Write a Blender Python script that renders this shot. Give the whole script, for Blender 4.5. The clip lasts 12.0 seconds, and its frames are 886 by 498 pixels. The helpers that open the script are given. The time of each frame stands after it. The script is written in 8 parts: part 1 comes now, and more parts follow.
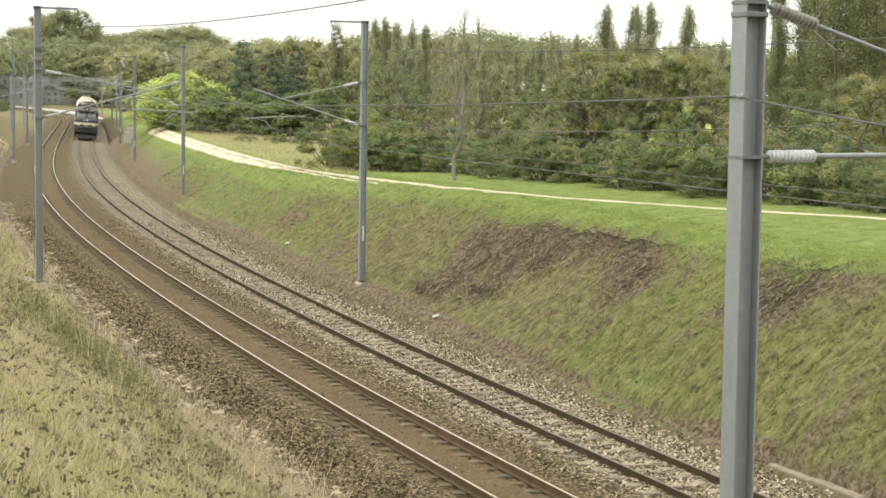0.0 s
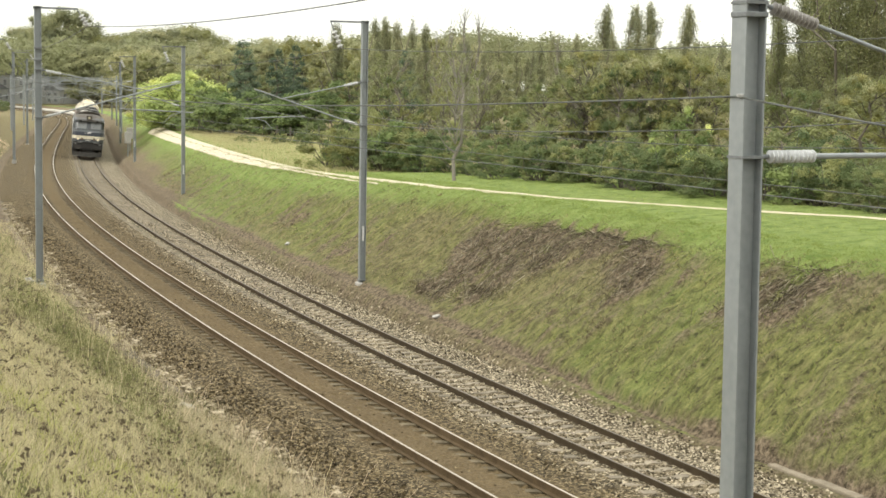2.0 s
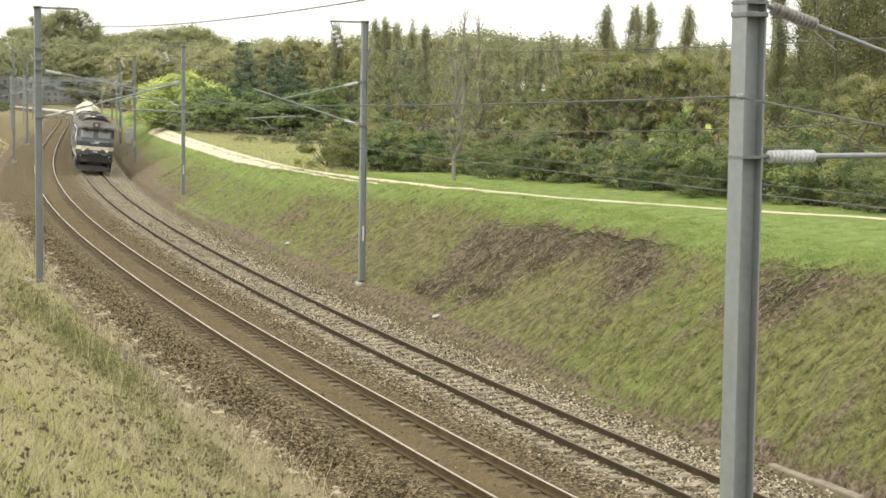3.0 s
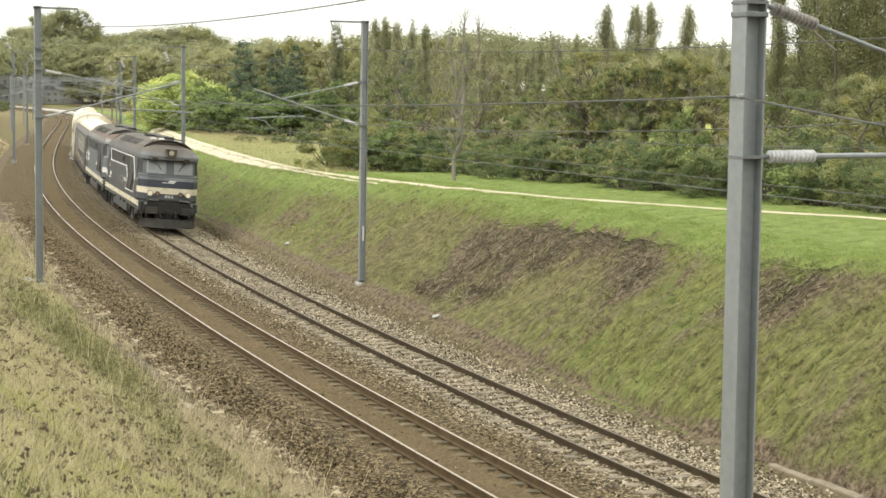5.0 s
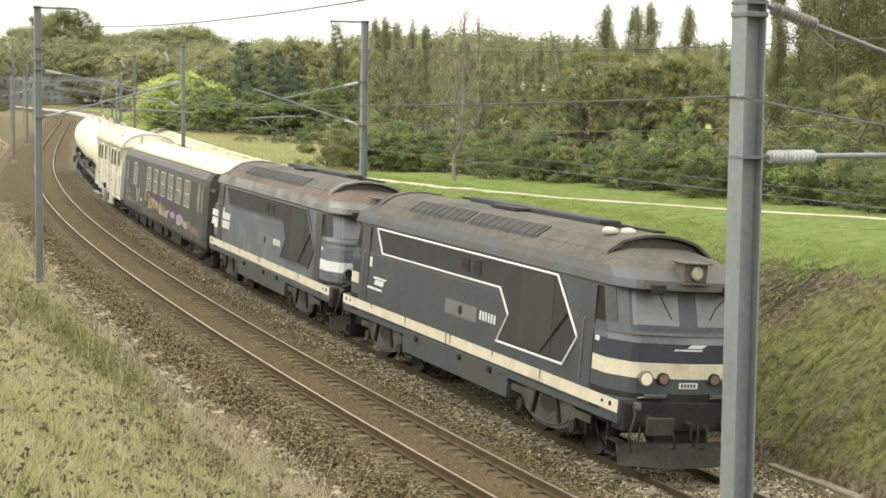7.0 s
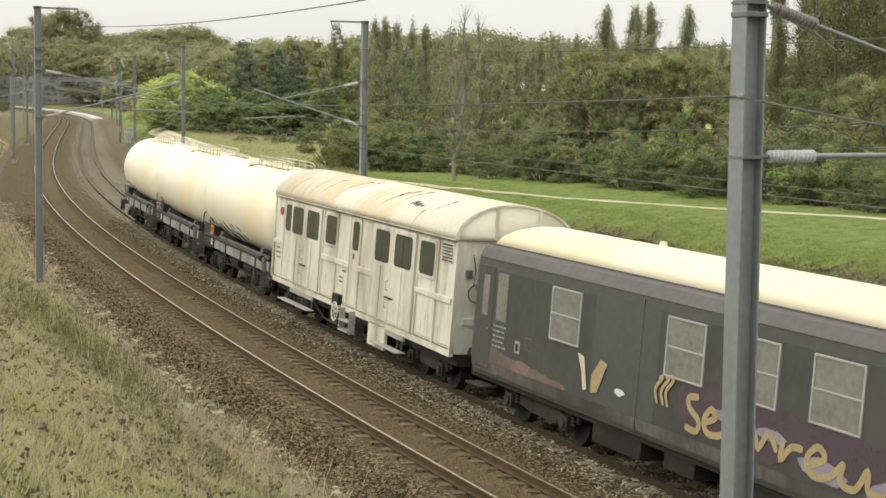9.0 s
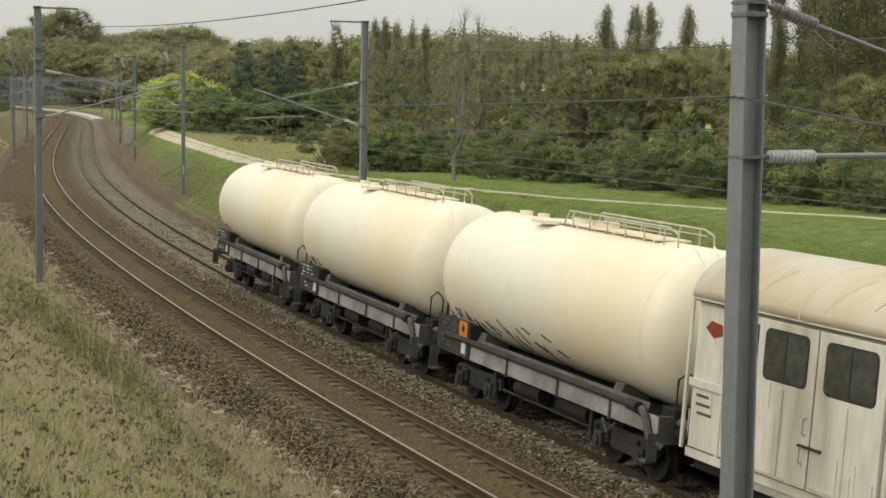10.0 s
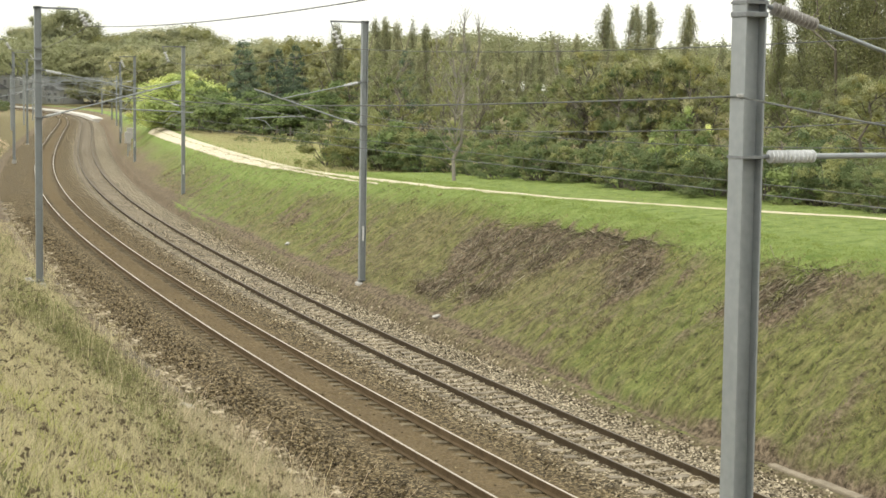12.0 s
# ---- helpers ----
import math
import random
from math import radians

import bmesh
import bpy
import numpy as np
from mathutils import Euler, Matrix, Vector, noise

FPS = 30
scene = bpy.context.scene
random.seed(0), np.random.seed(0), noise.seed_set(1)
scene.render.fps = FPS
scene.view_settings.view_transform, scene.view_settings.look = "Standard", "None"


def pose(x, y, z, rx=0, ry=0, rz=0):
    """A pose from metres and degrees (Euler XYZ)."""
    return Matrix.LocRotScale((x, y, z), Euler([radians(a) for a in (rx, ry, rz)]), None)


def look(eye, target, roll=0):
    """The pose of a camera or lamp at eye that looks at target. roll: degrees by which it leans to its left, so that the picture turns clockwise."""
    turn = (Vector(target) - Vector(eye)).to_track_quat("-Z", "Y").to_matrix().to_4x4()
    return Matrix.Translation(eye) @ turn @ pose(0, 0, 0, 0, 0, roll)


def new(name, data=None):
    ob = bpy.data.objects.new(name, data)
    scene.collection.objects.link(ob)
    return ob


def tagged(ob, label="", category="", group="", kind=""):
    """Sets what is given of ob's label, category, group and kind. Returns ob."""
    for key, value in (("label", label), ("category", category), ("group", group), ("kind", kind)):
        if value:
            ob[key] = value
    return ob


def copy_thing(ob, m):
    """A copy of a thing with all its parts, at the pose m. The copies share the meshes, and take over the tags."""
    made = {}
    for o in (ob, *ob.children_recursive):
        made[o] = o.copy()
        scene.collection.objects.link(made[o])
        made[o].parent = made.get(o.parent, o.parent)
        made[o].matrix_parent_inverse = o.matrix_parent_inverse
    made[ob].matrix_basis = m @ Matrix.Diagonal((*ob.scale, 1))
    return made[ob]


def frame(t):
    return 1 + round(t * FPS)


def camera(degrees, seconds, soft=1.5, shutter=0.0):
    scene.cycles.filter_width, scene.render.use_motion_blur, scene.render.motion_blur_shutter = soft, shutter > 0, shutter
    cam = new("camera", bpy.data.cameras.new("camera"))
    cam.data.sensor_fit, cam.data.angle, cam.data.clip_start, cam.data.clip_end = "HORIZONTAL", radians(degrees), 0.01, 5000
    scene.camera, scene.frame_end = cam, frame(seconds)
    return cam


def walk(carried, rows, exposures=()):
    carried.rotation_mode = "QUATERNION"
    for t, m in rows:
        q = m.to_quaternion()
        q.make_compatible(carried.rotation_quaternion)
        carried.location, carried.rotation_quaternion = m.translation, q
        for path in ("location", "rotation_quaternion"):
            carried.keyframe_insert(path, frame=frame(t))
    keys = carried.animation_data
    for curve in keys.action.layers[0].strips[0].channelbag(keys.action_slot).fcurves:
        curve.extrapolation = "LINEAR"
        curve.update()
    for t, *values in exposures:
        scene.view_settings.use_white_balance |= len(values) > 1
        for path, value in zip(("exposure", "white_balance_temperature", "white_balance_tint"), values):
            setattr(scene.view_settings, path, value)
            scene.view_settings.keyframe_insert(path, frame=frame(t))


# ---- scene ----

# ---- camera ----
cam = camera(31.43, 12.0, soft=1.6)
EYE = (0.0, 0.0, 7.273)
VIEW = look(EYE, (0.0, 100.0, 7.273 - 10.198), 1.033)
walk(cam, [(0, VIEW), (12, VIEW)],
     exposures=[(0, 0.0), (7.0, 0.0), (8.8, -0.35), (9.5, -0.68), (10.0, -0.9), (10.6, -1.03), (11.0, -0.9), (11.5, -0.52), (12.0, -0.05)])

# ---- light: an overcast autumn day ----
world = bpy.data.worlds.new("overcast")
scene.world = world
world.use_nodes = True
wn = world.node_tree.nodes
wl = world.node_tree.links
wn.clear()
w_out = wn.new("ShaderNodeOutputWorld")
w_bg = wn.new("ShaderNodeBackground")
w_sky = wn.new("ShaderNodeTexSky")
w_sky.sky_type = "NISHITA"
w_sky.sun_disc = False
w_sky.sun_elevation = radians(33)
w_sky.sun_rotation = radians(245)
w_sky.dust_density = 3.0
w_hsv = wn.new("ShaderNodeHueSaturation")
w_hsv.inputs["Saturation"].default_value = 0.12
# cloud cover: three times as bright overhead as at the horizon
w_dir = wn.new("ShaderNodeTexCoord")
w_sep = wn.new("ShaderNodeSeparateXYZ")
w_grad = wn.new("ShaderNodeMapRange")
w_grad.inputs["From Min"].default_value, w_grad.inputs["From Max"].default_value = 0.0, 1.0
w_grad.inputs["To Min"].default_value, w_grad.inputs["To Max"].default_value = 8.7, 23.4
w_cloud = wn.new("ShaderNodeTexNoise")
w_cloud.inputs["Scale"].default_value = 3.0
w_cloud.inputs["Detail"].default_value = 4
w_soft = wn.new("ShaderNodeMapRange")
w_soft.inputs["To Min"].default_value, w_soft.inputs["To Max"].default_value = 0.9, 1.1
w_mul = wn.new("ShaderNodeMath")
w_mul.operation = "MULTIPLY"
w_tint = wn.new("ShaderNodeCombineColor")
w_mix = wn.new("ShaderNodeMix")
w_mix.data_type = "RGBA"
w_mix.inputs["Factor"].default_value = 0.85
wl.new(w_dir.outputs["Generated"], w_sep.inputs["Vector"])
wl.new(w_dir.outputs["Generated"], w_cloud.inputs["Vector"])
wl.new(w_sep.outputs["Z"], w_grad.inputs["Value"])
wl.new(w_cloud.outputs["Fac"], w_soft.inputs["Value"])
wl.new(w_grad.outputs["Result"], w_mul.inputs[0])
wl.new(w_soft.outputs["Result"], w_mul.inputs[1])
w_warm = wn.new("ShaderNodeMath")
w_warm.operation = "MULTIPLY"
w_warm.inputs[1].default_value = 0.92
wl.new(w_mul.outputs[0], w_warm.inputs[0])
for ch, src in (("Red", w_mul), ("Green", w_mul), ("Blue", w_warm)):
    wl.new(src.outputs[0], w_tint.inputs[ch])
wl.new(w_sky.outputs["Color"], w_hsv.inputs["Color"])
wl.new(w_hsv.outputs["Color"], w_mix.inputs["A"])
wl.new(w_tint.outputs["Color"], w_mix.inputs["B"])
wl.new(w_mix.outputs["Result"], w_bg.inputs["Color"])
w_bg.inputs["Strength"].default_value = 0.145
wl.new(w_bg.outputs["Background"], w_out.inputs["Surface"])
sun = new("sun", bpy.data.lights.new("sun", "SUN"))
sun.data.energy = 1.9
sun.data.angle = radians(30)
sun.data.color = (1.0, 0.95, 0.85)
sun.matrix_world = look((-85, -20, 62), (0, 20, 0))


# ---- materials ----
def surf(name, c1, c2, scale=2.0, fine=30.0, rough=0.75, metal=0.0, bump=0.15, dist=0.02, stain=None, stain_at=0.6,
         stretch=(1, 1, 1), random=0.0, island=0.0, spec=0.5):
    """Two-scale mottled surface: broad blotches, fine grain with relief, and an optional stain colour."""
    c1, c2 = [v * 0.78 for v in c1], [v * 0.78 for v in c2]
    stain = stain and [v * 0.78 for v in stain]
    m = bpy.data.materials.new(name)
    m.use_nodes = True
    n, l = m.node_tree.nodes, m.node_tree.links
    b = n["Principled BSDF"]
    tc = n.new("ShaderNodeTexCoord")
    mp = n.new("ShaderNodeMapping")
    mp.inputs["Scale"].default_value = stretch
    l.new(tc.outputs["Object"], mp.inputs["Vector"])
    broad = n.new("ShaderNodeTexNoise")
    broad.inputs["Scale"].default_value = scale
    broad.inputs["Detail"].default_value = 5
    grain = n.new("ShaderNodeTexNoise")
    grain.inputs["Scale"].default_value = fine
    grain.inputs["Detail"].default_value = 4
    for t in (broad, grain):
        l.new(mp.outputs["Vector"], t.inputs["Vector"])
    add = n.new("ShaderNodeMath")
    add.operation = "MULTIPLY_ADD"
    add.inputs[1].default_value = 0.55
    l.new(grain.outputs["Fac"], add.inputs[0])
    half = n.new("ShaderNodeMath")
    half.operation = "MULTIPLY"
    half.inputs[1].default_value = 0.45
    l.new(broad.outputs["Fac"], half.inputs[0])
    l.new(half.outputs[0], add.inputs[2])
    ramp = n.new("ShaderNodeValToRGB")
    ramp.color_ramp.elements[0].position, ramp.color_ramp.elements[1].position = 0.36, 0.64
    ramp.color_ramp.elements[0].color, ramp.color_ramp.elements[1].color = (*c1, 1), (*c2, 1)
    l.new(add.outputs[0], ramp.inputs["Fac"])
    col = ramp.outputs["Color"]
    if stain:
        sn = n.new("ShaderNodeTexNoise")
        sn.inputs["Scale"].default_value = scale * 0.7
        sn.inputs["Detail"].default_value = 6
        sn.inputs["Distortion"].default_value = 0.4
        l.new(mp.outputs["Vector"], sn.inputs["Vector"])
        sr = n.new("ShaderNodeValToRGB")
        sr.color_ramp.elements[0].position, sr.color_ramp.elements[1].position = stain_at - 0.12, stain_at + 0.12
        l.new(sn.outputs["Fac"], sr.inputs["Fac"])
        mx = n.new("ShaderNodeMix")
        mx.data_type = "RGBA"
        mx.inputs["B"].default_value = (*stain, 1)
        l.new(sr.outputs["Color"], mx.inputs["Factor"])
        l.new(col, mx.inputs["A"])
        col = mx.outputs["Result"]
    if random or island:
        src = n.new("ShaderNodeObjectInfo").outputs["Random"] if random else n.new("ShaderNodeNewGeometry").outputs["Random Per Island"]
        amount = random or island
        mr = n.new("ShaderNodeMapRange")
        mr.inputs["To Min"].default_value, mr.inputs["To Max"].default_value = 1 - amount, 1 + amount
        l.new(src, mr.inputs["Value"])
        hv = n.new("ShaderNodeHueSaturation")
        l.new(mr.outputs["Result"], hv.inputs["Value"])
        l.new(col, hv.inputs["Color"])
        col = hv.outputs["Color"]
    l.new(col, b.inputs["Base Color"])
    b.inputs["Roughness"].default_value = rough
    b.inputs["Metallic"].default_value = metal
    b.inputs["Specular IOR Level"].default_value = spec
    if bump:
        bp = n.new("ShaderNodeBump")
        bp.inputs["Strength"].default_value = bump
        bp.inputs["Distance"].default_value = dist
        l.new(grain.outputs["Fac"], bp.inputs["Height"])
        l.new(bp.outputs["Normal"], b.inputs["Normal"])
    return m


def leaf_mat(name, c1, c2, c3):
    """Foliage: every leaf its own tint, and light passing through it."""
    m = bpy.data.materials.new(name)
    m.use_nodes = True
    n, l = m.node_tree.nodes, m.node_tree.links
    b = n["Principled BSDF"]
    geo = n.new("ShaderNodeNewGeometry")
    ramp = n.new("ShaderNodeValToRGB")
    c1, c3 = [(a + b) / 2 for a, b in zip(c1, c2)], [(a + b) / 2 for a, b in zip(c3, c2)]
    ramp.color_ramp.elements[0].color, ramp.color_ramp.elements[1].color = (*c1, 1), (*c3, 1)
    ramp.color_ramp.elements.new(0.5).color = (*c2, 1)
    l.new(geo.outputs["Random Per Island"], ramp.inputs["Fac"])
    oi = n.new("ShaderNodeObjectInfo")
    mr = n.new("ShaderNodeMapRange")
    mr.inputs["To Min"].default_value, mr.inputs["To Max"].default_value = 0.75, 1.25
    l.new(oi.outputs["Random"], mr.inputs["Value"])
    hv = n.new("ShaderNodeHueSaturation")
    l.new(mr.outputs["Result"], hv.inputs["Value"])
    hue = n.new("ShaderNodeMapRange")
    hue.inputs["To Min"].default_value, hue.inputs["To Max"].default_value = 0.515, 0.482
    l.new(oi.outputs["Random"], hue.inputs["Value"])
    l.new(hue.outputs["Result"], hv.inputs["Hue"])
    l.new(ramp.outputs["Color"], hv.inputs["Color"])
    l.new(hv.outputs["Color"], b.inputs["Base Color"])
    b.inputs["Roughness"].default_value = 0.6
    b.inputs["Specular IOR Level"].default_value = 0.25
    tr = n.new("ShaderNodeBsdfTranslucent")
    l.new(hv.outputs["Color"], tr.inputs["Color"])
    mx = n.new("ShaderNodeMixShader")
    mx.inputs["Fac"].default_value = 0.42
    l.new(b.outputs["BSDF"], mx.inputs[1])
    l.new(tr.outputs["BSDF"], mx.inputs[2])
    l.new(mx.outputs["Shader"], n["Material Output"].inputs["Surface"])
    return m


def lamp_mat(name, colour, power):
    m = bpy.data.materials.new(name)
    m.use_nodes = True
    b = m.node_tree.nodes["Principled BSDF"]
    b.inputs["Base Color"].default_value = (*[v * 0.3 for v in colour], 1)
    b.inputs["Emission Color"].default_value = (*colour, 1)
    b.inputs["Emission Strength"].default_value = power
    b.inputs["Roughness"].default_value = 0.2
    return m


def ground_mat():
    """Turf of the cutting: green, dry and bare earth, mixed by the masks laid on the sheet."""
    m = bpy.data.materials.new("turf")
    m.use_nodes = True
    n, l = m.node_tree.nodes, m.node_tree.links
    b = n["Principled BSDF"]
    tc = n.new("ShaderNodeTexCoord")

    def noise_tex(scale, detail=6, rough=0.6):
        t = n.new("ShaderNodeTexNoise")
        t.inputs["Scale"].default_value = scale
        t.inputs["Detail"].default_value = detail
        t.inputs["Roughness"].default_value = rough
        l.new(tc.outputs["Object"], t.inputs["Vector"])
        return t.outputs["Fac"]

    fall = n.new("ShaderNodeAttribute")
    fall.attribute_name = "fall"

    def streak_tex(along_s, down, detail=6, rough=0.62):
        """Noise drawn out down the fall line of the slopes."""
        mp = n.new("ShaderNodeMapping")
        mp.inputs["Scale"].default_value = (along_s, down, 1)
        l.new(fall.outputs["Vector"], mp.inputs["Vector"])
        t = n.new("ShaderNodeTexNoise")
        t.inputs["Scale"].default_value = 1.0
        t.inputs["Detail"].default_value = detail
        t.inputs["Roughness"].default_value = rough
        t.inputs["Distortion"].default_value = 0.5
        l.new(mp.outputs["Vector"], t.inputs["Vector"])
        return t.outputs["Fac"]

    def ramp(src, lo, hi, a, c):
        r = n.new("ShaderNodeValToRGB")
        r.color_ramp.elements[0].position, r.color_ramp.elements[1].position = lo, hi
        r.color_ramp.elements[0].color, r.color_ramp.elements[1].color = (*a, 1), (*c, 1)
        l.new(src, r.inputs["Fac"])
        return r.outputs["Color"]

    def mix(f, a, c):
        x = n.new("ShaderNodeMix")
        x.data_type = "RGBA"
        l.new(f, x.inputs["Factor"])
        l.new(a, x.inputs["A"])
        l.new(c, x.inputs["B"])
        return x.outputs["Result"]

    def mask(name, src, soft=0.25):
        a = n.new("ShaderNodeAttribute")
        a.attribute_name = name
        s = n.new("ShaderNodeMath")
        s.operation = "ADD"
        l.new(a.outputs["Fac"], s.inputs[0])
        l.new(src, s.inputs[1])
        r = n.new("ShaderNodeMapRange")
        r.inputs["From Min"].default_value, r.inputs["From Max"].default_value = 1.0 - soft, 1.0 + soft
        l.new(s.outputs[0], r.inputs["Value"])
        return r.outputs["Result"]

    fine, tuft, speck = noise_tex(7, 5, 0.7), streak_tex(2.2, 1.25, 6, 0.68), noise_tex(5.0, 6, 0.7)
    half = streak_tex(0.9, 0.5, 5, 0.62)
    rake = streak_tex(4.6, 3.0, 5, 0.72)
    olive = ramp(rake, 0.34, 0.66, (0.055, 0.062, 0.02), (0.245, 0.248, 0.09))
    lush = ramp(tuft, 0.36, 0.64, (0.125, 0.178, 0.042), (0.235, 0.29, 0.09))
    green = mix(mask("lush", half, 0.22), olive, lush)
    dry = ramp(rake, 0.34, 0.66, (0.10, 0.086, 0.042), (0.275, 0.232, 0.128))
    earth = ramp(fine, 0.36, 0.66, (0.05, 0.038, 0.024), (0.27, 0.212, 0.145))
    blot = n.new("ShaderNodeMath")
    blot.operation = "MULTIPLY_ADD"
    blot.inputs[1].default_value = 0.55
    part_of = n.new("ShaderNodeMath")
    part_of.operation = "MULTIPLY"
    part_of.inputs[1].default_value = 0.45
    l.new(half, part_of.inputs[0])
    l.new(tuft, blot.inputs[0])
    l.new(part_of.outputs[0], blot.inputs[2])
    col = mix(mask("green", blot.outputs[0], 0.14), dry, green)
    col = mix(mask("earth", blot.outputs[0], 0.13), col, earth)
    dark = n.new("ShaderNodeAttribute")
    dark.attribute_name = "tufty"
    hit = n.new("ShaderNodeMath")
    hit.operation = "MULTIPLY"
    l.new(ramp(speck, 0.57, 0.64, (0, 0, 0), (0.85, 0.85, 0.85)), hit.inputs[0])
    l.new(dark.outputs["Fac"], hit.inputs[1])
    col = mix(hit.outputs[0], col, ramp(tuft, 0.3, 0.7, (0.03, 0.034, 0.014), (0.06, 0.05, 0.025)))
    l.new(col, b.inputs["Base Color"])
    b.inputs["Roughness"].default_value = 0.95
    b.inputs["Specular IOR Level"].default_value = 0.15
    bp = n.new("ShaderNodeBump")
    bp.inputs["Strength"].default_value = 1.0
    bp.inputs["Distance"].default_value = 0.2
    l.new(fine, bp.inputs["Height"])
    l.new(bp.outputs["Normal"], b.inputs["Normal"])
    return m


def ballast_mat(name):
    """Crushed stone: cells of single stones, rust-brown under one track and pale grey under the other, by a mask."""
    m = bpy.data.materials.new(name)
    m.use_nodes = True
    n, l = m.node_tree.nodes, m.node_tree.links
    b = n["Principled BSDF"]
    tc = n.new("ShaderNodeTexCoord")
    v = n.new("ShaderNodeTexVoronoi")
    v.inputs["Scale"].default_value = 21
    l.new(tc.outputs["Object"], v.inputs["Vector"])
    sep = n.new("ShaderNodeSeparateColor")
    l.new(v.outputs["Color"], sep.inputs["Color"])
    cols = []
    for c1, c2, c3 in (STONE_BROWN, STONE_GREY):
        r = n.new("ShaderNodeValToRGB")
        r.color_ramp.elements[0].color, r.color_ramp.elements[1].color = (*c1, 1), (*c3, 1)
        r.color_ramp.elements.new(0.55).color = (*c2, 1)
        l.new(sep.outputs["Red"], r.inputs["Fac"])
        cols.append(r.outputs["Color"])
    big = n.new("ShaderNodeTexNoise")
    big.inputs["Scale"].default_value = 0.7
    big.inputs["Detail"].default_value = 6
    l.new(tc.outputs["Object"], big.inputs["Vector"])
    at = n.new("ShaderNodeAttribute")
    at.attribute_name = "grey"
    blend = n.new("ShaderNodeMix")
    blend.data_type = "RGBA"
    l.new(at.outputs["Fac"], blend.inputs["Factor"])
    l.new(cols[0], blend.inputs["A"])
    l.new(cols[1], blend.inputs["B"])
    # fine rust dust that fills the gaps between the stones
    dust = n.new("ShaderNodeAttribute")
    dust.attribute_name = "dust"
    fine = n.new("ShaderNodeTexNoise")
    fine.inputs["Scale"].default_value = 9
    fine.inputs["Detail"].default_value = 8
    fine.inputs["Roughness"].default_value = 0.7
    l.new(tc.outputs["Object"], fine.inputs["Vector"])
    dr = n.new("ShaderNodeValToRGB")
    dr.color_ramp.elements[0].position, dr.color_ramp.elements[1].position = 0.3, 0.7
    dr.color_ramp.elements[0].color, dr.color_ramp.elements[1].color = (0.066, 0.047, 0.023, 1), (0.165, 0.122, 0.066, 1)
    l.new(fine.outputs["Fac"], dr.inputs["Fac"])
    dusty = n.new("ShaderNodeMix")
    dusty.data_type = "RGBA"
    l.new(dust.outputs["Fac"], dusty.inputs["Factor"])
    l.new(blend.outputs["Result"], dusty.inputs["A"])
    l.new(dr.outputs["Color"], dusty.inputs["B"])
    mr = n.new("ShaderNodeMapRange")
    mr.inputs["To Min"].default_value, mr.inputs["To Max"].default_value = 0.7, 1.3
    l.new(big.outputs["Fac"], mr.inputs["Value"])
    hv = n.new("ShaderNodeHueSaturation")
    l.new(mr.outputs["Result"], hv.inputs["Value"])
    l.new(dusty.outputs["Result"], hv.inputs["Color"])
    l.new(hv.outputs["Color"], b.inputs["Base Color"])
    b.inputs["Roughness"].default_value = 0.92
    b.inputs["Specular IOR Level"].default_value = 0.15
    bp = n.new("ShaderNodeBump")
    bp.inputs["Strength"].default_value = 1.0
    bp.inputs["Distance"].default_value = 0.045
    bp.invert = True
    l.new(v.outputs["Distance"], bp.inputs["Height"])
    l.new(bp.outputs["Normal"], b.inputs["Normal"])
    return m


def stone_mat(name, shades):
    """Loose stones: each its own shade."""
    m = bpy.data.materials.new(name)
    m.use_nodes = True
    n, l = m.node_tree.nodes, m.node_tree.links
    b = n["Principled BSDF"]
    r = n.new("ShaderNodeValToRGB")
    r.color_ramp.elements[0].color, r.color_ramp.elements[1].color = (*shades[0], 1), (*shades[2], 1)
    r.color_ramp.elements.new(0.55).color = (*shades[1], 1)
    l.new(n.new("ShaderNodeNewGeometry").outputs["Random Per Island"], r.inputs["Fac"])
    l.new(r.outputs["Color"], b.inputs["Base Color"])
    b.inputs["Roughness"].default_value = 0.92
    b.inputs["Specular IOR Level"].default_value = 0.15
    return m


STONE_BROWN = ((0.016, 0.012, 0.006), (0.078, 0.058, 0.029), (0.26, 0.205, 0.122))
STONE_GREY = ((0.024, 0.019, 0.011), (0.125, 0.102, 0.065), (0.52, 0.45, 0.33))
TURF = ground_mat()
BALLAST = ballast_mat("crushed_stone")
LOOSE_BROWN = stone_mat("loose_brown_stones", STONE_BROWN)
LOOSE_GREY = stone_mat("loose_grey_stones", STONE_GREY)
RUBBLE = stone_mat("pale_broken_stone", ((0.10, 0.078, 0.048), (0.21, 0.172, 0.112), (0.40, 0.345, 0.25)))
RUST = surf("rusty_rail", (0.075, 0.052, 0.028), (0.145, 0.104, 0.06), 3, 60, 0.9, 0.0, 0.1, spec=0.15)
BRIGHT_RAIL = surf("worn_rail_head", (0.42, 0.37, 0.30), (0.57, 0.51, 0.43), 2, 50, 0.43, 0.9, 0.02)
DULL_RAIL = surf("dull_rail_head", (0.11, 0.088, 0.064), (0.18, 0.146, 0.11), 2, 50, 0.55, 0.5, 0.02)
DARK_RUST = surf("dark_rusty_rail", (0.045, 0.033, 0.019), (0.088, 0.066, 0.04), 3, 60, 0.9, 0.0, 0.1, spec=0.15)
SLEEPER = surf("weathered_concrete_sleeper", (0.15, 0.122, 0.084), (0.30, 0.255, 0.185), 4, 50, 0.9, 0, 0.3, random=0.25)
TROUGH = surf("mossy_grey_trough_concrete", (0.095, 0.072, 0.040), (0.20, 0.155, 0.095), 2, 30, 0.95, 0, 0.3, random=0.3)
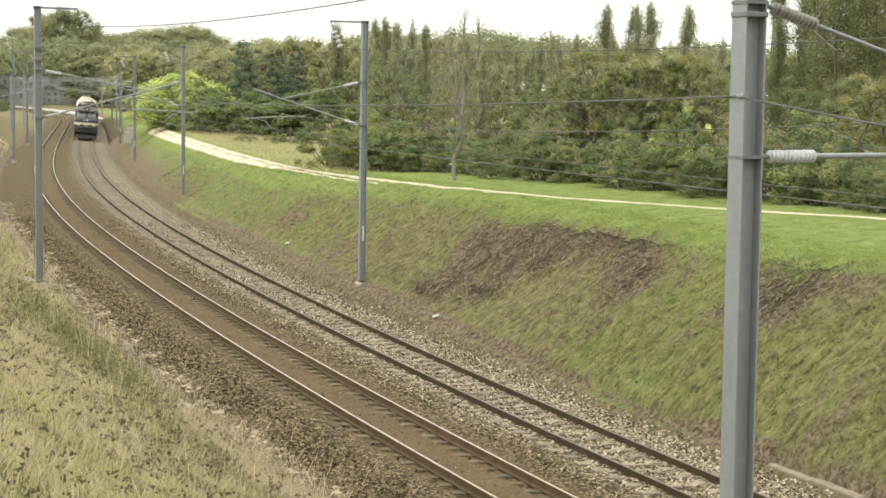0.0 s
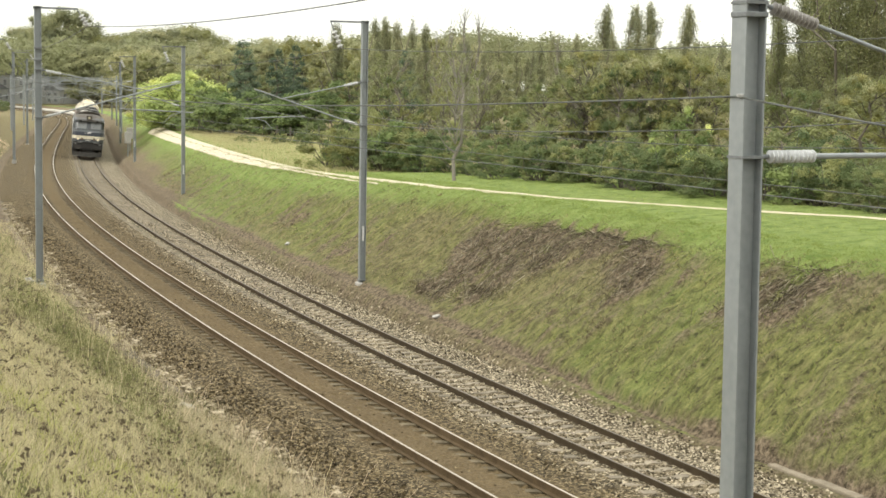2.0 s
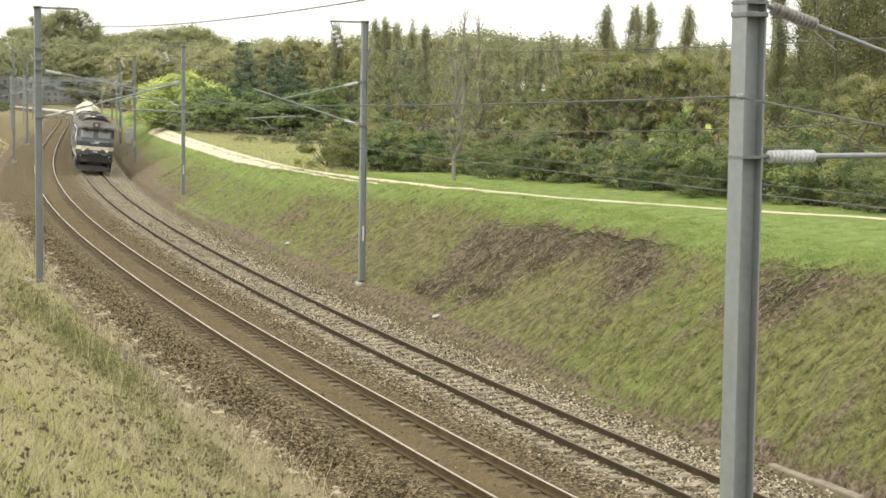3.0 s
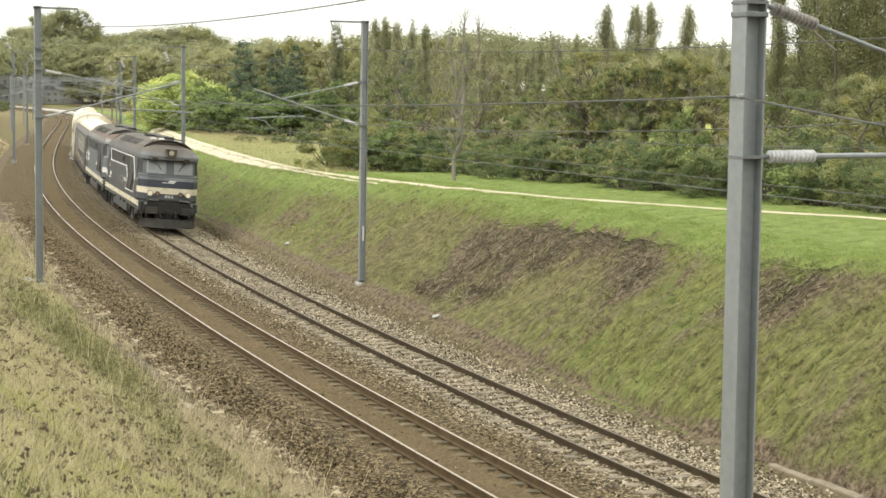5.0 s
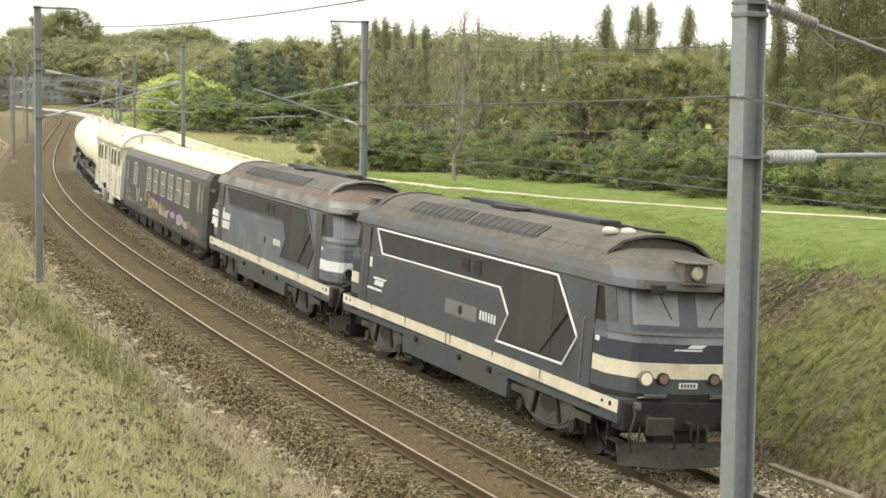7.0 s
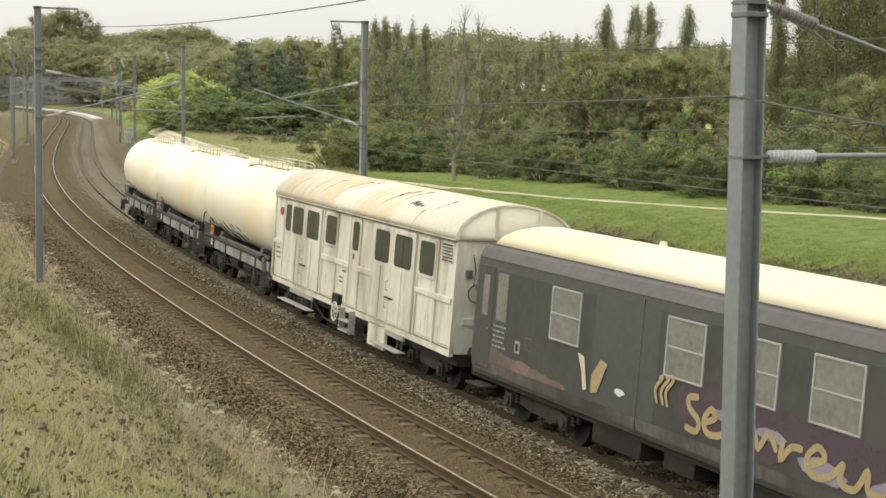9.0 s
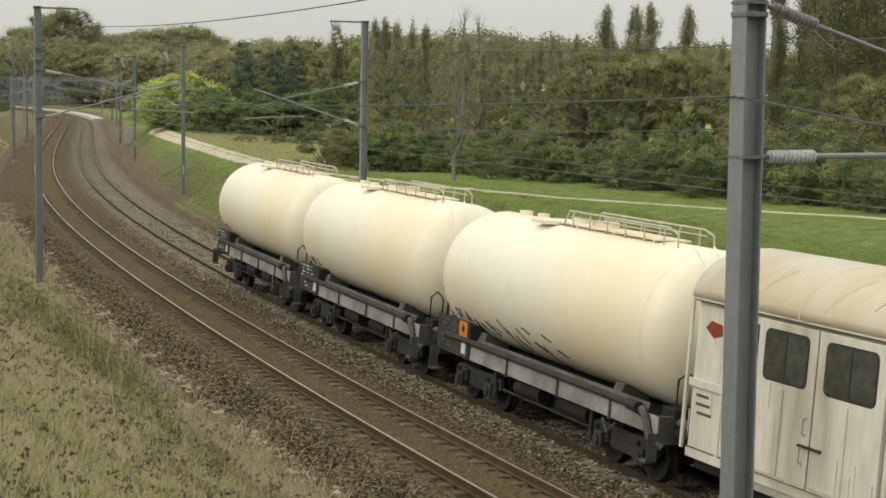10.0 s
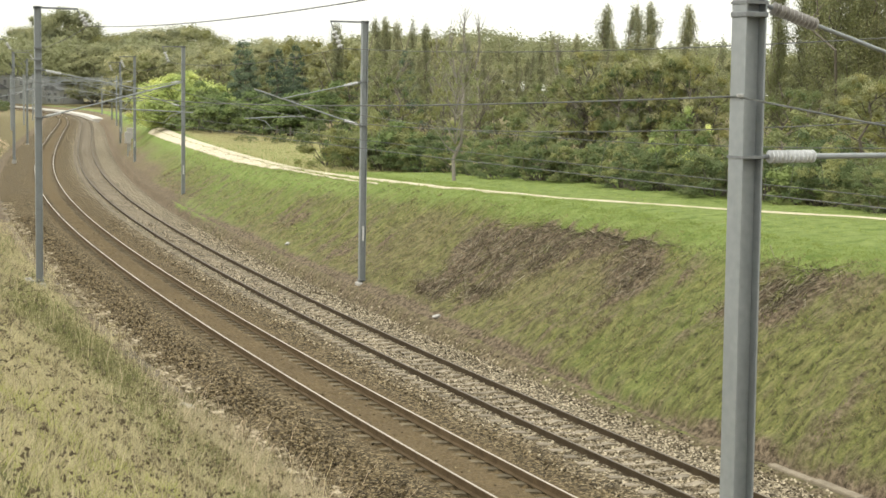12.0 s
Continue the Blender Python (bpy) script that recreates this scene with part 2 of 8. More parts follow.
SLEEPER_BROWN = surf("stained_concrete_sleeper", (0.10, 0.08, 0.048), (0.19, 0.155, 0.10), 4, 50, 0.9, 0, 0.3, random=0.25, spec=0.2)
CONCRETE = surf("concrete", (0.33, 0.32, 0.29), (0.5, 0.48, 0.44), 2, 40, 0.9, 0, 0.2)
PALE_STONE = surf("pale_chalk_track", (0.46, 0.40, 0.28), (0.66, 0.59, 0.45), 1.2, 14, 0.95, 0, 0.4, stain=(0.32, 0.30, 0.15), stain_at=0.66)
GALV = surf("galvanised_steel", (0.27, 0.29, 0.295), (0.33, 0.35, 0.355), 1.2, 12, 0.55, 0.3, 0.02, stain=(0.24, 0.255, 0.26), stain_at=0.66)
GALV_DARK = surf("dark_galvanised_steel", (0.15, 0.16, 0.165), (0.24, 0.25, 0.255), 2, 25, 0.6, 0.3, 0.03)
WIRE = surf("old_copper_wire", (0.07, 0.075, 0.07), (0.13, 0.135, 0.125), 3, 30, 0.6, 0.3, 0)
STEEL_CLIP = surf("worn_clip_steel", (0.30, 0.30, 0.29), (0.5, 0.5, 0.48), 6, 40, 0.45, 0.6, 0.03)
FEEDER_DISC = surf("grey_disc_insulator", (0.36, 0.36, 0.34), (0.62, 0.62, 0.6), 9, 30, 0.3, 0, 0.02)
CERAMIC = surf("glazed_insulator", (0.55, 0.56, 0.56), (0.75, 0.76, 0.77), 3, 20, 0.2, 0, 0.02)
INSULATOR_BROWN = surf("dusty_insulator", (0.22, 0.20, 0.18), (0.36, 0.34, 0.31), 3, 20, 0.4, 0, 0.02)
PLATFORM = surf("pale_platform_concrete", (0.46, 0.44, 0.39), (0.60, 0.57, 0.52), 0.6, 8, 0.9, 0, 0.05)
RENDER = surf("grey_render", (0.42, 0.425, 0.42), (0.54, 0.545, 0.535), 0.5, 6, 0.9, 0, 0.05)
SLATE = surf("slate_roof", (0.20, 0.205, 0.215), (0.29, 0.295, 0.305), 0.8, 8, 0.7, 0, 0.1)


# ---- mesh helpers ----
def part(name, bm, material, parent, label="", smooth=False):
    """Links a bmesh as one mesh object under a thing or a part."""
    me = bpy.data.meshes.new(name)
    bm.to_mesh(me)
    bm.free()
    return hang(name, me, material, parent, label, smooth)


def hang(name, me, material, parent, label="", smooth=False):
    for m in material if isinstance(material, (list, tuple)) else (material,):
        me.materials.append(m)
    if smooth:
        me.polygons.foreach_set("use_smooth", [True] * len(me.polygons))
    ob = new(name, me)
    if parent:
        ob.parent = parent
    if label:
        tagged(ob, label)
    return ob


def thing(name, label, category, group="", kind="", m=None):
    """An empty at the base of a thing, to carry its parts."""
    ob = new(name)
    ob.empty_display_size = 0.3
    if m is not None:
        ob.matrix_basis = m
    return tagged(ob, label, category, group, kind)


def add_box(bm, x0, x1, y0, y1, z0, z1, bevel=0.0):
    x0, x1, y0, y1, z0, z1 = min(x0, x1), max(x0, x1), min(y0, y1), max(y0, y1), min(z0, z1), max(z0, z1)
    m = Matrix.Translation(((x0 + x1) / 2, (y0 + y1) / 2, (z0 + z1) / 2)) @ Matrix.Diagonal((x1 - x0, y1 - y0, z1 - z0, 1))
    r = bmesh.ops.create_cube(bm, size=1, matrix=m)
    if bevel:
        edges = {e for v in r["verts"] for e in v.link_edges}
        bmesh.ops.bevel(bm, geom=list(edges), offset=bevel, segments=2, affect="EDGES", profile=0.5)
    return bm


def box(x0, x1, y0, y1, z0, z1, bevel=0.0):
    return add_box(bmesh.new(), x0, x1, y0, y1, z0, z1, bevel)


def add_rod(bm, a, c, r, seg=8, r2=None):
    a, c = Vector(a), Vector(c)
    d = c - a
    if d.length < 1e-6:
        return bm
    m = Matrix.Translation((a + c) / 2) @ d.to_track_quat("Z", "Y").to_matrix().to_4x4()
    bmesh.ops.create_cone(bm, cap_ends=True, segments=seg, radius1=r, radius2=r if r2 is None else r2, depth=d.length, matrix=m)
    return bm


def rod(a, c, r, seg=8, r2=None):
    return add_rod(bmesh.new(), a, c, r, seg, r2)


def add_pipe(bm, pts, r, seg=6):
    """A bent tube through points."""
    pts = [Vector(q) for q in pts]
    rings = []
    for i, q in enumerate(pts):
        d = (pts[min(i + 1, len(pts) - 1)] - pts[max(i - 1, 0)]).normalized()
        side = d.cross(Vector((0, 0, 1)))
        if side.length < 0.05:
            side = d.cross(Vector((1, 0, 0)))
        side.normalize()
        up = side.cross(d)
        rings.append([bm.verts.new(q + side * (r * math.cos(k * math.tau / seg)) + up * (r * math.sin(k * math.tau / seg))) for k in range(seg)])
    for a, c in zip(rings, rings[1:]):
        for k in range(seg):
            bm.faces.new((a[k], a[(k + 1) % seg], c[(k + 1) % seg], c[k]))
    bm.faces.new(rings[0][::-1])
    bm.faces.new(rings[-1])
    return bm


def pipe(pts, r, seg=6):
    return add_pipe(bmesh.new(), pts, r, seg)


def add_loft(bm, rings, close=True, caps=True):
    """Skins a row of rings with equal numbers of points."""
    vs = [[bm.verts.new(q) for q in ring] for ring in rings]
    n = len(vs[0])
    for a, c in zip(vs, vs[1:]):
        for k in range(n if close else n - 1):
            bm.faces.new((a[k], a[(k + 1) % n], c[(k + 1) % n], c[k]))
    if caps and close:
        bm.faces.new(vs[0][::-1])
        bm.faces.new(vs[-1])
    bmesh.ops.recalc_face_normals(bm, faces=bm.faces)
    return bm


def loft(rings, close=True, caps=True):
    return add_loft(bmesh.new(), rings, close, caps)


def solid_strip(quads, thick):
    """Plates of a little thickness from quads given as four points each."""
    bm = bmesh.new()
    for q in quads:
        q = [Vector(v) for v in q]
        nrm = (q[1] - q[0]).cross(q[3] - q[0]).normalized()
        add_loft(bm, [q, [v + nrm * thick for v in q]])
    return bm


# ---- the line of the railway: arc length s runs away from the camera, off to its inner side ----
KNOTS = [-200, -45, -25, -5, 15, 35, 60, 90, 120, 160, 210, 300, 440]
BENDS = [-0.0030, -0.00364, -0.00277, -0.0019, -0.00142, -0.00156, -0.00145, -0.00098, -0.00039, -0.00008, -0.00001, 0.0017, 0.0019]
S = np.arange(-200, 441, 1.0)
TH = np.cumsum(np.interp(S, KNOTS, BENDS))
TH = TH - TH[200] + 1.95026
LX, LY = np.cumsum(np.cos(TH)), np.cumsum(np.sin(TH))
LX, LY = LX - LX[200] - 1.61709, LY - LY[200] + 44.49074
CANT = 0.06964
GAUGE = 1.507


def axis(s):
    return np.interp(s, S, LX), np.interp(s, S, LY), np.interp(s, S, TH)


def place(s, off, z):
    x, y, t = axis(s)
    return Vector((x + math.sin(t) * off, y - math.cos(t) * off, z))


def near_off(s):
    """The axis of the nearer track."""
    return -3.729 - 0.0021 * min(max(s, -60), 40)


def along(s, off, z=0.0):
    """A pose on the line: x towards the camera's end, y to the inner side."""
    x, y, t = axis(s)
    c = math.cos(t), math.sin(t)
    m = Matrix(((-c[0], c[1], 0, 0), (-c[1], -c[0], 0, 0), (0, 0, 1, 0), (0, 0, 0, 1)))
    return Matrix.Translation(place(s, off, z)) @ m


def smooth01(a, c, x):
    t = np.clip((x - a) / (c - a), 0, 1)
    return t * t * (3 - 2 * t)


def bed(off):
    """Height of the formation of the two tracks, which lie in one canted plane."""
    return np.where(off > -1.9, -off * CANT, 0.196 - (off + 3.73) * CANT)


def land(s, off):
    """Height of the ground: bank of the near side, formation, and cutting slope of the far side."""
    s, off = np.asarray(s, float), np.asarray(off, float)
    toe = 3.35 - 0.55 * smooth01(5, -15, s)
    k_near = [-400, -40, -18.2, -16.8, -8.3, -7.6, -7.1, -6.2, -4.5, 1.9, 2.4]
    z_near = [6.4, 6.2, 5.75, 5.45, 0.42, 0.08, 0.0, -0.2, -0.35, -0.6, -0.5]
    z = np.interp(off, k_near, z_near)
    rise = np.interp(off - toe, [0.25, 3.7, 4.6, 9, 60, 400], [-0.2, 2.28, 2.58, 2.62, 2.7, 4.0])
    deep = np.interp(off - toe, [0.25, 3.7, 4.7, 5.3, 6.0, 9, 60, 400], [-0.2, 2.28, 2.98, 3.2, 3.3, 3.35, 3.4, 4.0])
    rise = rise + (deep - rise) * smooth01(48, 12, s)
    # a small ditch along the toe
    foot = np.interp(off, [2.2, 2.95, 3.2, 3.36, 3.52, 3.62], [-0.68, -0.6, -0.55, -0.66, -0.58, -0.3])
    rise = rise - (np.maximum(3.62 - toe - 0.25, 0) * 0.719) * (1 - smooth01(3.62, 5.2, off))
    rise = np.where(off < 3.62, foot, rise)
    # farther along, the slope runs out softly instead of ending in the ditch
    u = np.clip((off - 2.9) / 1.5, 0, 1)
    top = np.interp(4.4 - toe, [0.25, 3.7], [-0.2, 2.28])
    soft = -0.6 + (top + 0.6) * u ** 1.25
    rise = np.where((off > 2.9) & (off < 4.4), rise + (soft - rise) * (0.35 + 0.65 * smooth01(-12, 4, s)), rise)
    rise = rise + 0.27 * smooth01(-14, 14, s) * smooth01(2.9, 3.3, off) * (1 - smooth01(3.6, 5.6, off))
    z = np.where(off > 2.2, rise, z)
    fade = smooth01(150, 260, s)
    z = z * (1 - 0.75 * fade * (np.abs(off) > 5))
    return z


def relief(px, py, s, off):
    """Lumps of the banks: tussocks and hollows on the near bank, drag marks down the fall line on the cutting slope."""
    px, py, s, off = (np.ravel(q) for q in (px, py, s, off))
    out = np.empty(len(px))
    for k, (a, c, q, o) in enumerate(zip(px.tolist(), py.tolist(), s.tolist(), off.tolist())):
        v = 0.10 * (noise.noise((a * 0.45, c * 0.45, 0)) + 0.5 * noise.noise((a * 1.7, c * 1.7, 5)))
        if 3.3 < o < 9.5 and -45 < q < 60:
            v += 0.13 * noise.noise((q * 1.3, o * 0.6, 7)) + 0.14 * noise.noise((q * 2.6, o * 1.7, 4))
        elif -20 < o < -7.6 and -45 < q < 60:
            v += 0.10 * noise.noise((a * 0.8, c * 0.8, 11)) + 0.07 * noise.noise((a * 2.3, c * 2.3, 2))
        else:
            v += 0.05 * noise.noise((a * 3.3, c * 3.3, 2))
        out[k] = v
    return out


def land_at(s, off):
    return float(land(s, off))


# ---- ground sheet to the horizon ----
# bare patches with cut brushwood on the slope: s, off, half length, half width, strength
SCARS = ((8.6, 6.5, 1.1, 0.75, 1.0), (7.4, 5.4, 1.0, 0.8, 1.0), (6.2, 6.9, 1.2, 0.6, 1.0), (4.6, 7.4, 1.3, 0.55, 1.0), (5.2, 6.0, 1.0, 0.7, 0.9), (2.6, 7.7, 1.5, 0.5, 1.0), (3.2, 6.6, 0.8, 0.7, 0.9),
         (1.2, 7.4, 0.9, 0.7, 0.8), (-0.6, 7.9, 1.2, 0.5, 0.9), (-1.6, 7.0, 0.9, 0.7, 0.95), (-2.9, 6.3, 0.8, 0.8, 0.9), (-9.4, 7.3, 0.9, 0.6, 0.95), (-10.2, 6.6, 0.7, 0.7, 0.95), (-8.6, 6.4, 0.6, 0.6, 0.7),
         (7.6, 4.3, 1.4, 0.45, 0.8), (4.6, 4.9, 0.9, 0.6, 0.6), (19.0, 4.6, 4.0, 0.6, 0.5), (30.0, 5.4, 3.0, 0.7, 0.45))


def rough_of(s, off):
    """How much of the relief shows: none under the tracks, little along the farm track."""
    rut = np.interp(s, RUT_S, RUT_OFF)
    return smooth01(3.4, 4.2, off) * (0.15 + 0.85 * smooth01(1.2, 2.4, np.abs(off - rut))) + smooth01(-7.6, -8.4, off)


RUT_S = [-60, -20, -6, 0.2, 4, 10.3, 14.5, 19, 30, 43, 51, 60, 71, 85, 109, 140, 200]
RUT_OFF = [30, 23, 18.9, 16.5, 13.7, 10.5, 9.4, 8.9, 8.75, 8.7, 8.4, 8.2, 8.16, 8.0, 7.74, 7.4, 7.0]


def build_ground():
    srow = np.concatenate([np.arange(-170, -45, 5.0), np.arange(-45, 60, 0.22), np.arange(60, 80, 0.7), np.arange(80, 200, 1.5), np.arange(200, 431, 6.0)])
    ocol = np.concatenate([np.arange(-130, -24, 6.0), np.arange(-24, -18, 0.6), np.arange(-18, -8.6, 0.25), np.arange(-8.6, -5.8, 0.15), np.arange(-5.8, 2.2, 1.0),
                           np.arange(2.2, 2.95, 0.15), np.arange(2.95, 3.75, 0.08), np.arange(3.75, 9, 0.15), np.arange(9, 24, 0.75), np.arange(24, 150, 7.0)])
    sg, og = np.meshgrid(srow, ocol, indexing="ij")
    x, y, t = axis(sg)
    px, py = x + np.sin(t) * og, y - np.cos(t) * og
    z = land(sg, og)
    lump = relief(px, py, sg, og).reshape(px.shape) * 10
    z = z + lump * 0.10 * rough_of(sg, og)
    broad = np.array([noise.noise((a * 0.11, c * 0.11, 9)) for a, c in zip(px.ravel(), py.ravel())]).reshape(px.shape)
    # masks: what grows where
    cr = og - 1.2 * smooth01(48, 12, sg)
    green = 0.36 * smooth01(5.6, 7.4, cr) - 0.42 * smooth01(17, 24, og) + 0.49 + 0.45 * broad + 0.12 * lump
    green = green + 0.36 * smooth01(14, 30, sg) * smooth01(4.2, 5.6, og) - 0.5 * smooth01(24, 44, sg) * smooth01(9.2, 10.4, og)
    green = green - 0.35 * smooth01(60, 110, sg) * (og > 3)
    green = green + (0.13 * smooth01(4, -8, sg) + 0.13) * (og > 3.4) * (og < 9)
    # mask that paints the shaded hollow of the near bank greener and darker
    hollow = np.exp(-((sg + 4.5) / 5.5) ** 2 - ((og + 9.3) / 1.0) ** 2)
    green = np.where(og < 0, 0.6 * hollow + 0.24 + 0.6 * broad - 0.25 * smooth01(-10, -7.5, og), green)
    scar = 0.0
    for cs, co, ls, lo, k in SCARS:
        scar = scar + k * np.exp(-((sg - cs) / ls) ** 2 - ((og - co) / lo) ** 2)
    scar = scar * (0.7 + 0.5 * lump)
    toe_bare = smooth01(3.8, 3.3, og + 0.35 * broad + 0.15 * lump) * (og > 0)
    foot = smooth01(-8.3, -7.4, og) * (og < -5) + (og > -6.2) * (og < 2.6)
    earth = np.minimum(0.53, 0.62 * scar) + 0.55 * toe_bare + 0.85 * foot + 0.16 * smooth01(30, 65, sg) * smooth01(5.8, 4.2, og) * (og > 0) + 0.4 * smooth01(7.4, 6.0, cr) * (og > 3.4) + 0.1 * lump * (og > 3.4)
    tufty = np.where(og > 0, 0.2 + 0.8 * smooth01(7.4, 6.2, cr), 0.2 + 0.8 * hollow)
    lush = np.where(og > 0, 0.2 + 0.6 * smooth01(5.8, 7.4, cr) + 0.3 * smooth01(14, 34, sg) + 0.3 * broad, 0.2)
    verts = np.stack([px, py, z], -1).reshape(-1, 3)
    nr, nc = sg.shape
    idx = np.arange(nr * nc).reshape(nr, nc)
    quads = np.stack([idx[:-1, :-1], idx[:-1, 1:], idx[1:, 1:], idx[1:, :-1]], -1).reshape(-1, 4).tolist()
    # skirt from the rim out to the horizon
    rim = np.concatenate([idx[:, 0], idx[-1, 1:], idx[-2::-1, -1], idx[0, -2:0:-1]])
    centre = np.array([0.0, 120.0])
    rings, last = [verts], rim
    count = len(verts)
    for k, far in enumerate((120.0, 500.0, 2600.0)):
        d = verts[rim][:, :2] - centre
        d = d / np.linalg.norm(d, axis=1)[:, None]
        ring = np.concatenate([verts[rim][:, :2] + d * far, (verts[rim][:, 2:] * (0.6, 0.3, 0.0)[k] + (1.2, 2.4, 4.0)[k])], 1)
        ids = np.arange(count, count + len(rim))
        quads += [[int(last[i]), int(last[(i + 1) % len(rim)]), int(ids[(i + 1) % len(rim)]), int(ids[i])] for i in range(len(rim))]
        rings.append(ring)
        last, count = ids, count + len(rim)
    allv = np.concatenate(rings)
    me = bpy.data.meshes.new("ground")
    me.from_pydata(allv.tolist(), [], quads)
    extra = len(allv) - len(verts)
    for name, val in (("green", green), ("earth", earth), ("tufty", tufty), ("lush", lush)):
        a = me.attributes.new(name, "FLOAT", "POINT")
        a.data.foreach_set("value", np.concatenate([val.ravel(), np.full(extra, {"green": 0.5, "earth": 0.1, "tufty": 0.2, "lush": 0.5}[name])]))
    fall = np.zeros((len(allv), 3))
    fall[:len(verts), 0], fall[:len(verts), 1] = sg.ravel(), og.ravel()
    me.attributes.new("fall", "FLOAT_VECTOR", "POINT").data.foreach_set("vector", fall.ravel())
    ob = hang("ground", me, TURF, None, smooth=True)
    tagged(ob, "grassy railway cutting with bare earth scars and dry banks", "ground", kind="structure")


def build_ballast():
    """The stone bed of both tracks: an uneven grid, heaped at the sleeper ends and falling away at the shoulders."""
    ss = np.concatenate([np.arange(-150, -32, 2.0), np.arange(-32, 60, 0.12), np.arange(60, 140, 0.6), np.arange(140, 431, 4.0)])
    oo = np.linspace(-7.3, 3.18, 112)
    sg, og = np.meshgrid(ss, oo, indexing="ij")
    x, y, t = axis(sg)
    wave = np.array([noise.noise((q * 0.35, 3.0, 0)) for q in ss])[:, None]
    near_axis = -3.729 - 0.0021 * np.clip(sg, -60, 40)
    z = -og * CANT - 0.205 - 0.064 * smooth01(-1.3, -2.4, og)
    z = z - 0.24 * smooth01(-5.9, -7.3, og + 0.2 * wave) - 0.2 * smooth01(2.2, 3.15, og + 0.12 * wave)
    near_d, far_d = np.abs(og - near_axis), np.abs(og)
    d = np.minimum(near_d, far_d)
    rnd = np.random.RandomState(4)
    z = z + 0.03 * np.exp(-((d - 1.5) / 0.25) ** 2) - 0.02 * np.exp(-((d - 0.75) / 0.12) ** 2) + rnd.uniform(-0.022, 0.022, z.shape)
    # hollows between the sleepers beside the rails of the nearer track, stones drawn up to the rail foot of the other
    crib = (0.5 - 0.5 * np.cos(sg * (math.tau / 0.6) + math.pi)) ** 1.5
    by_rail = np.exp(-((near_d - 0.97) / 0.13) ** 2) + 0.8 * np.exp(-((near_d - 0.54) / 0.11) ** 2)
    z = z - 0.10 * (1 - crib) * by_rail * (near_d < 1.9) + 0.03 * smooth01(1.9, 1.25, near_d) - 0.012 * smooth01(1.2, 0.9, near_d)
    z = z + 0.085 * np.exp(-((far_d - 0.753) / 0.2) ** 2)
    grey = smooth01(-1.9, -0.6, og + 0.35 * wave + rnd.uniform(-0.35, 0.35, z.shape))
    dust = np.clip(0.92 * smooth01(1.55, 0.75, near_d + 0.2 * wave) + 0.45 * smooth01(0.8, 0.4, far_d), 0, 1)
    px, py = x + np.sin(t) * og, y - np.cos(t) * og
    nr, nc = sg.shape
    idx = np.arange(nr * nc).reshape(nr, nc)
    me = bpy.data.meshes.new("ballast")
    me.from_pydata(np.stack([px, py, z], -1).reshape(-1, 3).tolist(), [],
                   np.stack([idx[:-1, :-1], idx[:-1, 1:], idx[1:, 1:], idx[1:, :-1]], -1).reshape(-1, 4).tolist())
    me.attributes.new("grey", "FLOAT", "POINT").data.foreach_set("value", grey.ravel())
    me.attributes.new("dust", "FLOAT", "POINT").data.foreach_set("value", dust.ravel())
    ob = hang("ballast", me, BALLAST, None)
    tagged(ob, "crushed stone ballast, rust-brown near and pale grey beyond", "ballast", kind="structure")
    # loose stones on the nearer stretch
    rnd = np.random.RandomState(6)
    octa = np.array([(1, 0, 0), (-1, 0, 0), (0, 1, 0), (0, -1, 0), (0, 0, 1), (0, 0, -1)], float)
    tris = np.array([(0, 2, 4), (2, 1, 4), (1, 3, 4), (3, 0, 4), (2, 0, 5), (1, 2, 5), (3, 1, 5), (0, 3, 5)])
    for name, o0, o1, count, material, label in (("loose_stones", -7.2, -1.1, 40000, LOOSE_BROWN, "rust-brown ballast stones of the nearer track"),
                                                 ("loose_stones", -1.8, 3.2, 36000, LOOSE_GREY, "pale grey ballast stones of the farther track")):
        s = -27 + 70 * rnd.uniform(0, 1, count) ** 1.6
        o = rnd.uniform(o0, o1, count)
        na = -3.729 - 0.0021 * np.clip(s, -60, 40)
        dd = np.minimum(np.abs(o - na), np.abs(o))
        keep = (np.abs(dd - 0.753) > 0.11) & ((np.abs(o - na) > 1.35) | (rnd.uniform(0, 1, count) < 0.06))
        s, o = s[keep], o[keep]
        x, y, t = axis(s)
        z = -o * CANT - 0.2 - 0.064 * smooth01(-1.3, -2.4, o) - 0.24 * smooth01(-5.9, -7.3, o) - 0.2 * smooth01(2.2, 3.15, o)
        z = np.maximum(z, np.where(o > 2.4, land(s, o), -9))
        c = np.stack([x + np.sin(t) * o, y - np.cos(t) * o, z], -1)
        size = rnd.uniform(0.020, 0.046, (len(s), 1, 1)) * rnd.uniform(0.7, 1.3, (len(s), 6, 1))
        rot = rnd.normal(size=(len(s), 3, 3))
        q, _ = np.linalg.qr(rot)
        v = c[:, None] + np.einsum("kij,nj->kni", q, octa) * size
        f = (np.arange(len(s))[:, None, None] * 6 + tris).reshape(-1, 3)
        me = bpy.data.meshes.new(name)
        me.from_pydata(v.reshape(-1, 3).tolist(), [], f.tolist())
        tagged(hang(name, me, material, None), label, "stones", kind="stuff")


RAIL_PROFILE = [(-0.075, -0.172), (0.075, -0.172), (0.075, -0.160), (0.012, -0.140), (0.012, -0.048), (0.036, -0.036),
                (0.036, -0.008), (0.026, 0.0), (-0.026, 0.0), (-0.036, -0.008), (-0.036, -0.036), (-0.012, -0.048), (-0.012, -0.140), (-0.075, -0.160)]


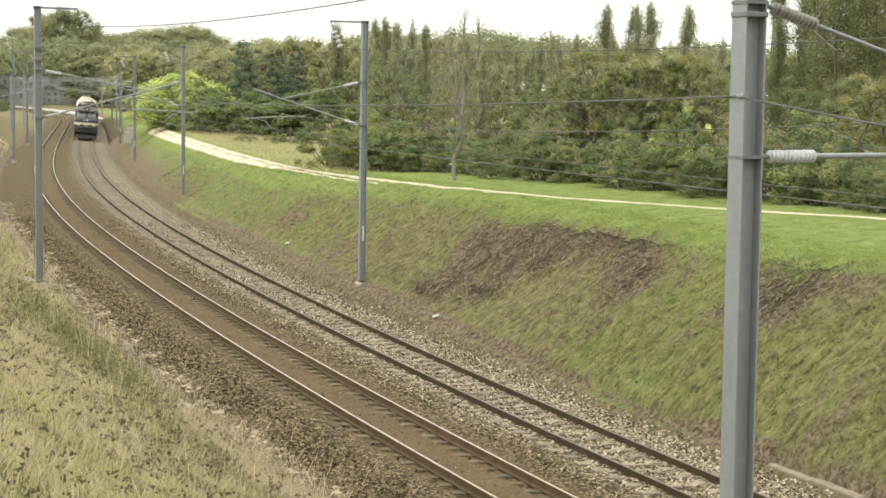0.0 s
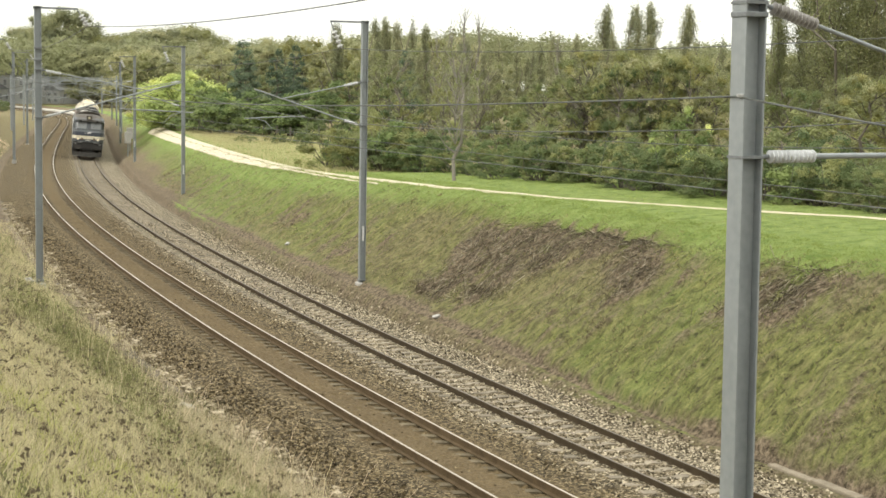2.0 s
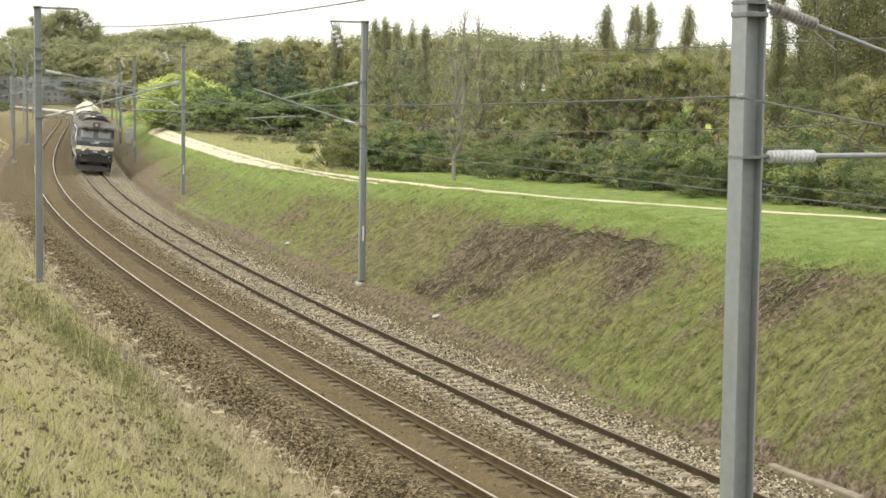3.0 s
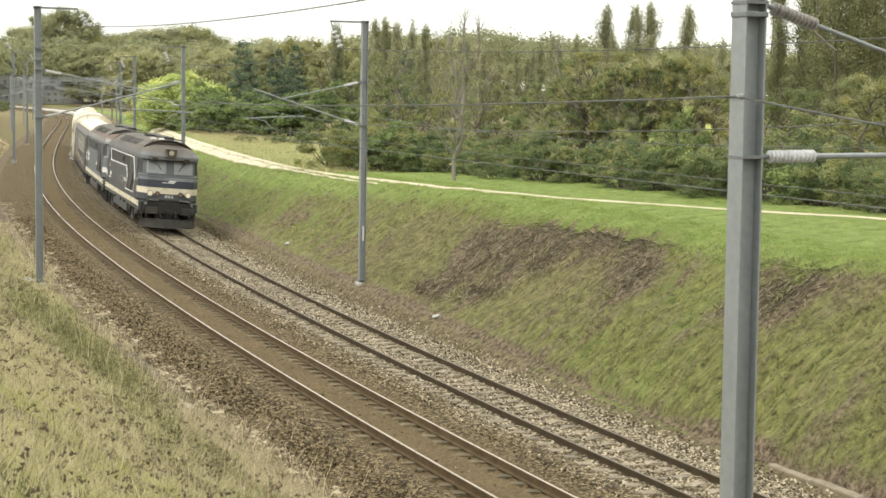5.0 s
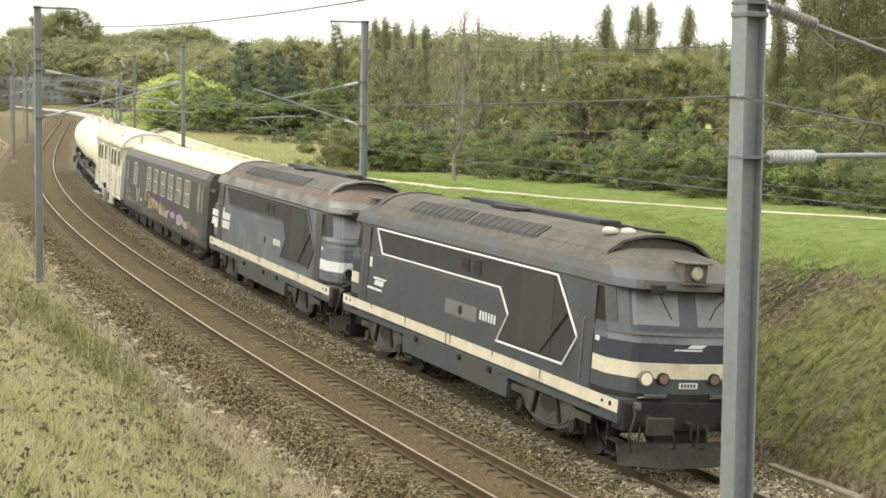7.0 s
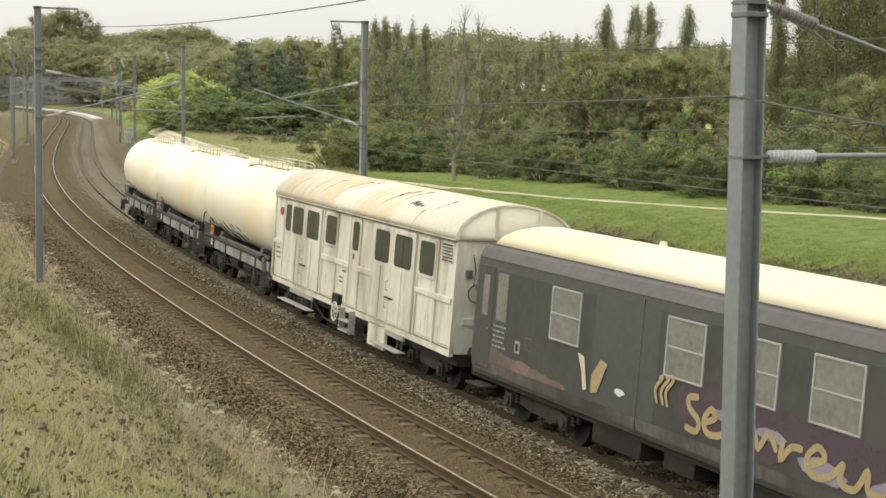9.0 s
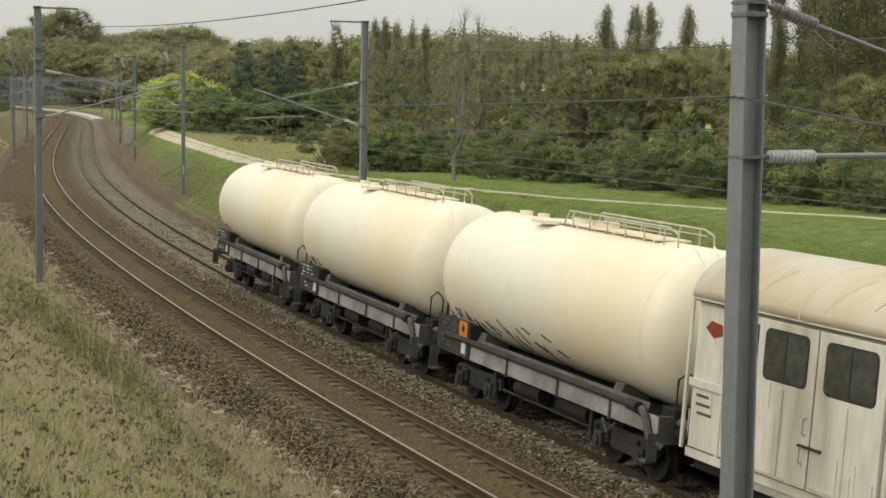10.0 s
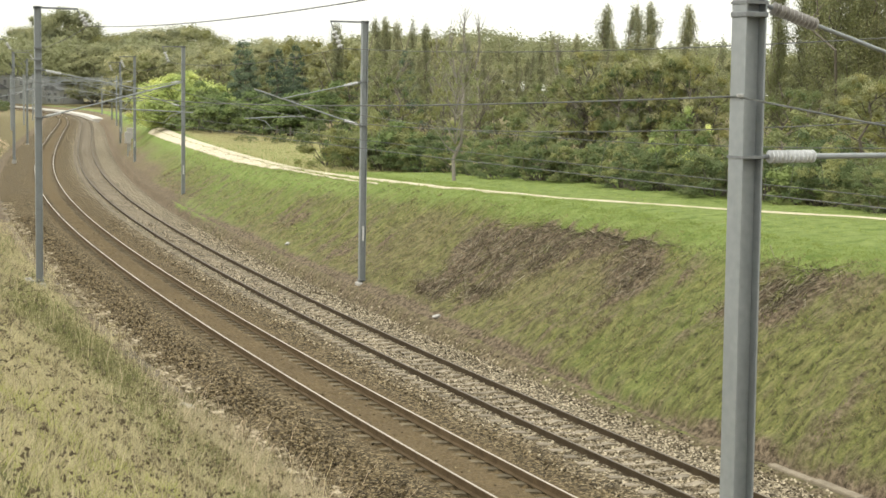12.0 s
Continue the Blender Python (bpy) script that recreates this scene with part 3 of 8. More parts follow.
def sleeper_mesh(concrete):
    """A concrete sleeper with sloping ends and a low waist."""
    rings = []
    for x, h in ((-1.25, 0.1), (-1.2, 0.19), (-0.4, 0.2), (-0.3, 0.165), (0.3, 0.165), (0.4, 0.2), (1.2, 0.19), (1.25, 0.1)):
        rings.append([(x, -0.14, -0.21), (x, -0.115, -0.21 + h), (x, 0.115, -0.21 + h), (x, 0.14, -0.21)])
    bm = loft(rings)
    me = bpy.data.meshes.new("sleeper")
    bm.to_mesh(me)
    bm.free()
    me.materials.append(concrete)
    return me


def build_track(name, off_of, head, side_rust, label, concrete, lift=0.0):
    track = thing(name, label, "railway track", kind="structure")
    for side in (-1, 1):
        rings = []
        for s in np.concatenate([np.arange(-150, -40, 5.0), np.arange(-40, 130, 1.0), np.arange(130, 431, 4.0)]):
            o = off_of(s) + side * GAUGE / 2
            rings.append([place(s, o + a, float(bed(np.float64(off_of(s)))) - side * GAUGE / 2 * CANT + h) for a, h in RAIL_PROFILE])
        bm = loft(rings)
        for f in bm.faces:
            f.material_index = 1 if f.normal.z > 0.6 and f.calc_center_median().z > -0.05 - 0.3 and abs(f.normal.z) > 0.9 and len(f.verts) == 4 else 0
        bm.normal_update()
        part("rail", bm, [side_rust, head], track, "long welded steel rail with rust-brown sides")
        # only the running surface is bright
        me = track.children[-1].data
        n = len(RAIL_PROFILE)
        for i, poly in enumerate(me.polygons):
            poly.material_index = 1 if len(poly.vertices) == 4 and i % n == 7 else 0
    me = sleeper_mesh(concrete)
    rest = []
    for k in range(-60, 520):
        s = k * 0.6
        o = off_of(s)
        z = float(bed(np.float64(o))) - 0.172 + lift
        m = along(s, o, z) @ Matrix.Rotation(-CANT, 4, "X") @ Matrix.Rotation(math.pi / 2, 4, "Z")
        if -27 <= s <= 90:
            ob = new("sleeper", me)
            ob.parent = track
            ob.matrix_basis = m
        else:
            rest.append(m)
    vs, fs = [], []
    base = [v.co.copy() for v in me.vertices]
    polys = [tuple(p.vertices) for p in me.polygons]
    for m in rest:
        b0 = len(vs)
        vs += [tuple(m @ v) for v in base]
        fs += [tuple(b0 + i for i in p) for p in polys]
    far = bpy.data.meshes.new("sleepers")
    far.from_pydata(vs, [], fs)
    tagged(hang("sleepers", far, concrete, track), kind="stuff")
    return track


# ---- overhead line ----
TAG_WHITE = surf("white_tag_enamel", (0.7, 0.7, 0.68), (0.82, 0.82, 0.8), 2, 20, 0.5, 0, 0.01)


def insulator(a, c, r, discs, material, parent, label=""):
    """A ribbed insulator between two points, turned in one piece."""
    a, c = Vector(a), Vector(c)
    ln = (c - a).length
    rows = [(0.0, 0.4)]
    for k in range(discs):
        u = (k + 0.15) / discs
        rows += [(u, 0.45), (u + 0.25 / discs, 1.0), (u + 0.45 / discs, 0.95), (u + 0.65 / discs, 0.45)]
    rows.append((1.0, 0.4))
    turn = (c - a).to_track_quat("Z", "Y").to_matrix()
    rings = [[a + turn @ Vector((r * f * math.cos(k * math.tau / 12), r * f * math.sin(k * math.tau / 12), ln * u)) for k in range(12)] for u, f in rows]
    return part("insulator", loft(rings), material, parent, label)


def build_mast(s, off, z0, top, track_off, kind, near=False):
    """A steel column with its bracket over the track: kind 'strut' rises to the track, kind 'tie' hangs from above."""
    mast = thing("overhead_line_mast", "grey galvanised steel catenary mast with bracket arm and insulators", "mast", "masts along the railway",
                 m=along(s, off, z0))
    if kind == "tie":
        # this mast stands a little out of plumb
        foot = place(s, off, z0)
        mast.matrix_basis = Matrix.Translation(foot + Vector((0.114, 0, 0))) @ Matrix.Rotation(math.radians(-0.57), 4, "Y") @ Matrix.Translation(-foot) @ mast.matrix_basis
    side = 1 if track_off > off else -1
    reach = abs(track_off - off)
    h = top - z0
    bm = bmesh.new()
    w = 0.105
    for k in (-1, 1):
        add_box(bm, -w, w, k * w - 0.008, k * w + 0.008, -0.2, h, 0.003)
    add_box(bm, -0.007, 0.007, -w + 0.008, w - 0.008, -0.2, h)
    part("column", bm, GALV, mast)
    bm = bmesh.new()
    add_box(bm, -0.27, 0.27, -0.19, 0.19, -0.9, 0.05, 0.05)
    part("foundation", bm, CONCRETE, mast, "weathered concrete footing block")
    bm = bmesh.new()
    add_box(bm, -0.13, 0.13, -0.14, 0.14, -0.02 + 0.12, 0.15)
    part("base_plate", bm, GALV_DARK, mast)
    if near:
        part("wire_clip", box(0.04, 0.112, -side * 0.115, -side * 0.15, 6.84, 6.875, 0.008), STEEL_CLIP, mast, "small steel wire clip")
        for z in (7.55, 7.95):
            part("clamp", box(-0.115, 0.115, -0.125, 0.125, z, z + 0.05, 0.01), GALV_DARK, mast)
    else:
        part("tag_plate", box(w + 0.002, w + 0.01, -0.035, 0.035, 1.6, 2.15), TAG_WHITE, mast, "white tag plate")
    bm = bmesh.new()
    add_box(bm, -0.12, 0.12, -0.13 * 1, 0.13, h, h + 0.02)
    add_box(bm, -0.04, 0.04, -side * 0.15, side * 1.32, h - 0.06, h - 0.0, 0.008)
    part("top_arm", bm, GALV_DARK, mast)
    tip = Vector((0, side * 1.3, h - 0.05))
    end = Vector((0, side * 1.66, h - 0.6)) if near else Vector((0, side * 0.9, h - 1.0))
    part("link", rod(tip, tip.lerp(end, 0.32), 0.02), GALV_DARK, mast)
    insulator(tip.lerp(end, 0.32), end, 0.115, 4, FEEDER_DISC, mast, "string of pale disc insulators")
    zt = 0.2 - z0 if track_off < -1 else -z0
    mess = Vector((0, side * reach, zt + 6.95))
    if kind == "strut":
        a, c = Vector((0, side * 0.11, 5.85 + zt)), Vector((0, side * 0.11, 7.45 + zt))
        low, high = mess + Vector((0, side * 0.5, 0.18)), a.lerp(mess, 0.86)
    else:
        a, c = Vector((0, side * 0.11, 6.51 + zt)), Vector((0, side * 0.11, 7.88 + zt))
        low, high = Vector((0, side * (reach + 0.2), 6.5 + zt)), Vector((0, side * reach, 6.65 + zt))
    for name, q0, q1, ins in (("lower_tube", a, low, CERAMIC), ("upper_tube", c, high, INSULATOR_BROWN if kind == "tie" else CERAMIC)):
        d = (q1 - q0).normalized()
        part("bracket", box(-0.116, 0.116, -0.122, 0.122, q0.z - 0.012, q0.z + 0.012), GALV_DARK, mast)
        part("bracket_lug", box(-0.05, 0.05, side * 0.113, side * 0.16, q0.z - 0.06, q0.z + 0.06, 0.008), GALV_DARK, mast)
        part("pin", rod(q0, q0 + d * 0.16, 0.022), GALV_DARK, mast)
        insulator(q0 + d * 0.14, q0 + d * 0.66, 0.062, 11, ins, mast, "ribbed bracket insulator")
        part(name, rod(q0 + d * 0.66, q1, 0.026 if name == "lower_tube" else 0.02, 10), GALV, mast)
    # registration tube and curved steady arm holding the contact wire
    part("registration_tube", rod((0, side * (reach * 0.62), zt + 6.18), (0, side * (reach + 0.85), zt + 6.08), 0.02), GALV, mast)
    part("drop_bracket", rod((0, side * (reach * 0.64), zt + 6.18), a.lerp(low, 0.66), 0.012), GALV_DARK, mast)
    part("steady_arm", pipe([(0, side * (reach + 0.8), zt + 6.08), (0, side * (reach + 0.5), zt + 6.1), (0, side * (reach + 0.1), zt + 5.98),
                             (0, side * (reach - 0.15), zt + 5.74)], 0.014), GALV, mast)
    return mast, mast.matrix_basis @ end, mast.matrix_basis @ mess, mast.matrix_basis @ Vector((0, side * (reach - 0.15), zt + 5.7)), mast.matrix_basis @ Vector((0, -side * 0.13, 6.85 if near else 6.2))


def sag_line(a, c, drop, n=16):
    a, c = Vector(a), Vector(c)
    return [a.lerp(c, k / n) - Vector((0, 0, drop * 4 * (k / n) * (1 - k / n))) for k in range(n + 1)]


def build_overhead():
    near_s = [-72, -29.22, 12.4, 55.5, 98.5, 141.5, 185, 229, 273]
    far_s = [-73, -30.5, 13.3, 57.0, 99.7, 143, 187, 231, 275]
    wires = {"near": [], "far": []}
    for row, ss in (("near", near_s), ("far", far_s)):
        for s in ss:
            if s > 150:
                # the portals of the station throat carry the wires here
                o = near_off(s) if row == "near" else 0.0
                wires[row].append((None, place(s, -6.0 if row == "near" else 2.6, 8.6), place(s, o, 6.9), place(s, o, 5.7), place(s, -8.9, 6.2)))
                continue
            if row == "near":
                off = -8.15 if s < 80 else -6.35
                r = build_mast(s, off, 0.4 if s < 120 else 0.2, 9.75, near_off(s), "tie" if -40 < s < 0 else "strut", near=True)
            else:
                off = 3.62 if s < 40 else 4.0
                r = build_mast(s, off, 0.0, 9.66 if s < 40 else 9.6, 0.0, "strut")
            wires[row].append(r)
    for row in wires:
        spans = wires[row]
        label = "nearer" if row == "near" else "farther"
        line = thing("overhead_wires", "thin dark contact wire and catenary over the " + label + " track", "wires")
        for name, idx, drop, rad in (("messenger_wire", 2, 0.75, 0.008), ("contact_wire", 3, 0.05, 0.008), ("feeder_wire", 1, 0.38, 0.012)):
            for a, c in zip(spans, spans[1:]):
                part(name, pipe(sag_line(a[idx], c[idx], drop), rad, 5), WIRE, line)
        if row == "near":
            for k, (a, c) in enumerate(zip(spans, spans[1:])):
                part("earth_wire", pipe(sag_line(a[4], c[4], 1.3 if k == 0 else 0.35, 30), 0.009, 5), WIRE, line)
        for a, c in zip(spans[:6], spans[1:6]):
            for k in range(1, 8):
                u = k / 8
                top = a[2].lerp(c[2], u) - Vector((0, 0, 0.75 * 4 * u * (1 - u)))
                part("dropper", rod(top, a[3].lerp(c[3], u) - Vector((0, 0, 0.2 * u * (1 - u))), 0.004, 4), WIRE, line)


# ---- vegetation ----
LEAF = {
    "green": leaf_mat("dark_green_leaves", (0.09, 0.122, 0.05), (0.128, 0.166, 0.068), (0.175, 0.218, 0.09)),
    "olive": leaf_mat("olive_autumn_leaves", (0.152, 0.174, 0.07), (0.212, 0.234, 0.096), (0.28, 0.29, 0.125)),
    "yellow": leaf_mat("yellowing_leaves", (0.18, 0.186, 0.066), (0.238, 0.24, 0.086), (0.31, 0.305, 0.11)),
    # yellowing leaves, lightened and greyed to put distance haze into the colour
    "far": leaf_mat("haze_paled_yellowing_leaves", (0.27, 0.276, 0.145), (0.33, 0.332, 0.175), (0.39, 0.382, 0.205)),
    "mid": leaf_mat("fresh_green_leaves", (0.125, 0.172, 0.062), (0.172, 0.228, 0.082), (0.235, 0.295, 0.11)),
    "lime": leaf_mat("bright_yellow_green_leaves", (0.36, 0.415, 0.135), (0.46, 0.52, 0.18), (0.55, 0.60, 0.225)),
    "poplar": leaf_mat("dull_poplar_leaves", (0.185, 0.198, 0.112), (0.245, 0.255, 0.148), (0.31, 0.312, 0.182)),
    "pine": leaf_mat("dark_pine_needles", (0.08, 0.115, 0.072), (0.115, 0.155, 0.096), (0.15, 0.19, 0.115)),
    "dry": leaf_mat("dry_grass_blades", (0.44, 0.375, 0.20), (0.62, 0.54, 0.32), (0.78, 0.70, 0.46)),
    "fresh": leaf_mat("green_grass_blades", (0.33, 0.355, 0.085), (0.44, 0.46, 0.125), (0.54, 0.55, 0.18)),
    "turf": leaf_mat("short_green_turf", (0.12, 0.15, 0.034), (0.20, 0.235, 0.056), (0.29, 0.315, 0.09)),
    "lush": leaf_mat("lush_green_turf", (0.18, 0.235, 0.055), (0.245, 0.305, 0.078), (0.31, 0.365, 0.11)),
    "hay": leaf_mat("pale_meadow_hay", (0.36, 0.325, 0.165), (0.47, 0.425, 0.23), (0.58, 0.53, 0.31)),
    "bleached": leaf_mat("bleached_grass", (0.46, 0.375, 0.24), (0.64, 0.54, 0.37), (0.80, 0.71, 0.53)),
    # dull weed green, darkened for the shade in the near bank hollow
    "dull_shaded": leaf_mat("dull_and_shaded_weeds", (0.09, 0.095, 0.035), (0.15, 0.155, 0.06), (0.22, 0.22, 0.095)),
    "litter": leaf_mat("brown_litter", (0.16, 0.12, 0.07), (0.27, 0.21, 0.13), (0.40, 0.325, 0.21)),
    "straw": leaf_mat("short_straw", (0.18, 0.155, 0.07), (0.31, 0.265, 0.13), (0.47, 0.41, 0.23)),
    # seed heads, and the dark blades that stand for shadows in the grass
    "seed": leaf_mat("dark_seed_and_shadow_blades", (0.03, 0.026, 0.014), (0.085, 0.072, 0.04), (0.17, 0.145, 0.085)),
    "twig": leaf_mat("cut_brown_twigs", (0.0, 0.0, 0.0), (0.15, 0.118, 0.078), (1.0, 0.88, 0.68)),
}
BARK = surf("grey_brown_bark", (0.09, 0.075, 0.055), (0.2, 0.175, 0.14), 2, 18, 0.9, 0, 0.5, 0.03, stretch=(1, 1, 0.25))
PALE_BARK = surf("pale_grey_bark", (0.17, 0.155, 0.125), (0.29, 0.265, 0.22), 2, 18, 0.9, 0, 0.4, 0.03, stretch=(1, 1, 0.3))


def leaves(name, pts, size, rnd, material, parent, out=None):
    """A crown of single leaves at the given points, turned loosely outwards and up."""
    n = len(pts)
    nrm = rnd.normal(size=(n, 3)) * 0.55 + np.array((0, 0, 0.35))
    if out is not None:
        nrm = nrm + out
    nrm /= np.linalg.norm(nrm, axis=1)[:, None]
    a = np.cross(nrm, rnd.normal(size=(n, 3)))
    a /= np.linalg.norm(a, axis=1)[:, None]
    b = np.cross(nrm, a)
    sz = size * rnd.uniform(0.6, 1.35, (n, 1))
    u, v = a * sz * 0.5, b * sz * 0.38
    vs = np.stack([pts - u, pts + v * 1.5 + u * 0.4, pts + u - v * 0.6], 1).reshape(-1, 3)
    me = bpy.data.meshes.new(name)
    me.from_pydata(vs.tolist(), [], np.arange(3 * n).reshape(n, 3).tolist())
    return hang(name, me, material, parent)


def limb_mesh(bm, a, c, r0, r1, rnd, bends=3):
    a, c = Vector(a), Vector(c)
    pts, rad = [], []
    for k in range(bends + 1):
        u = k / bends
        w = (c - a).length * 0.05 * (0 < k < bends)
        pts.append(a.lerp(c, u) + Vector(rnd.normal(size=3)) * w)
        rad.append(r0 + (r1 - r0) * u)
    rings = []
    for i, q in enumerate(pts):
        d = (pts[min(i + 1, bends)] - pts[max(i - 1, 0)]).normalized()
        sd = d.cross(Vector((0.3, 0.9, 0.1))).normalized()
        up = sd.cross(d)
        rings.append([q + sd * (rad[i] * math.cos(k * math.tau / 6)) + up * (rad[i] * math.sin(k * math.tau / 6)) for k in range(6)])
    add_loft(bm, rings)


def clumps(rnd, n, centres, radii, shell=0.35, spread=0.08):
    """Points that crowd the shells of several clumps, and their outward directions, clump by clump."""
    w = np.array([r[0] * r[2] for r in radii])
    k = np.sort(rnd.choice(len(centres), n, p=w / w.sum()))
    d = rnd.normal(size=(n, 3))
    d /= np.linalg.norm(d, axis=1)[:, None]
    d[:, 2] = np.where(d[:, 2] < -0.35, -d[:, 2], d[:, 2])
    r = 1 - (1 - shell) * rnd.uniform(0, 1, (n, 1)) ** 0.6 + rnd.normal(size=(n, 1)) * spread
    return np.array(centres)[k] + d * r * np.array(radii)[k], d


def inner_crown(rnd, centres, radii, kind, ob, k=0.7):
    """The closed inner mass of a crown, under its outer leaves: a ragged lump in each clump."""
    ico = bmesh.new()
    bmesh.ops.create_icosphere(ico, subdivisions=2, radius=1)
    base = np.array([v.co for v in ico.verts])
    faces = np.array([[v.index for v in f.verts] for f in ico.faces])
    ico.free()
    c, r = np.array(centres), np.array(radii)
    v = c[:, None] + base * r[:, None] * k * rnd.uniform(0.6, 1.15, (len(c), len(base), 1))
    f = (np.arange(len(c))[:, None, None] * len(base) + faces).reshape(-1, 3)
    me = bpy.data.meshes.new("inner_crown")
    me.from_pydata(v.reshape(-1, 3).tolist(), [], f.tolist())
    return hang("inner_crown", me, LEAF[kind], ob)


def crown_parts(rnd, n, centres, radii, kinds, leaf, ob, floor=None, shell=0.35, spread=0.08, core=0.0):
    """Clumps share out the leaf kinds, so that each clump keeps one tint."""
    if core:
        inner_crown(rnd, centres, radii, kinds[-1], ob, core)
    groups = [[i for i in range(len(centres)) if i % len(kinds) == k] for k in range(len(kinds))]
    for kind, g in zip(kinds, groups):
        p, d = clumps(rnd, n // len(kinds), [centres[i] for i in g], [radii[i] for i in g], shell, spread)
        if floor is not None:
            p[:, 2] = np.maximum(p[:, 2], floor + rnd.uniform(0, 0.1, len(p)))
        leaves("crown", p, leaf, rnd, LEAF[kind], ob, d)


def make_bush(seed, w, h, n, kinds, leaf, label, soft=0.08):
    rnd = np.random.RandomState(seed)
    ob = thing("bush", label, "bush", "bushes of the wood edge")
    centres, radii = [], []
    for k in range(52):
        ang, rr = rnd.uniform(0, math.tau), math.sqrt(rnd.uniform(0, 1)) * 0.45 * w
        zc = rnd.uniform(0.12, 0.84) * h * (1 - 0.55 * (rr / (0.5 * w)) ** 2)
        r = rnd.uniform(0.06, 0.14)
        centres.append((rr * math.cos(ang), rr * math.sin(ang), zc))
        radii.append((r * w, r * w, r * h * 0.95))
    bm = bmesh.new()
    for c in centres[:14]:
        limb_mesh(bm, (rnd.uniform(-0.2, 0.2), rnd.uniform(-0.2, 0.2), -0.2), Vector(c) * 1.05, 0.05, 0.012, rnd)
    part("woody_base", bm, BARK, ob)
    crown_parts(rnd, n, centres, radii, kinds, leaf, ob, 0.02, spread=soft)
    return ob


def make_tree(seed, h, w, n, kinds, leaf, label, bark=None, low=0.22, full=False, core=0.3):
    rnd = np.random.RandomState(seed)
    ob = thing("tree", label, "tree", "trees of the wood")
    bm = bmesh.new()
    limb_mesh(bm, (0, 0, -0.3), (rnd.uniform(-0.3, 0.3), rnd.uniform(-0.3, 0.3), h * 0.8), 0.02 * h, 0.006 * h, rnd, 5)
    centres, radii = [], []
    for k in range(95 if full else 58):
        ang, z = rnd.uniform(0, math.tau), rnd.uniform(low, 0.96)
        rr = w * 0.5 * math.sqrt(rnd.uniform(0.1, 0.8)) * math.sqrt(max(0.08, 1 - ((z - 0.5) / 0.52) ** 2))
        c = (rr * math.cos(ang), rr * math.sin(ang), z * h)
        if k < 22:
            limb_mesh(bm, (0, 0, max(0.12, z - 0.2) * h), c, 0.007 * h, 0.0016 * h, rnd)
        centres.append(c)
        r = rnd.uniform(0.09, 0.15) if full else rnd.uniform(0.05, 0.12)
        radii.append((r * w, r * w, r * h * 0.85))
    part("trunk", bm, bark or BARK, ob)
    crown_parts(rnd, n, centres, radii, kinds, leaf, ob, None, 0.4 if full else 0.15, 0.16 if full else 0.17, 0.36 if full else core)
    return ob


def make_poplar(seed, h, w, n, kinds, leaf, label, sparse=False):
    rnd = np.random.RandomState(seed)
    ob = thing("poplar_tree", label, "tree", "poplars behind the wood edge")
    bm = bmesh.new()
    limb_mesh(bm, (0, 0, -0.3), (rnd.uniform(-0.3, 0.3), 0, h), (0.016 if sparse else 0.01) * h, 0.002 * h, rnd, 6)
    tips = []
    for k in range(46 if sparse else 26):
        z = rnd.uniform(0.12, 0.9)
        ang = rnd.uniform(0, math.tau)
        rr = w * 0.5 * rnd.uniform(0.25, 1.0) * (1 - 0.55 * abs(z - 0.4) / 0.6)
        up = min(1.03, z + rnd.uniform(0.1, 0.2))
        c = (rr * math.cos(ang), rr * math.sin(ang), up * h)
        limb_mesh(bm, (0, 0, z * h), c, (0.003 if sparse else 0.0045) * h, 0.0008 * h, rnd)
        tips.append(((0, 0, z * h), c))
    part("trunk", bm, PALE_BARK if sparse else BARK, ob)
    k = rnd.randint(0, len(tips), n)
    u = rnd.uniform(0.05, 1.0, (n, 1))
    a, c = np.array([t[0] for t in tips])[k], np.array([t[1] for t in tips])[k]
    p = a + (c - a) * u + rnd.normal(size=(n, 3)) * np.array((0.09 * w, 0.09 * w, 0.03 * h))
    if not sparse:
        p[:, :2] *= np.interp(p[:, 2] / h, (0, 0.35, 0.75, 1.0, 1.08), (0.85, 1.05, 1.0, 0.75, 0.35))[:, None]
    for kk, q in zip(kinds, np.array_split(p, len(kinds))):
        leaves("crown", q, leaf, rnd, LEAF[kk], ob)
    return ob


def make_pine(seed, h, w, n, label):
    rnd = np.random.RandomState(seed)
    ob = thing("pine_tree", label, "tree", "pines behind the wood edge")
    bm = bmesh.new()
    limb_mesh(bm, (0, 0, -0.3), (0, 0, h), 0.02 * h, 0.003 * h, rnd, 5)
    cs, rs = [], []
    for tier in range(9):
        z = 0.2 + 0.78 * tier / 8
        reach = w * 0.5 * (1.05 - 0.78 * tier / 8)
        for k in range(9 - tier // 2):
            ang = rnd.uniform(0, math.tau)
            c = (reach * 0.65 * math.cos(ang), reach * 0.65 * math.sin(ang), z * h + rnd.uniform(-0.02, 0.04) * h)
            limb_mesh(bm, (0, 0, z * h), c, 0.05, 0.01, rnd)
            cs.append(c)
            rs.append((reach * 0.5, reach * 0.5, 0.07 * h))
    part("trunk", bm, BARK, ob)
    p, d = clumps(rnd, n, cs, rs, 0.3)
    leaves("crown", p, 0.26, rnd, LEAF["pine"], ob, d)
    return ob


def spot(bearing, dist):
    """Ground place at a distance straight ahead and a sideways slope from it."""
    x, y = bearing * dist, dist
    i = int(np.argmin((LX - x) ** 2 + (LY - y) ** 2))
    t = TH[i]
    off = (x - LX[i]) * math.sin(t) - (y - LY[i]) * math.cos(t)
    return x, y, land_at(S[i], off)


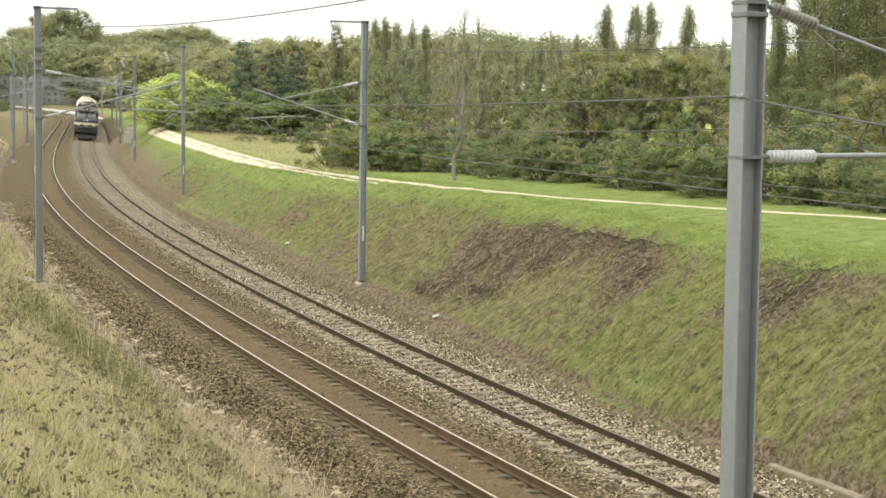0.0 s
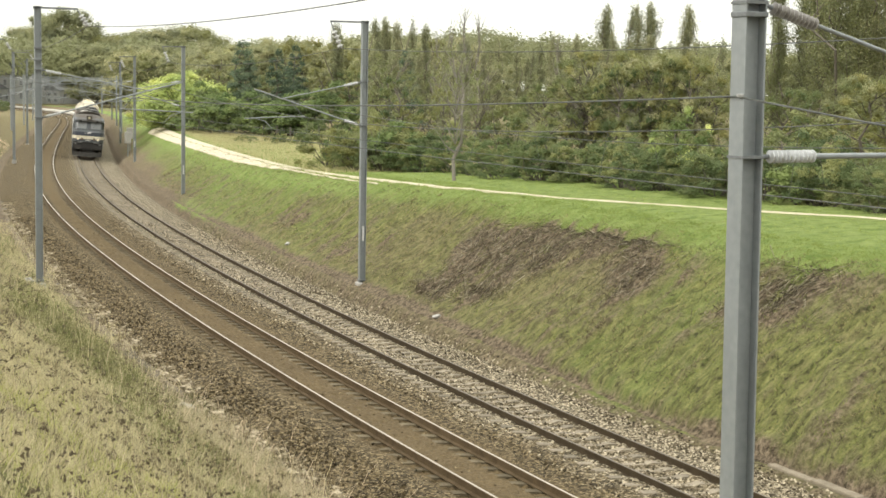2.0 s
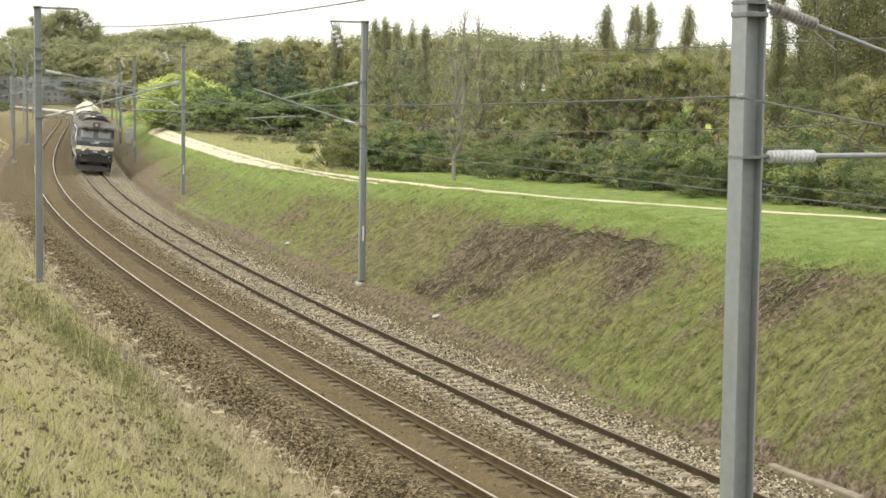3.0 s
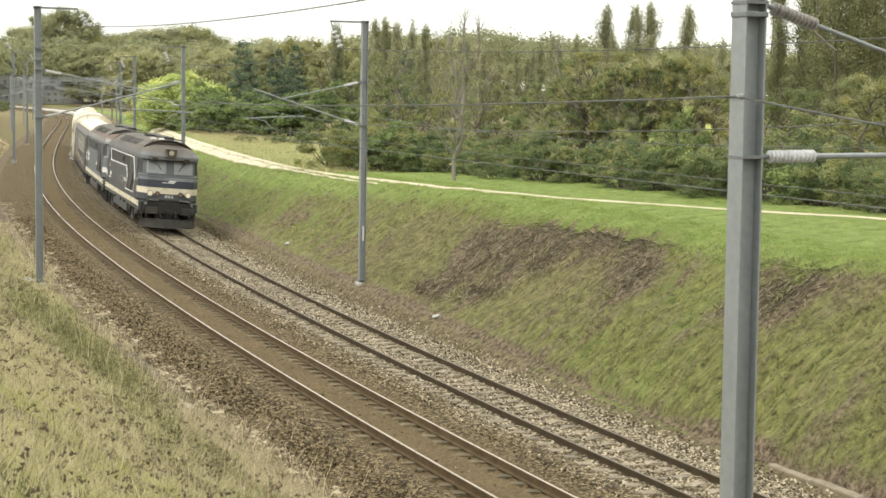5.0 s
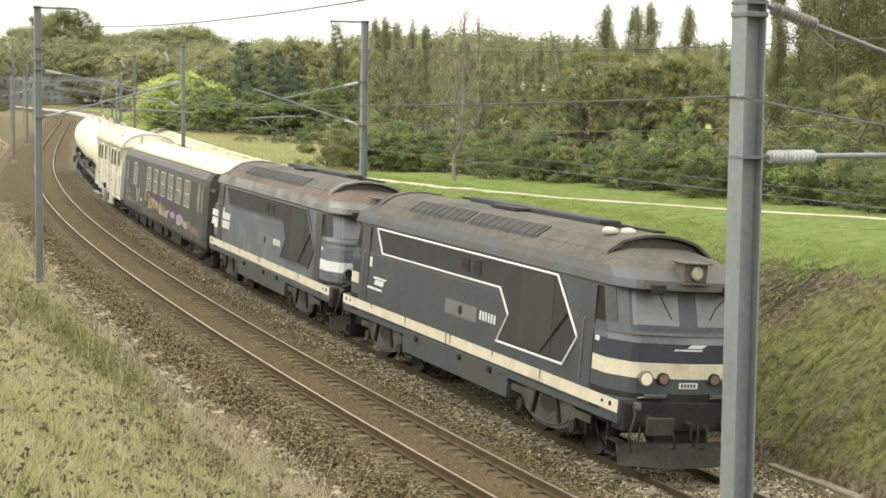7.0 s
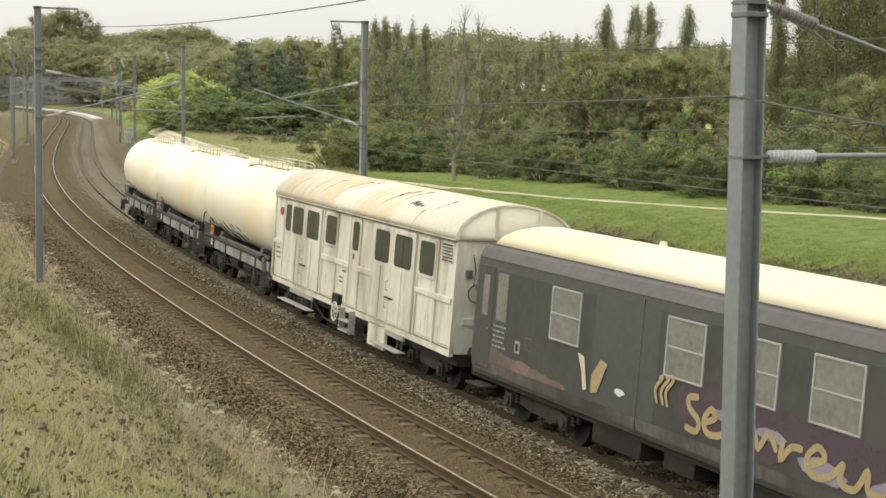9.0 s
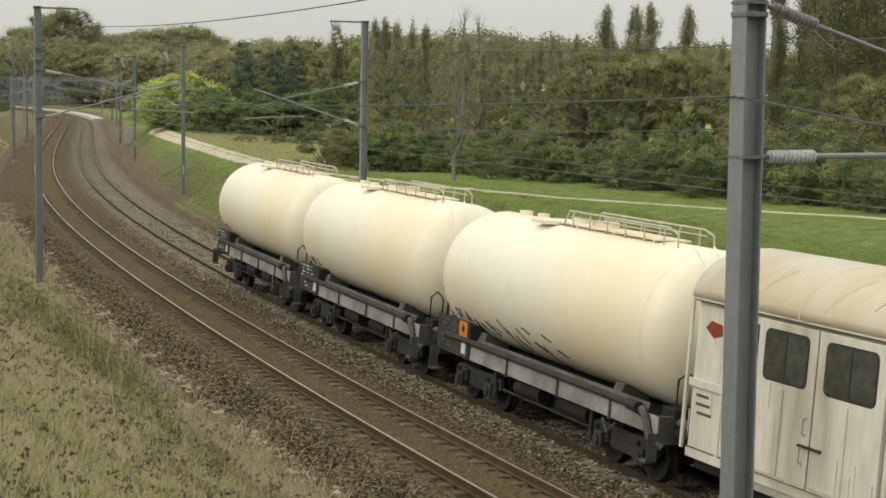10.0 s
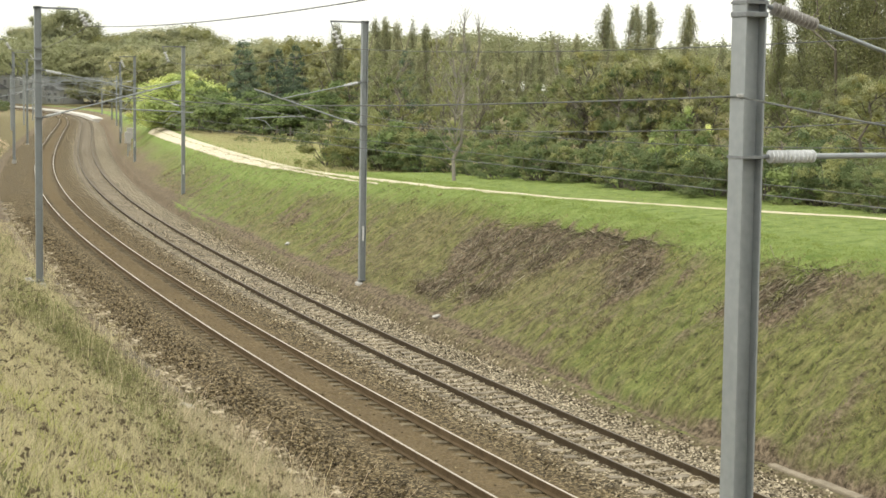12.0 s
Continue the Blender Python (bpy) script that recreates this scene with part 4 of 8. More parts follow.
def plant(made, kinds, bearing, dist, height, wide=1.0, rnd=random):
    src, base_h = rnd.choice(kinds)
    full = dist
    if full < 160:
        # the high bank of the nearer stretch brings its plants closer
        dist = next((q for q in np.arange(full * 0.8, full * 1.03, 0.4) if 7.27 - 4.62 * q / full < spot(bearing, q)[2]), full)
        height *= dist / full
    x, y, z = spot(bearing, dist)
    i = int(np.argmin((LX - x) ** 2 + (LY - y) ** 2))
    off = (x - LX[i]) * math.sin(TH[i]) - (y - LY[i]) * math.cos(TH[i])
    if -13 < off < 8.5:
        return None
    k = height / base_h
    m = Matrix.Translation((x, y, z - 0.1)) @ Matrix.Rotation(rnd.uniform(0, 6.28), 4, "Z")
    ob = copy_thing(src, m)
    ob.scale = (k * wide, k * wide, k)
    made.append(ob)
    return ob


def build_vegetation():
    rnd = random.Random(11)
    edge = "dense green bush at the edge of the wood"
    b_green = [(make_bush(k, 5.0, 4.2, 8500, ("green", "green", "olive"), 0.11, edge), 4.2) for k in (1, 2, 3)]
    b_olive = [(make_bush(k, 5.0, 4.2, 8000, ("olive", "yellow", "olive", "green"), 0.115, "olive and yellow autumn bush at the edge of the wood"), 4.2) for k in (4, 5)]
    b_mid = [(make_bush(k, 5.0, 4.2, 7000, ("mid", "mid", "green"), 0.15, "fresh green bush at the edge of the wood"), 4.2) for k in (7, 8)]
    b_lime = [(make_bush(6, 5.5, 5.0, 18000, ("lime", "lime", "lime"), 0.15, "bright yellow-green bush beside the chalk track", 0.3), 5.0)]
    b_young = [(make_bush(9, 3.2, 4.4, 5000, ("mid", "lime", "olive"), 0.11, "young yellow-green bush among darker ones"), 4.4)]
    t_mix = [(make_tree(k, 9.0, 7.0, 9500, kk, 0.14, "broadleaf tree in olive autumn leaf"), 9.0)
             for k, kk in ((21, ("olive", "green")), (22, ("olive", "yellow", "poplar")), (23, ("green", "olive")))]
    t_yel = [(make_tree(k, 9.0, 8.0, 17000, ("far", "olive", "yellow"), 0.115, "broadleaf tree with yellowing autumn crown"), 9.0) for k in (25, 26)]
    t_thin = [(make_tree(k, 9.0, 6.0, 2600, ("poplar", "olive"), 0.14, "thinning autumn tree with bare grey branches", core=0.0), 9.0) for k in (27, 28)]
    t_pale = [(make_tree(29, 9.0, 5.0, 420, ("olive", "yellow"), 0.17, "slender tree with pale trunk and few leaves", PALE_BARK, 0.4, core=0.0), 9.0)]
    # the "far" leaf kind brings its painted haze into these crowns
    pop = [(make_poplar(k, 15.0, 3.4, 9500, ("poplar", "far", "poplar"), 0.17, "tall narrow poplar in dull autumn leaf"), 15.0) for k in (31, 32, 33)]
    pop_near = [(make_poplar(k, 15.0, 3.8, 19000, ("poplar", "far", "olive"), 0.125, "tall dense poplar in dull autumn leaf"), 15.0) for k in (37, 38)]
    t_far = [(make_tree(k, 9.0, 7.5, 13000, kk, 0.16, "broadleaf tree with yellowing autumn crown, far off, paled for haze", low=0.15, full=True), 9.0)
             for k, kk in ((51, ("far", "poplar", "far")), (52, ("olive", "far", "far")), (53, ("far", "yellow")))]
    t_big = [(make_tree(k, 9.0, 7.5, 20000, kk, 0.125, "tall broadleaf tree of the big wood, yellowing, paled for haze", low=0.15, full=True), 9.0)
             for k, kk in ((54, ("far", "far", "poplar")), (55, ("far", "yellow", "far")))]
    bare = [(make_poplar(k, 15.0, 5.5, 260, ("poplar",), 0.14, "nearly bare poplar with fine upright branches", True), 15.0) for k in (35, 36)]
    pine = [(make_pine(k, 11.0, 6.0, 4600, "dark green pine tree"), 11.0) for k in (41, 42)]
    made = []

    def belt(kinds, b0, b1, d0, d1, n, h0, h1, wide=1.0, jitter=0.02):
        for k in range(n):
            u = (k + rnd.uniform(0.2, 0.8)) / n
            d = d0 + (d1 - d0) * u
            plant(made, kinds, b0 + (b1 - b0) * u + rnd.uniform(-1, 1) * jitter * 0.3, d * rnd.uniform(0.985, 1.03), rnd.uniform(h0, h1), wide * rnd.uniform(0.85, 1.2), rnd)

    # front bushes, from beside the chalk track out to the open side
    belt(b_green + b_green + b_green + b_mid[:1], -0.073, 0.33, 92, 58, 27, 1.9, 3.5)
    belt(b_green + b_green + t_thin, -0.02, 0.33, 88, 64, 22, 2.4, 4.0)
    belt(b_olive, -0.074, -0.03, 88, 86, 5, 2.6, 4.0)
    belt(t_mix + b_olive + t_thin + t_thin, -0.05, 0.34, 104, 86, 20, 4.0, 5.6)
    belt(t_yel + t_mix, 0.085, 0.165, 99, 93, 9, 6.0, 7.2, 0.9)
    belt(t_yel, 0.255, 0.3, 82, 80, 3, 5.4, 6.2)
    belt(t_thin, -0.05, 0.34, 122, 106, 26, 5.6, 8.0)
    plant(made, t_pale, 0.0065, 79, 6.9, 0.75, rnd)
    plant(made, b_young, 0.149, 75, 5.1, 0.9, rnd)
    plant(made, b_young, 0.163, 74, 4.1, 0.9, rnd)
    # bushes farther along the line
    belt(b_olive, -0.125, -0.075, 128, 118, 5, 0.9, 1.5, 1.6)
    belt(b_mid, -0.158, -0.07, 152, 138, 9, 4.2, 5.8, 1.15)
    belt(b_lime, -0.192, -0.158, 196, 158, 10, 5.4, 7.2, 1.2)
    belt(t_mix, -0.185, -0.04, 215, 155, 13, 5.5, 7.8, 1.1)
    belt(pine, -0.135, -0.09, 172, 165, 5, 7.0, 9.2, 1.0)
    plant(made, pine, -0.026, 140, 7.6, 0.9, rnd)
    belt(t_far, -0.16, 0.02, 235, 190, 22, 9.0, 11.4, 1.2)
    # poplars and bare trees that stand up behind
    for b, d, h in ((-0.069, 170, 11.0), (-0.045, 165, 11.2), (-0.038, 168, 11.6), (-0.031, 166, 11.0), (-0.022, 165, 11.2), (-0.013, 166, 10.8), (0.0995, 210, 15.4), (0.1155, 200, 14.6),
                    (0.1195, 205, 15.0), (0.129, 200, 15.2), (0.1525, 205, 15.2)):
        plant(made, pop, b, d, h, 1.05 if b < 0 else 1.15, rnd)
    for b, d, h in ((0.003, 130, 10.4), (0.011, 128, 11.2), (0.02, 131, 10.8), (-0.006, 134, 9.8), (0.07, 140, 9.2)):
        plant(made, bare, b, d, h, 0.8, rnd)
    belt(pop, -0.05, 0.02, 160, 152, 8, 7.4, 9.4, 1.0)
    belt(pop, 0.02, 0.175, 154, 140, 26, 7.6, 9.8, 0.85)
    belt(pop_near, 0.208, 0.31, 108, 100, 12, 11.5, 17.0, 0.9)
    belt(t_far, 0.0, 0.33, 240, 230, 20, 8.8, 11.0, 1.2)
    # the big wood behind the station
    belt(t_big, -0.268, -0.15, 500, 460, 22, 20.0, 24.0, 1.25)
    belt(t_big, -0.262, -0.225, 490, 480, 4, 26.0, 28.5, 1.0)
    belt(t_big, -0.225, -0.13, 420, 390, 12, 13.0, 16.5, 1.2)
    belt(t_far, -0.2, -0.1, 290, 265, 13, 10.0, 12.5, 1.2)
    belt(t_far, -0.3, -0.266, 510, 500, 4, 17, 20.0, 1.1)
    belt(b_green, -0.3, -0.262, 330, 300, 6, 2.4, 4.0, 1.3)
    for src in [q[0] for q in t_thin + t_pale]:
        for o in (src, *src.children_recursive):
            bpy.data.objects.remove(o)
    for src, _ in b_green + b_olive + b_lime + b_mid + b_young + pop_near + t_far + t_big + t_mix + t_yel + pop + bare + pine:
        for o in (src, *src.children_recursive):
            bpy.data.objects.remove(o)
    # the far wood on the skyline
    rn = np.random.RandomState(8)
    cs, rs = [], []
    for k in range(260):
        b = rn.uniform(-0.31, 0.31)
        d = rn.uniform(420, 520)
        hh = rn.uniform(20, 23) * (0.8 if b < -0.07 else 0.97 - 0.12 * float(smooth01(0.02, 0.12, b)))
        cs.append((b * d, d, 2 + hh * 0.55))
        rs.append((rn.uniform(5, 9), rn.uniform(5, 9), hh * 0.5))
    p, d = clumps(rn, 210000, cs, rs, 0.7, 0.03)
    # leaf colour already carries the haze of the distance
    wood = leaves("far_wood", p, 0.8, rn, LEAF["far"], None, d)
    tagged(wood, "distant yellowing wood along the skyline, paled for haze", "wood", kind="stuff")


# ---- grass, brushwood and small things on the banks ----
def sward(name, seed, count, s_of, off_of, height, width, kind, label, lean=0.35, patch=0, short=False, tuft=0, spread=0.065):
    """Many single blades, each a bent sliver standing on the ground."""
    rnd = np.random.RandomState(seed)
    if tuft:
        # blades crowd round tuft centres
        s, off = np.repeat(s_of(rnd, count // tuft), tuft), np.repeat(off_of(rnd, count // tuft), tuft)
        count = len(s)
        s, off = s + rnd.normal(size=count) * spread, off + rnd.normal(size=count) * spread
    else:
        s, off = s_of(rnd, count), off_of(rnd, count)
    x, y, t = axis(s)
    px, py = x + np.sin(t) * off, y - np.cos(t) * off
    if patch:
        f = np.array([noise.noise((a * 0.55, c * 0.55, 3)) + 0.6 * noise.noise((a * 1.9, c * 1.9, 8)) for a, c in zip(px, py)])
        keep = f * patch + rnd.normal(size=count) * 0.18 > -0.1
        s, off, px, py = s[keep], off[keep], px[keep], py[keep]
        count = len(s)
    z = land(s, off) + relief(px, py, s, off) * rough_of(s, off) - 0.03
    h = height[0] + (height[1] - height[0]) * rnd.uniform(0, 1, count) ** 2
    w = rnd.uniform(width[0], width[1], count)
    a = rnd.uniform(0, math.tau, count)
    lx, ly = rnd.normal(size=count) * lean * h, rnd.normal(size=count) * lean * h
    base = np.stack([px, py, z], -1)
    sx = np.stack([np.cos(a) * w, np.sin(a) * w, 0 * a], -1)
    mid = base + np.stack([lx * 0.35, ly * 0.35, h * 0.6], -1)
    tip = base + np.stack([lx, ly, h], -1)
    v = np.stack([base - sx, base + sx, mid + sx * 0.7, mid - sx * 0.7, tip], 1).reshape(-1, 3)
    k = np.arange(count) * 5
    if short:
        v = np.stack([base - sx, base + sx, tip], 1).reshape(-1, 3)
        faces = np.arange(count * 3).reshape(-1, 3).tolist()
    else:
        faces = np.stack([k, k + 1, k + 2, k + 3], -1).tolist() + np.stack([k + 3, k + 2, k + 4], -1).tolist()
    me = bpy.data.meshes.new(name)
    me.from_pydata(v.tolist(), [], faces)
    return tagged(hang(name, me, LEAF[kind], None), label, "grass", kind="stuff")


def build_banks():
    def near_s(r, n):
        return -41 + 72 * r.uniform(0, 1, n) ** 1.6

    def near_off_dry(r, n):
        return -7.7 - 10.5 * r.uniform(0, 1, n) ** 0.9

    def low_off(r, n):
        return -7.7 - 3.0 * r.uniform(0, 1, n) ** 1.3

    # felted tufts first, loose blades over them
    sward("dry_tufts", 1, 330000, near_s, near_off_dry, (0.06, 0.34), (0.0022, 0.006), "dry", "felted dry straw-coloured grass tufts on the near bank", 0.62, 0.6, True, 26, spread=0.13)
    sward("pale_tufts", 19, 120000, near_s, near_off_dry, (0.05, 0.30), (0.002, 0.005), "bleached", "bleached withered grass tufts on the near bank", 0.7, 1, True, 22, spread=0.12)
    sward("green_grass", 2, 95000, near_s, lambda r, n: -11.6 - 6.4 * r.uniform(0, 1, n) ** 0.8, (0.05, 0.30), (0.002, 0.006), "fresh", "yellow-green grass among the dry tufts of the near bank", 0.6, -1, True, 24, spread=0.14)
    sward("dark_green_grass", 20, 80000, near_s, low_off, (0.04, 0.26), (0.003, 0.008), "turf", "dark green growth in the hollow at the foot of the near bank", 0.7, -1, True, 24, spread=0.16)
    # the dark colour of these weeds stands for shade lying in the hollow
    sward("hollow_weeds", 25, 42000, lambda r, n: -4.5 + 5.5 * r.normal(size=n) * 0.75, lambda r, n: -9.2 + r.normal(size=n) * 0.65, (0.05, 0.3), (0.004, 0.01), "dull_shaded", "dark green weeds, coloured for the shaded hollow of the near bank", 0.7, 0, True, 20, spread=0.14)
    sward("edge_tufts", 26, 42000, lambda r, n: r.uniform(-30, -8, n), lambda r, n: -8.3 + 1.9 * r.uniform(0, 1, n) ** 1.6, (0.08, 0.42), (0.002, 0.006), "bleached", "bleached grass tufts hanging over the edge of the ballast", 0.6, 1, True, 26, spread=0.13)
    sward("brown_litter", 27, 60000, near_s, near_off_dry, (0.03, 0.2), (0.003, 0.008), "litter", "brown withered litter between the grass tufts of the near bank", 0.9, 1, True, 18, spread=0.12)
    sward("bent_grass", 13, 22000, near_s, near_off_dry, (0.15, 0.45), (0.0015, 0.0035), "dry", "bent dry grass blades on the near bank", 0.7)
    # dark blades that double as shadow in the gaps between tufts
    sward("dark_weeds", 16, 60000, near_s, near_off_dry, (0.06, 0.3), (0.003, 0.009), "seed", "dark withered weeds doubling as shadows between near bank tufts", 0.9, 1, True, 14)
    sward("stalks", 12, 4200, near_s, near_off_dry, (0.3, 0.8), (0.002, 0.004), "dry", "tall thin dry stalks on the near bank", 0.3)
    sward("tall_stems", 18, 90, lambda r, n: r.uniform(-28, 8, n), lambda r, n: r.uniform(-11.5, -7.4, n), (0.7, 1.5), (0.003, 0.006), "dry", "lone tall dry stems at the foot of the near bank", 0.12)
    sward("weeds", 9, 14000, lambda r, n: -30 + 70 * r.uniform(0, 1, n), lambda r, n: r.uniform(-8.6, -6.5, n), (0.06, 0.36), (0.002, 0.006), "dry", "dry weeds along the edge of the ballast", 0.6, 0, False, 14, spread=0.1)
    edge_s = lambda r, n: r.uniform(-33, -6, n)
    edge_off = lambda r, n: -8.9 + 2.1 * r.uniform(0, 1, n)
    sward("edge_litter", 30, 36000, edge_s, edge_off, (0.04, 0.22), (0.003, 0.008), "litter", "brown withered growth along the foot of the near bank", 0.9, 0, True, 18, spread=0.12)
    sward("edge_weeds", 31, 26000, edge_s, edge_off, (0.06, 0.34), (0.003, 0.008), "dull_shaded", "dull green weeds along the foot of the near bank", 0.6, -1, True, 20, spread=0.13)
    sward("dead_stems", 32, 420, edge_s, lambda r, n: -9.4 + 3.0 * r.uniform(0, 1, n), (0.3, 0.9), (0.003, 0.007), "bleached", "bent pale dead stems at the foot of the near bank", 0.55)
    far_bank = lambda r, n: 24 + 110 * r.uniform(0, 1, n)
    far_bank_off = lambda r, n: -8.2 - 9.5 * r.uniform(0, 1, n)
    sward("far_bank_grass", 28, 34000, far_bank, far_bank_off, (0.12, 0.5), (0.008, 0.022), "bleached", "bleached grass on the far stretch of the near bank", 0.6, 1, True, 14, spread=0.3)
    sward("far_bank_weeds", 29, 24000, far_bank, far_bank_off, (0.12, 0.6), (0.01, 0.025), "dull_shaded", "green and brown weeds on the far stretch of the near bank", 0.6, -1, True, 14, spread=0.35)
    # seed heads that stand above the dry grass
    rnd = np.random.RandomState(17)
    n = 4200
    s, off = near_s(rnd, n), near_off_dry(rnd, n)
    x, y, t = axis(s)
    c = np.stack([x + np.sin(t) * off, y - np.cos(t) * off, land(s, off) + rnd.uniform(0.2, 0.5, n)], -1)
    pts = (c[:, None] + rnd.normal(size=(n, 7, 3)) * np.array((0.028, 0.028, 0.02))).reshape(-1, 3)
    tagged(leaves("seed_heads", pts, 0.042, rnd, LEAF["seed"], None), "dark dry seed heads above the grass", "weeds", kind="stuff")

    def slope_s(r, n):
        return -24 + 100 * r.uniform(0, 1, n) ** 1.4

    sward("slope_grass", 3, 90000, slope_s, lambda r, n: r.uniform(3.8, 9.4, n), (0.03, 0.13), (0.005, 0.014), "turf", "short green grass on the cutting slope", 0.9, -1, True, 14, spread=0.1)
    sward("slope_dry_grass", 4, 70000, slope_s, lambda r, n: r.uniform(4.0, 8.6, n), (0.03, 0.15), (0.004, 0.011), "straw", "dry grass on the cutting slope", 1.1, 1, True, 14, spread=0.1)
    # dark tufts that also paint the small shadows of the slope
    sward("slope_tufts", 10, 72000, slope_s, lambda r, n: r.uniform(4.0, 8.3, n), (0.03, 0.16), (0.006, 0.016), "seed", "dark dead tufts doubling as small shadows on the cutting slope", 1.1, 1, True, 16)
    sward("crest_grass", 24, 60000, lambda r, n: -20 + 75 * r.uniform(0, 1, n) ** 1.3, lambda r, n: r.uniform(7.6, 10.5, n), (0.03, 0.12), (0.006, 0.016), "lush", "lush green grass along the crest of the cutting", 0.8, 0, True, 12, spread=0.12)
    sward("meadow_grass", 5, 42000, lambda r, n: r.uniform(38, 120, n), lambda r, n: r.uniform(8.8, 22, n), (0.1, 0.4), (0.012, 0.03), "hay", "pale dry meadow grass beyond the chalk track", 0.4, 0, True)
    sward("meadow_green_grass", 6, 40000, lambda r, n: r.uniform(-15, 50, n), lambda r, n: r.uniform(8.2, 20, n), (0.03, 0.1), (0.008, 0.02), "lush", "green grass beside the chalk track", 0.8, 0, True)

    rnd = np.random.RandomState(14)
    n = 5600
    spots = SCARS[:16]
    k = rnd.randint(0, len(spots), n)
    s = np.array([q[0] for q in spots])[k] + rnd.normal(size=n) * np.array([q[2] for q in spots])[k] * 0.75
    off = np.clip(np.array([q[1] for q in spots])[k] + rnd.normal(size=n) * np.array([q[3] for q in spots])[k] * 0.6, 3.7, 7.7)
    x, y, t = axis(s)
    c = np.stack([x + np.sin(t) * off, y - np.cos(t) * off, land(s, off) + relief(x + np.sin(t) * off, y - np.cos(t) * off, s, off) + rnd.uniform(0.0, 0.07, n)], -1)
    # most twigs lie where they were dragged, down the fall line
    d = np.stack([-np.sin(t), np.cos(t), -0.68 * smooth01(7.6, 6.6, off)], -1) * np.where(rnd.uniform(size=(n, 1)) < 0.7, 1.0, 0.15) + rnd.normal(size=(n, 3)) * np.array((0.4, 0.4, 0.22))
    d /= np.linalg.norm(d, axis=1)[:, None]
    ln = 0.04 + 0.42 * rnd.uniform(0, 1, (n, 1)) ** 3.5
    side = np.cross(d, rnd.normal(size=(n, 3)))
    side *= rnd.uniform(0.006, 0.016, (n, 1)) / np.linalg.norm(side, axis=1)[:, None]
    up = np.cross(d, side)
    v = np.stack([c - d * ln + side, c - d * ln - side * 0.5 + up, c - d * ln - side * 0.5 - up, c + d * ln], 1).reshape(-1, 3)
    f = (np.arange(n)[:, None, None] * 4 + np.array([(0, 1, 3), (1, 2, 3), (2, 0, 3)])).reshape(-1, 3)
    me = bpy.data.meshes.new("brushwood")
    me.from_pydata(v.tolist(), [], f.tolist())
    tagged(hang("brushwood", me, LEAF["twig"], None), "cut brown brushwood strewn over the slope", "brushwood", kind="stuff")


def rut_off(s):
    """The chalk track: close to the cutting at the far end, swinging away from it at the near end."""
    return float(np.interp(s, RUT_S, RUT_OFF))


def build_chalk_track():
    track = thing("chalk_track", "pale chalk farm track with two wheel ruts through the grass", "track", kind="structure")
    for side, half in ((-1, 0.16), (1, 0.17)):
        rows = []
        ss = np.arange(-4.5 if side > 0 else 26, 130, 0.4)
        for s in ss:
            wob = 0.18 * noise.noise((s * 0.5, side * 7.0, 0))
            thin = 1.0 + 0.5 * noise.noise((s * 0.9, side * 3.0, 4)) + 0.45 * noise.noise((s * 2.3, side * 5.0, 9)) - 0.72 * float(smooth01(40, 8, s)) + 0.95 * float(smooth01(34, 62, s))
            c = rut_off(s) + (0.0 if side > 0 else -0.6) + (0.2 if side > 0 else 0.0) * float(smooth01(30, 60, s)) + wob * 0.6
            hw = max(0.015, half * thin * (float(smooth01(26, 52, s)) if side < 0 else 1.0))
            rows.append([(o, land_at(s, o) + zz) for o, zz in ((c - hw - 0.1, -0.06), (c - hw, 0.04), (c, 0.035), (c + hw, 0.04), (c + hw + 0.1, -0.06))])
        me = bpy.data.meshes.new("wheel_rut")
        me.from_pydata([tuple(place(s, o, z)) for s, r in zip(ss, rows) for o, z in r], [],
                       [(i * 5 + k, i * 5 + k + 1, i * 5 + k + 6, i * 5 + k + 5) for i in range(len(rows) - 1) for k in range(4)])
        hang("wheel_rut", me, PALE_STONE, track)


def build_rock(s, off, size, label, seed, flat=0.6):
    rnd = random.Random(seed)
    bm = bmesh.new()
    bmesh.ops.create_icosphere(bm, subdivisions=2, radius=size)
    for v in bm.verts:
        v.co = Vector((v.co.x * 1.4, v.co.y, v.co.z * flat)) * (1 + 0.5 * noise.noise(v.co * (2.5 / size) + Vector((seed, 0, 0))))
    ob = part("stone_block", bm, CONCRETE, None)
    ob.matrix_basis = along(s, off, land_at(s, off) + size * flat * 0.4) @ Matrix.Rotation(rnd.uniform(0, 3), 4, "Z")
    tagged(ob, label, "stone")


